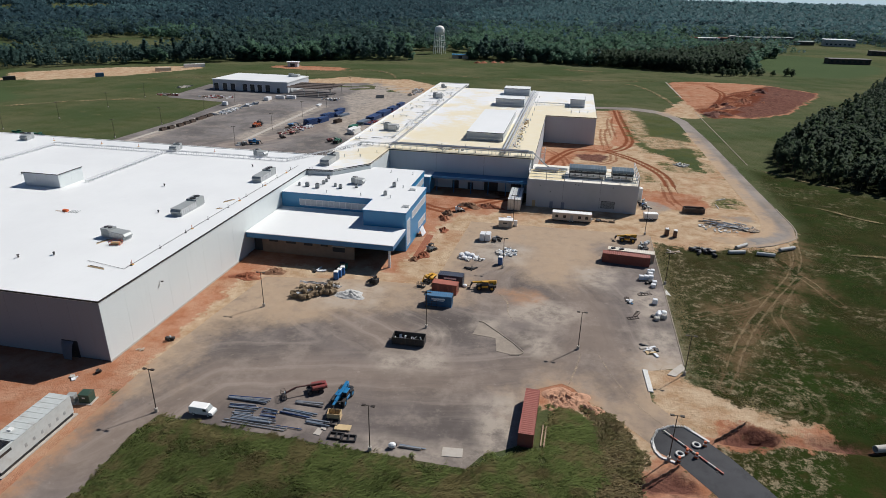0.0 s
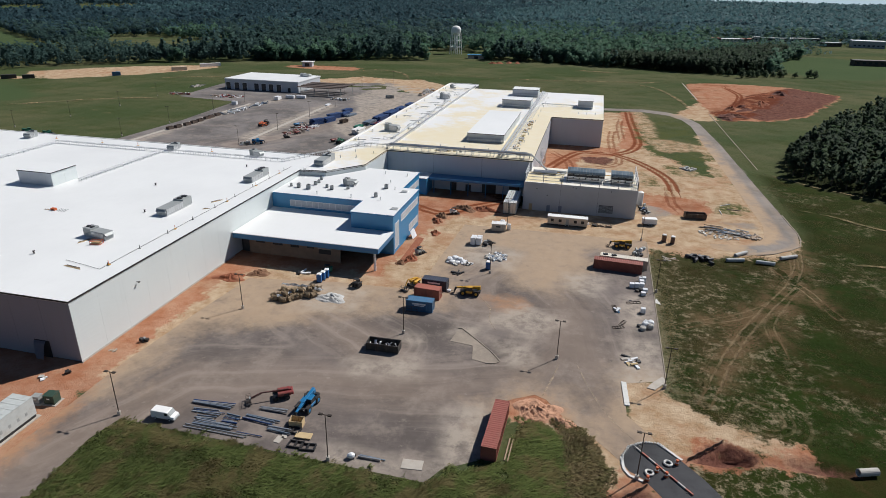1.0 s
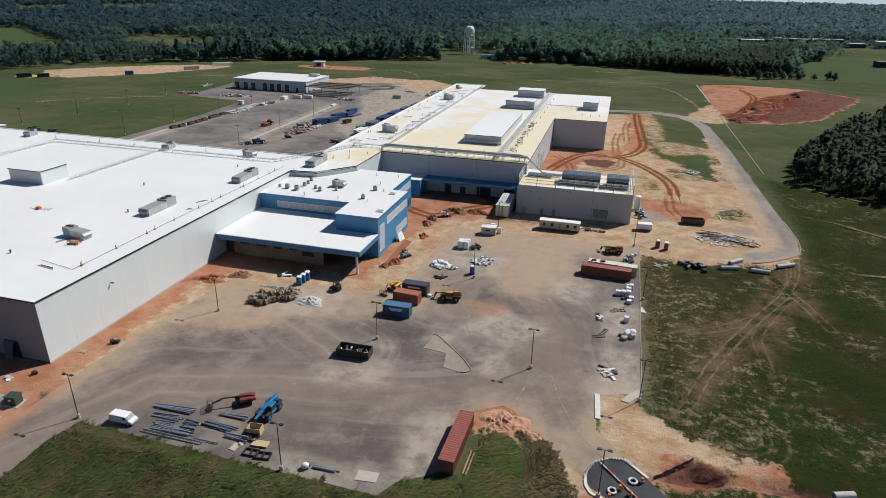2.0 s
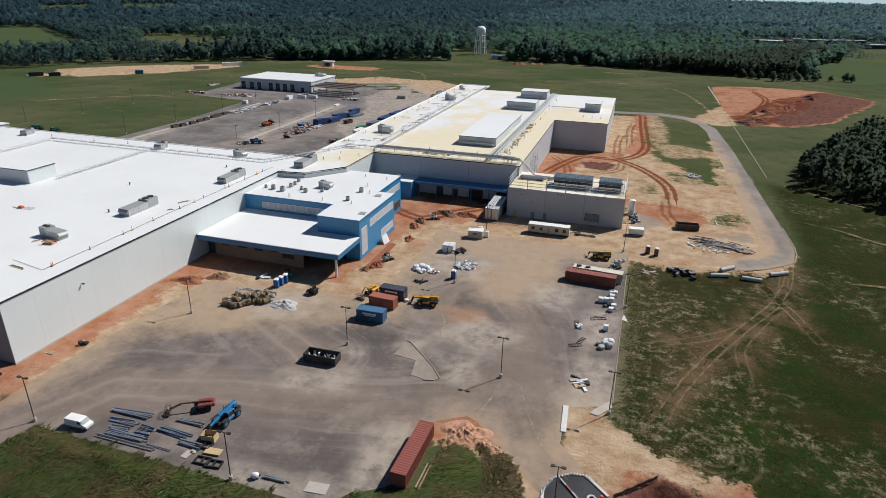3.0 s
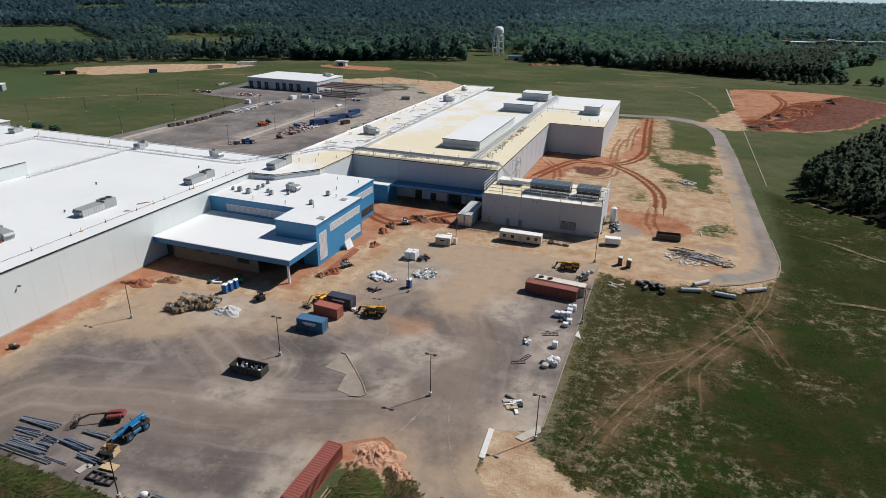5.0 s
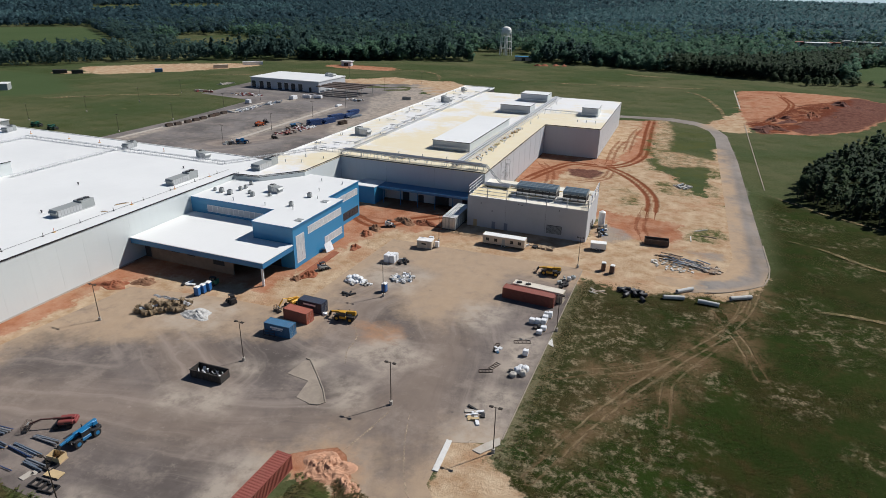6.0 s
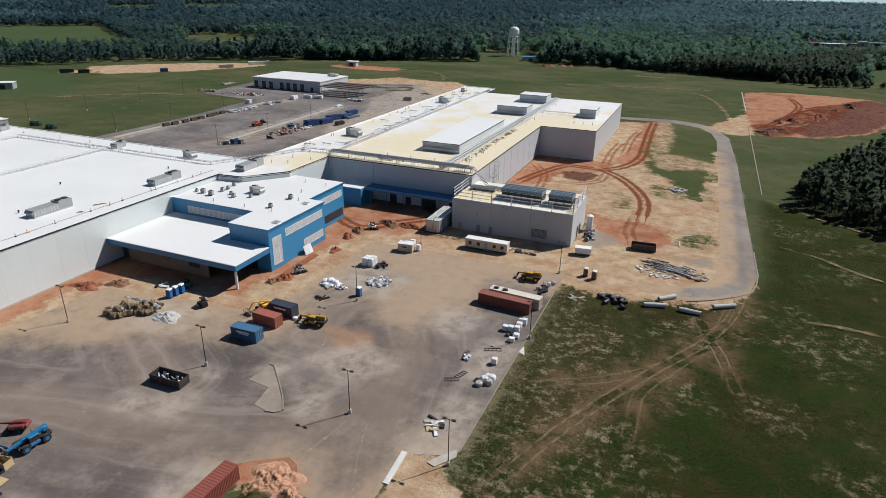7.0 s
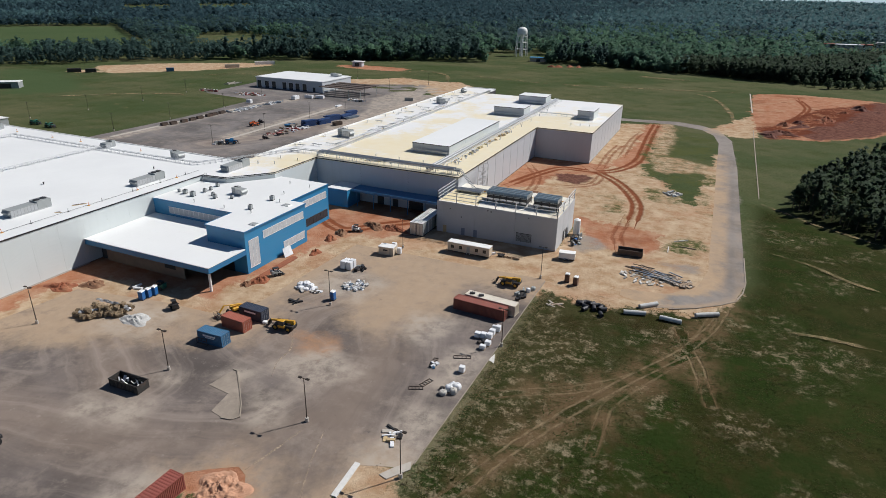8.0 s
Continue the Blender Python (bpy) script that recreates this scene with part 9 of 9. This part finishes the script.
def grass_mat(name, dark, light, dry, dryness):
    n = Nodes(name)
    c = n.mix(n.math('MULTIPLY_ADD', n.island(), 0.5, 0.22), dark, light)
    c = n.mix(n.math('MULTIPLY', n.step(n.noise(0.15, 6, 0.66), 0.46, 0.58), dryness), c, dry)
    c = n.mix(n.math('MULTIPLY', n.noise(0.4, 4), 0.4), c, shade(dark, 0.8))
    n.thin(c, 0.62)
    return n.done(c, 0.8, 0.0, 0.2)


M["tall_grass"] = grass_mat("tall_grass", (0.120, 0.165, 0.052), (0.270, 0.310, 0.120), (0.300, 0.220, 0.125), 0.7)
TALL = [[(-62.0, 71.3), (-10.0, 70.3), (-7.5, 73.0), (-4.6, 74.6), (-3.2, 76.5), (0.3, 77.2), (1.5, 70), (12, 66), (14, 40), (-20, 38), (-61.5, 40), (-62.6, 56), (-63.2, 66)],
        [(0.8, 77), (1.9, 88.5), (4.0, 89.3), (7.5, 87.0), (10.0, 82.0), (10.8, 77.0), (9, 70), (6, 60), (1.0, 60)]]
tufts("tall_grass", TALL, [], 190000, 0.22, 0.62, 0.05, M["tall_grass"], "tall wind-bent grass, green and dry, at the lot edge", 4, 2, 2.0)

M["dry_grass"] = grass_mat("dry_grass", (0.230, 0.185, 0.095), (0.42, 0.35, 0.21), (0.16, 0.17, 0.068), 0.6)
tufts("dry_grass", [[(6.5, 90.5), (10.0, 90.0), (13.2, 86.8), (15.3, 84.5), (17.4, 80.5), (15, 70), (12, 60), (8.5, 60), (8.5, 84)]], [], 15000, 0.15, 0.45, 0.08, M["dry_grass"], "dry pale straw grass beside the road end", 14, 2, 2.0)
tufts("verge_grass", [[(27.3, 106), (30.5, 106), (31.5, 140), (31, 172), (27.9, 172), (27.5, 140)], [(22, 106), (27, 105), (30, 101), (34, 97), (38, 95), (40, 97), (34, 101), (29, 106)]], [], 5200, 0.08, 0.28, 0.07, M["dry_grass"], "thin dry grass along the lot kerb", 15, 2, 2.0)


M["field_grass"] = grass_mat("field_grass", (0.040, 0.058, 0.016), (0.082, 0.096, 0.034), (0.17, 0.125, 0.07), 0.6)
tufts("field_grass", [[(28, 172), (27.8, 107), (38, 96), (46, 91), (112, 92), (126, 160), (104, 236), (80, 262), (75.5, 250), (75, 200), (72, 184), (62, 177)]], [], 90000, 0.04, 0.13, 0.09, M["field_grass"], "short rough grass of the field beside the lot", 16, 2, 1.6, (RUTS["rut_a"], RUTS["rut_b"]))


# ---- trees ----
def leafy(rng_, leaves, radius, tall, pine=False, size=0.55, low=None):
    """A crown of many small leaf sprays round a set of limbs, with gaps; its shading follows the rounded crown."""
    V, N = [], []
    clumps = []
    for k in range(9 if not pine else 15):
        a = rng_.uniform(0, 6.2832)
        zf = rng_.uniform(0.30 if low is None else low, 0.92) if not pine else rng_.uniform(0.5 if low is None else low, 0.97)
        rr = radius * (1 - (abs(zf - 0.6) * 1.5) ** 2) * rng_.uniform(0.25, 0.75) if not pine else radius * (1.05 - zf) * rng_.uniform(0.5, 1.5)
        clumps.append((rr * math.cos(a), rr * math.sin(a), tall * zf, radius * (rng_.uniform(0.2, 0.36) if pine else rng_.uniform(0.32, 0.52))))
    for k in range(leaves):
        cx, cy, cz, cr = clumps[rng_.randrange(len(clumps))]
        d = Vector((rng_.gauss(0, 1), rng_.gauss(0, 1), rng_.gauss(0, 0.75)))
        d = d.normalized() * cr * rng_.uniform(0.6, 1.05)
        c = Vector((cx, cy, cz)) + d
        e = Euler((rng_.uniform(-0.9, 0.9), rng_.uniform(-0.9, 0.9), rng_.uniform(0, 6.28))).to_matrix()
        s = size * rng_.uniform(0.6, 1.4)
        for p in ((-s, -s * 0.5, 0), (s, -s * 0.6, 0.1), (s * 0.5, s * 0.8, 0), (-s * 0.7, s * 0.6, -0.1)):
            V.append(tuple(c + e @ Vector(p)))
        out_ = (c - Vector((0, 0, tall * 0.45))) / radius
        nm_ = Vector((0, 0, 0.5)) + 0.45 * d.normalized() + 0.6 * out_ + 0.14 * Vector((rng_.uniform(-1, 1), rng_.uniform(-1, 1), rng_.uniform(-1, 1)))
        N += [tuple(nm_.normalized())] * 4
    return np.array(V, np.float32), np.arange(len(V), dtype=np.int32).reshape(-1, 4), np.array(N, np.float32)


def place_all(name, kinds, spots, material, label, seed):
    """Many crowns joined into one object. spots: x, y, z, scale, kind."""
    rng_ = np.random.RandomState(seed)
    VV, FF, NN, base = [], [], [], 0
    spots = np.asarray(spots)
    for k, (V, Fc, N) in enumerate(kinds):
        s = spots[spots[:, 4].astype(int) == k]
        if not len(s):
            continue
        a = rng_.uniform(0, 6.2832, len(s))
        ca, sa = np.cos(a)[:, None], np.sin(a)[:, None]
        sc1 = s[:, 3:4]
        hz = sc1 * rng_.uniform(0.85, 1.15, (len(s), 1))
        X = (V[None, :, 0] * ca - V[None, :, 1] * sa) * sc1 + s[:, 0:1]
        Y = (V[None, :, 0] * sa + V[None, :, 1] * ca) * sc1 + s[:, 1:2]
        Z = V[None, :, 2] * hz + s[:, 2:3]
        VV.append(np.stack([X, Y, Z], -1).reshape(-1, 3))
        FF.append((Fc[None] + (np.arange(len(s)) * len(V))[:, None, None] + base).reshape(-1, Fc.shape[1]))
        NN.append(np.stack([N[None, :, 0] * ca - N[None, :, 1] * sa, N[None, :, 0] * sa + N[None, :, 1] * ca, np.repeat(N[None, :, 2], len(s), 0)], -1).reshape(-1, 3))
        base += len(s) * len(V)
    me = raw_mesh(name, np.concatenate(VV), np.concatenate(FF), material)
    soft_normals(me, np.concatenate(NN))
    return tagged(new(name, me), label, "forest", "", "stuff")


BLOCK = [(14, 676), (40, 664), (58, 660), (95, 644), (139, 648), (160, 660), (176, 700), (196, 770), (235, 850), (205, 880), (150, 800), (110, 740), (70, 715), (20, 700)]
OPEN = [(-900, -300), (-760, 60), (-640, 240), (-490, 400), (-446, 475), (-410, 507), (-372, 541), (-328, 572), (-280, 600), (-230, 630), (-176, 652), (-136, 664), (-100, 688), (-66, 684), (-33, 676), (21, 667), (47, 664), (95, 648), (139, 656), (176, 668), (186, 690), (195, 780), (280, 890), (450, 1000), (520, 900), (420, 640), (420, 500), (600, 100), (600, -300)]
CLEAR = TURF[1:4] + [[(-150, 640), (-112, 640), (-118, 764), (-188, 764), (-184, 690)], [(-680, 800), (-613, 822), (-480, 778), (-412, 731), (-435, 640), (-530, 632)],
                    [(290, 930), (420, 930), (450, 1120), (370, 1110), (300, 1000)], [(176, 1085), (250, 1085), (250, 1130), (180, 1128)]]


def forest_spots(r0, r1, area, seed, size, open_margin=0.0, kinds=4, grow=0.0):
    rng_ = np.random.RandomState(seed)
    a0, a1 = math.radians(-66), math.radians(34)
    n = int(0.5 * (a1 - a0) * (r1 * r1 - r0 * r0) / area)
    r = np.sqrt(rng_.uniform(r0 * r0, r1 * r1, n))
    a = rng_.uniform(a0, a1, n)
    X, Y = 20 + r * np.sin(a), 20 + r * np.cos(a)
    keep = dist_poly(OPEN, X, Y) > open_margin
    for c in CLEAR:
        keep &= dist_poly(c, X, Y) > 4
    X, Y, r = X[keep], Y[keep], r[keep]
    Z = far_rise(X, Y) - 0.3
    S = size * rng_.uniform(0.65, 1.4, len(X)) * np.where((X < -400) & (Y < 690) & (X > -720), 0.72, 1.0) * np.where((X > 165) & (X < 470) & (Y > 890) & (Y < 1190), 0.5, 1.0)
    return np.stack([X, Y, Z, S, rng_.randint(0, kinds, len(X))], -1)


rng = random.Random(77)
leaf_kinds = [leafy(rng, 150, 5.6, 13.5, False, 1.05, 0.12) for _ in range(4)]
pine_kinds = [leafy(rng, 130, 3.4, 18.0, True, 0.85, 0.22) for _ in range(3)]
crown_kinds = [leafy(rng, 42, 5.4, 13.0, False, 1.2) for _ in range(8)]
spire_kinds = [leafy(rng, 46, 3.0, 17.0, True, 1.05, 0.1) for _ in range(6)]
low_kinds = [leafy(rng, 16, 6.0, 11.5, False, 1.7) for _ in range(8)]


def species(sp, scale=0.004, cut=0.02, seed=3.0):
    f = np.array([noise.noise(Vector((x * scale, y * scale, seed))) + 0.5 * noise.noise(Vector((x * scale * 4, y * scale * 4, seed))) for x, y in sp[:, :2]])
    return f > cut + np.clip((sp[:, 0] + 200) / 620, -0.42, 0.42)


edge_sp = forest_spots(380, 860, 36, 1, 0.95, 0.0, 3)
near_edge = dist_poly(OPEN, edge_sp[:, 0], edge_sp[:, 1]) < 30
edge_sp = edge_sp[near_edge & (dist_poly(BLOCK, edge_sp[:, 0], edge_sp[:, 1]) > 0)]
is_pine = species(edge_sp, 0.012, 0.05)
place_all("treeline", leaf_kinds, edge_sp[~is_pine], M["leaf"], "belt of leafy trees along the field edge", 2)
place_all("pine_belt", pine_kinds, edge_sp[is_pine], M["pine"], "belt of dark pines along the field edge", 3)
mid = forest_spots(450, 1400, 74, 4, 1.0, 16.0, 8)
mid = mid[dist_poly(BLOCK, mid[:, 0], mid[:, 1]) > 0]
mp = species(mid, 0.006, 0.06)
# share of crowns in the haze-tinted colours grows with distance
away = np.random.RandomState(44).rand(len(mid)) < (np.hypot(mid[:, 0] - 20, mid[:, 1] - 20) - 850) / 600
place_all("mid_woodland", crown_kinds, mid[away & ~mp], M["hazed_leaf"], "woodland farther behind the fields", 24)
place_all("mid_dark_woodland", crown_kinds, mid[away & mp], M["hazed_pine"], "dark woodland farther behind the fields", 25)
mid, mp = mid[~away], mp[~away]
place_all("woodland", crown_kinds, mid[~mp], M["leaf"], "wide mixed woodland behind the fields", 5)
place_all("dark_woodland", crown_kinds, mid[mp], M["pine"], "dark pine woodland behind the fields", 6)
far = forest_spots(1400, 2900, 185, 7, 1.3, 45.0, 8)
fp = species(far, 0.003, 0.06)
place_all("far_woodland", low_kinds, far[~fp], M["hazed_leaf"], "distant woodland to the horizon", 8)
place_all("far_dark_woodland", low_kinds, far[fp], M["hazed_pine"], "distant dark woodland to the horizon", 9)
rim = forest_spots(2900, 4980, 760, 10, 2.3, 45.0, 8)
rim[:, 2] -= 12
rp_ = species(rim, 0.0012, 0.0)
place_all("horizon_woodland", low_kinds, rim[~rp_], M["hazed_leaf"], "wooded horizon", 11)
place_all("horizon_dark_woodland", low_kinds, rim[rp_], M["hazed_pine"], "dark wooded horizon", 21)
# a planted block of dark pines at the far end of the field
bx, by = np.random.RandomState(15).uniform(10, 290, 8200), np.random.RandomState(16).uniform(630, 900, 8200)
kb = dist_poly(BLOCK, bx, by) < 0
bs = np.stack([bx[kb], by[kb], far_rise(bx[kb], by[kb]) - 0.3, np.random.RandomState(17).uniform(0.72, 0.98, kb.sum()), np.random.RandomState(18).randint(0, 6, kb.sum())], -1)
place_all("pine_block", spire_kinds, bs, M["wood_pine"], "dense block of dark pines at the field end", 19)
# glowing sheet added for the pale haze of the far sky, low over the horizon
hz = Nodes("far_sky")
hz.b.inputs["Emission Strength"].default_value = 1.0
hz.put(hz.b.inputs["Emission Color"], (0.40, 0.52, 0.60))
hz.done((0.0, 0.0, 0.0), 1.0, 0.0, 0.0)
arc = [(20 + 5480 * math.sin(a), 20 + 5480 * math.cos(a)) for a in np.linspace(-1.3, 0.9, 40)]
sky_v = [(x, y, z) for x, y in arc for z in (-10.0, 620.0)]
tagged(new("backdrop", raw_mesh("backdrop", sky_v, [(2 * k, 2 * k + 2, 2 * k + 3, 2 * k + 1) for k in range(39)], hz.m)), "glowing pale blue sky backdrop low over the horizon", "sky", "", "structure")

# woods beside the ring road: single trees at its edge, the rest joined
EDGE = [(87.5, 271), (99.6, 258), (111, 246), (130, 236), (152, 226)]
EDGE2 = [(87.5, 270), (91, 290), (98, 308), (110, 331), (128, 365), (140, 384), (172, 435), (215, 513), (259, 593)]


M["wood_leaf"] = leaf_mat("wood_leaf", (0.050, 0.078, 0.046), (0.080, 0.116, 0.062), 0.55)


def single_tree(kind, tall, pine):
    t = thing("pine_tree" if pine else "broadleaf_tree", "tall dark pine at the edge of the woods" if pine else "leafy green tree at the edge of the woods", "tree", 0, 0, 0, 0, "trees at the wood edge")
    bm = bmesh.new()
    bar(bm, (0, 0, -0.3), (0.2, 0.1, tall * 0.5), 0.28, 8, 0.18)
    bar(bm, (0.2, 0.1, tall * 0.5), (0.1, 0.2, tall * 0.88), 0.18, 7, 0.05)
    r2 = random.Random(int(tall * 10))
    for k in range(8):
        z = tall * r2.uniform(0.4, 0.8)
        a = r2.uniform(0, 6.28)
        L = r2.uniform(1.4, 3.2)
        bar(bm, (0.18, 0.12, z), (L * math.cos(a), L * math.sin(a), z + L * 0.45), 0.09, 5, 0.03)
    part("trunk", bm, M["bark"], t)
    me = raw_mesh("crown", kind[0], kind[1], M["wood_pine"] if pine else M["wood_leaf"])
    soft_normals(me, kind[2])
    ob = new("crown", me)
    ob.parent = t
    return t


singles = [single_tree(leafy(rng, 480, 4.6, 15.0, False, 0.55), 15.0, False), single_tree(leafy(rng, 420, 3.2, 19.0, True, 0.5), 19.0, True), single_tree(leafy(rng, 420, 3.0, 17.0, True, 0.5), 17.0, True)]
rng2 = random.Random(9)
made = 0
line = np.concatenate([smooth_line(EDGE, 12), smooth_line(EDGE2, 12)])
for k, (x, y) in enumerate(line):
    for j in range(1):
        s = singles[(1, 2, 1, 0)[k % 4]]
        px, py = x + rng2.uniform(0.5, 5.0), y + rng2.uniform(-1.5, 3.0)
        if k < 3:
            singles[k].matrix_basis = pose(px, py, 0, 0, 0, rng2.uniform(0, 360)) @ Matrix.Scale(0.7, 4)
        else:
            copy_thing(s, pose(px, py, 0, 0, 0, rng2.uniform(0, 360)) @ Matrix.Scale(rng2.uniform(0.5, 0.75), 4))
wx, wy = np.random.RandomState(5).uniform(84, 380, 12000), np.random.RandomState(6).uniform(140, 800, 12000)
dw = dist_poly(WOODS[0], wx, wy)
shown = wx < 0.5 * wy + 22
kw = (dw < -4) & shown
ws = np.stack([wx[kw], wy[kw], np.zeros(kw.sum()) - 0.2, np.random.RandomState(7).uniform(0.52, 0.74, kw.sum()), np.random.RandomState(8).randint(0, 3, kw.sum())], -1)
place_all("pine_wood", pine_kinds, ws[::2], M["wood_pine"], "dense dark pine wood beside the ring road", 12)
place_all("mixed_wood", spire_kinds[:3], ws[1::2], M["wood_leaf"], "dark younger trees in the wood", 13)
ko = (dw < -4) & ~shown
wo = np.stack([wx[ko], wy[ko], np.zeros(ko.sum()) - 0.2, np.random.RandomState(27).uniform(0.6, 0.85, ko.sum()), np.random.RandomState(28).randint(0, 6, ko.sum())], -1)
place_all("back_wood", low_kinds, wo[::2], M["wood_pine"], "the wood going on away from the road", 22)
# shrubs and single trees in the far fields
shrub = single_tree(leafy(rng, 260, 4.4, 8.0, False, 0.7), 8.0, False)
shrub.matrix_basis = pose(136, 622, 0)
for x, y in ((143, 627), (147, 630), (152, 634), (158, 632), (161, 641), (166, 636), (173, 640), (178, 648), (186, 642), (199, 648), (203, 645), (128, 632), (122, 636), (114, 638), (170, 650), (155, 645)):
    copy_thing(shrub, pose(x, y, 0, 0, 0, x * 7 % 360) @ Matrix.Scale(0.55 + (x % 5) * 0.09, 4))
# town roofs beyond the trees
rng3 = random.Random(21)
TOWN = [(399, 1091, 42, 24, 9, "white_paint"), (212, 1125, 40, 14, 4, "white_paint"), (190, 1115, 12, 9, 5, "brick_box"), (240, 1140, 16, 10, 4, "brick_box"), (285, 1165, 60, 16, 5, "unit_grey"), (335, 1180, 50, 16, 5, "unit_grey"), (350, 1090, 26, 12, 5, "unit_grey"),
        (305, 796, 44, 12, 5, "bin_dark"), (400, 930, 40, 12, 5, "bin_dark"), (258, 1150, 8, 6, 7, "white_paint"), (600, 2300, 120, 40, 9, "white_paint"), (760, 2350, 60, 30, 8, "white_paint"), (480, 2250, 50, 20, 6, "white_paint"), (-20, 1500, 14, 8, 6, "white_paint"), (120, 1900, 12, 8, 6, "white_paint")]
for k, (x, y, L, W, H, mt) in enumerate(TOWN):
    z = float(far_rise(np.array([x * 1.0]), np.array([y * 1.0]))[0])
    t = thing("town_building", "low town building with a pale flat roof among trees", "building", x, y, z, rng3.uniform(-15, 20), "town buildings")
    part("wall", boxes((-L / 2, L / 2, -W / 2, W / 2, -3, H)), M["unit_grey"] if mt == "white_paint" else M["bin_dark"], t)
    part("roof", boxes((-L / 2 - 0.5, L / 2 + 0.5, -W / 2 - 0.5, W / 2 + 0.5, H, H + 0.8)), M[mt], t)
    for j in range(int(L / 6)):
        part("window", boxes((-L / 2 + 2 + j * 6, -L / 2 + 5 + j * 6, -W / 2 - 0.08, -W / 2, 2, 4)), M["glass"], t)


# worn tracks in the far field
n = Nodes("worn_track")
n.put(n.b.inputs["Alpha"], n.math('MULTIPLY', n.step(n.noise(0.12, 7, 0.75), 0.36, 0.6), 0.7))
M["worn_track"] = n.done(n.mix(n.noise(0.1, 5), (0.20, 0.15, 0.08), (0.33, 0.26, 0.15)), 1.0, 0.0, 0.02)
for k, (pts, wd) in enumerate((([(-60, 537), (-42, 535), (20, 548), (75, 561)], 4.0), ([(40, 536), (52, 526), (61, 498), (67, 460), (69, 432)], 3.2), ([(-12, 625), (12, 618), (34, 617)], 9.0), ([(-151, 547), (-110, 540), (-62, 531)], 3.0), ([(-140, 500), (-160, 540), (-200, 560)], 3.5), ([(-250, 470), (-300, 455), (-330, 430)], 4.0), ([(-300, 330), (-280, 345), (-262, 350)], 5.0), ([(-330, 300), (-310, 320), (-300, 335)], 4.0), ([(78.4, 270.4), (82.7, 266.1), (87, 262.2), (93, 255.5), (100.5, 250.2), (110, 243.3)], 1.5), ([(79.5, 222.8), (88.4, 218.9), (96.6, 211.4), (103.2, 207.7)], 1.6), ([(98, 308), (104, 322), (112, 334)], 3.0), ([(80.5, 176.0), (88, 176.8), (98, 175.8)], 1.4))):
    ln = smooth_line(pts, 8)
    d_ = np.gradient(ln, axis=0)
    nm = np.stack([-d_[:, 1], d_[:, 0]], -1) / (np.linalg.norm(d_, axis=1)[:, None] + 1e-9)
    wv = wd / 2 * (0.6 + 0.5 * np.random.RandomState(k).rand(len(ln)))[:, None] * np.clip(np.minimum(np.arange(len(ln)), np.arange(len(ln))[::-1]) / 3, 0.05, 1)[:, None]
    vv = [(q[0], q[1], 0.16 + 0.01 * k) for a, b in zip(ln + nm * wv, ln - nm * wv) for q in (a, b)]
    tagged(new("dirt_track", raw_mesh("dirt_track", vv, [(2 * j, 2 * j + 1, 2 * j + 3, 2 * j + 2) for j in range(len(ln) - 1)], M["worn_track"])), "pale worn track in the mown field", "dirt track", "", "structure")
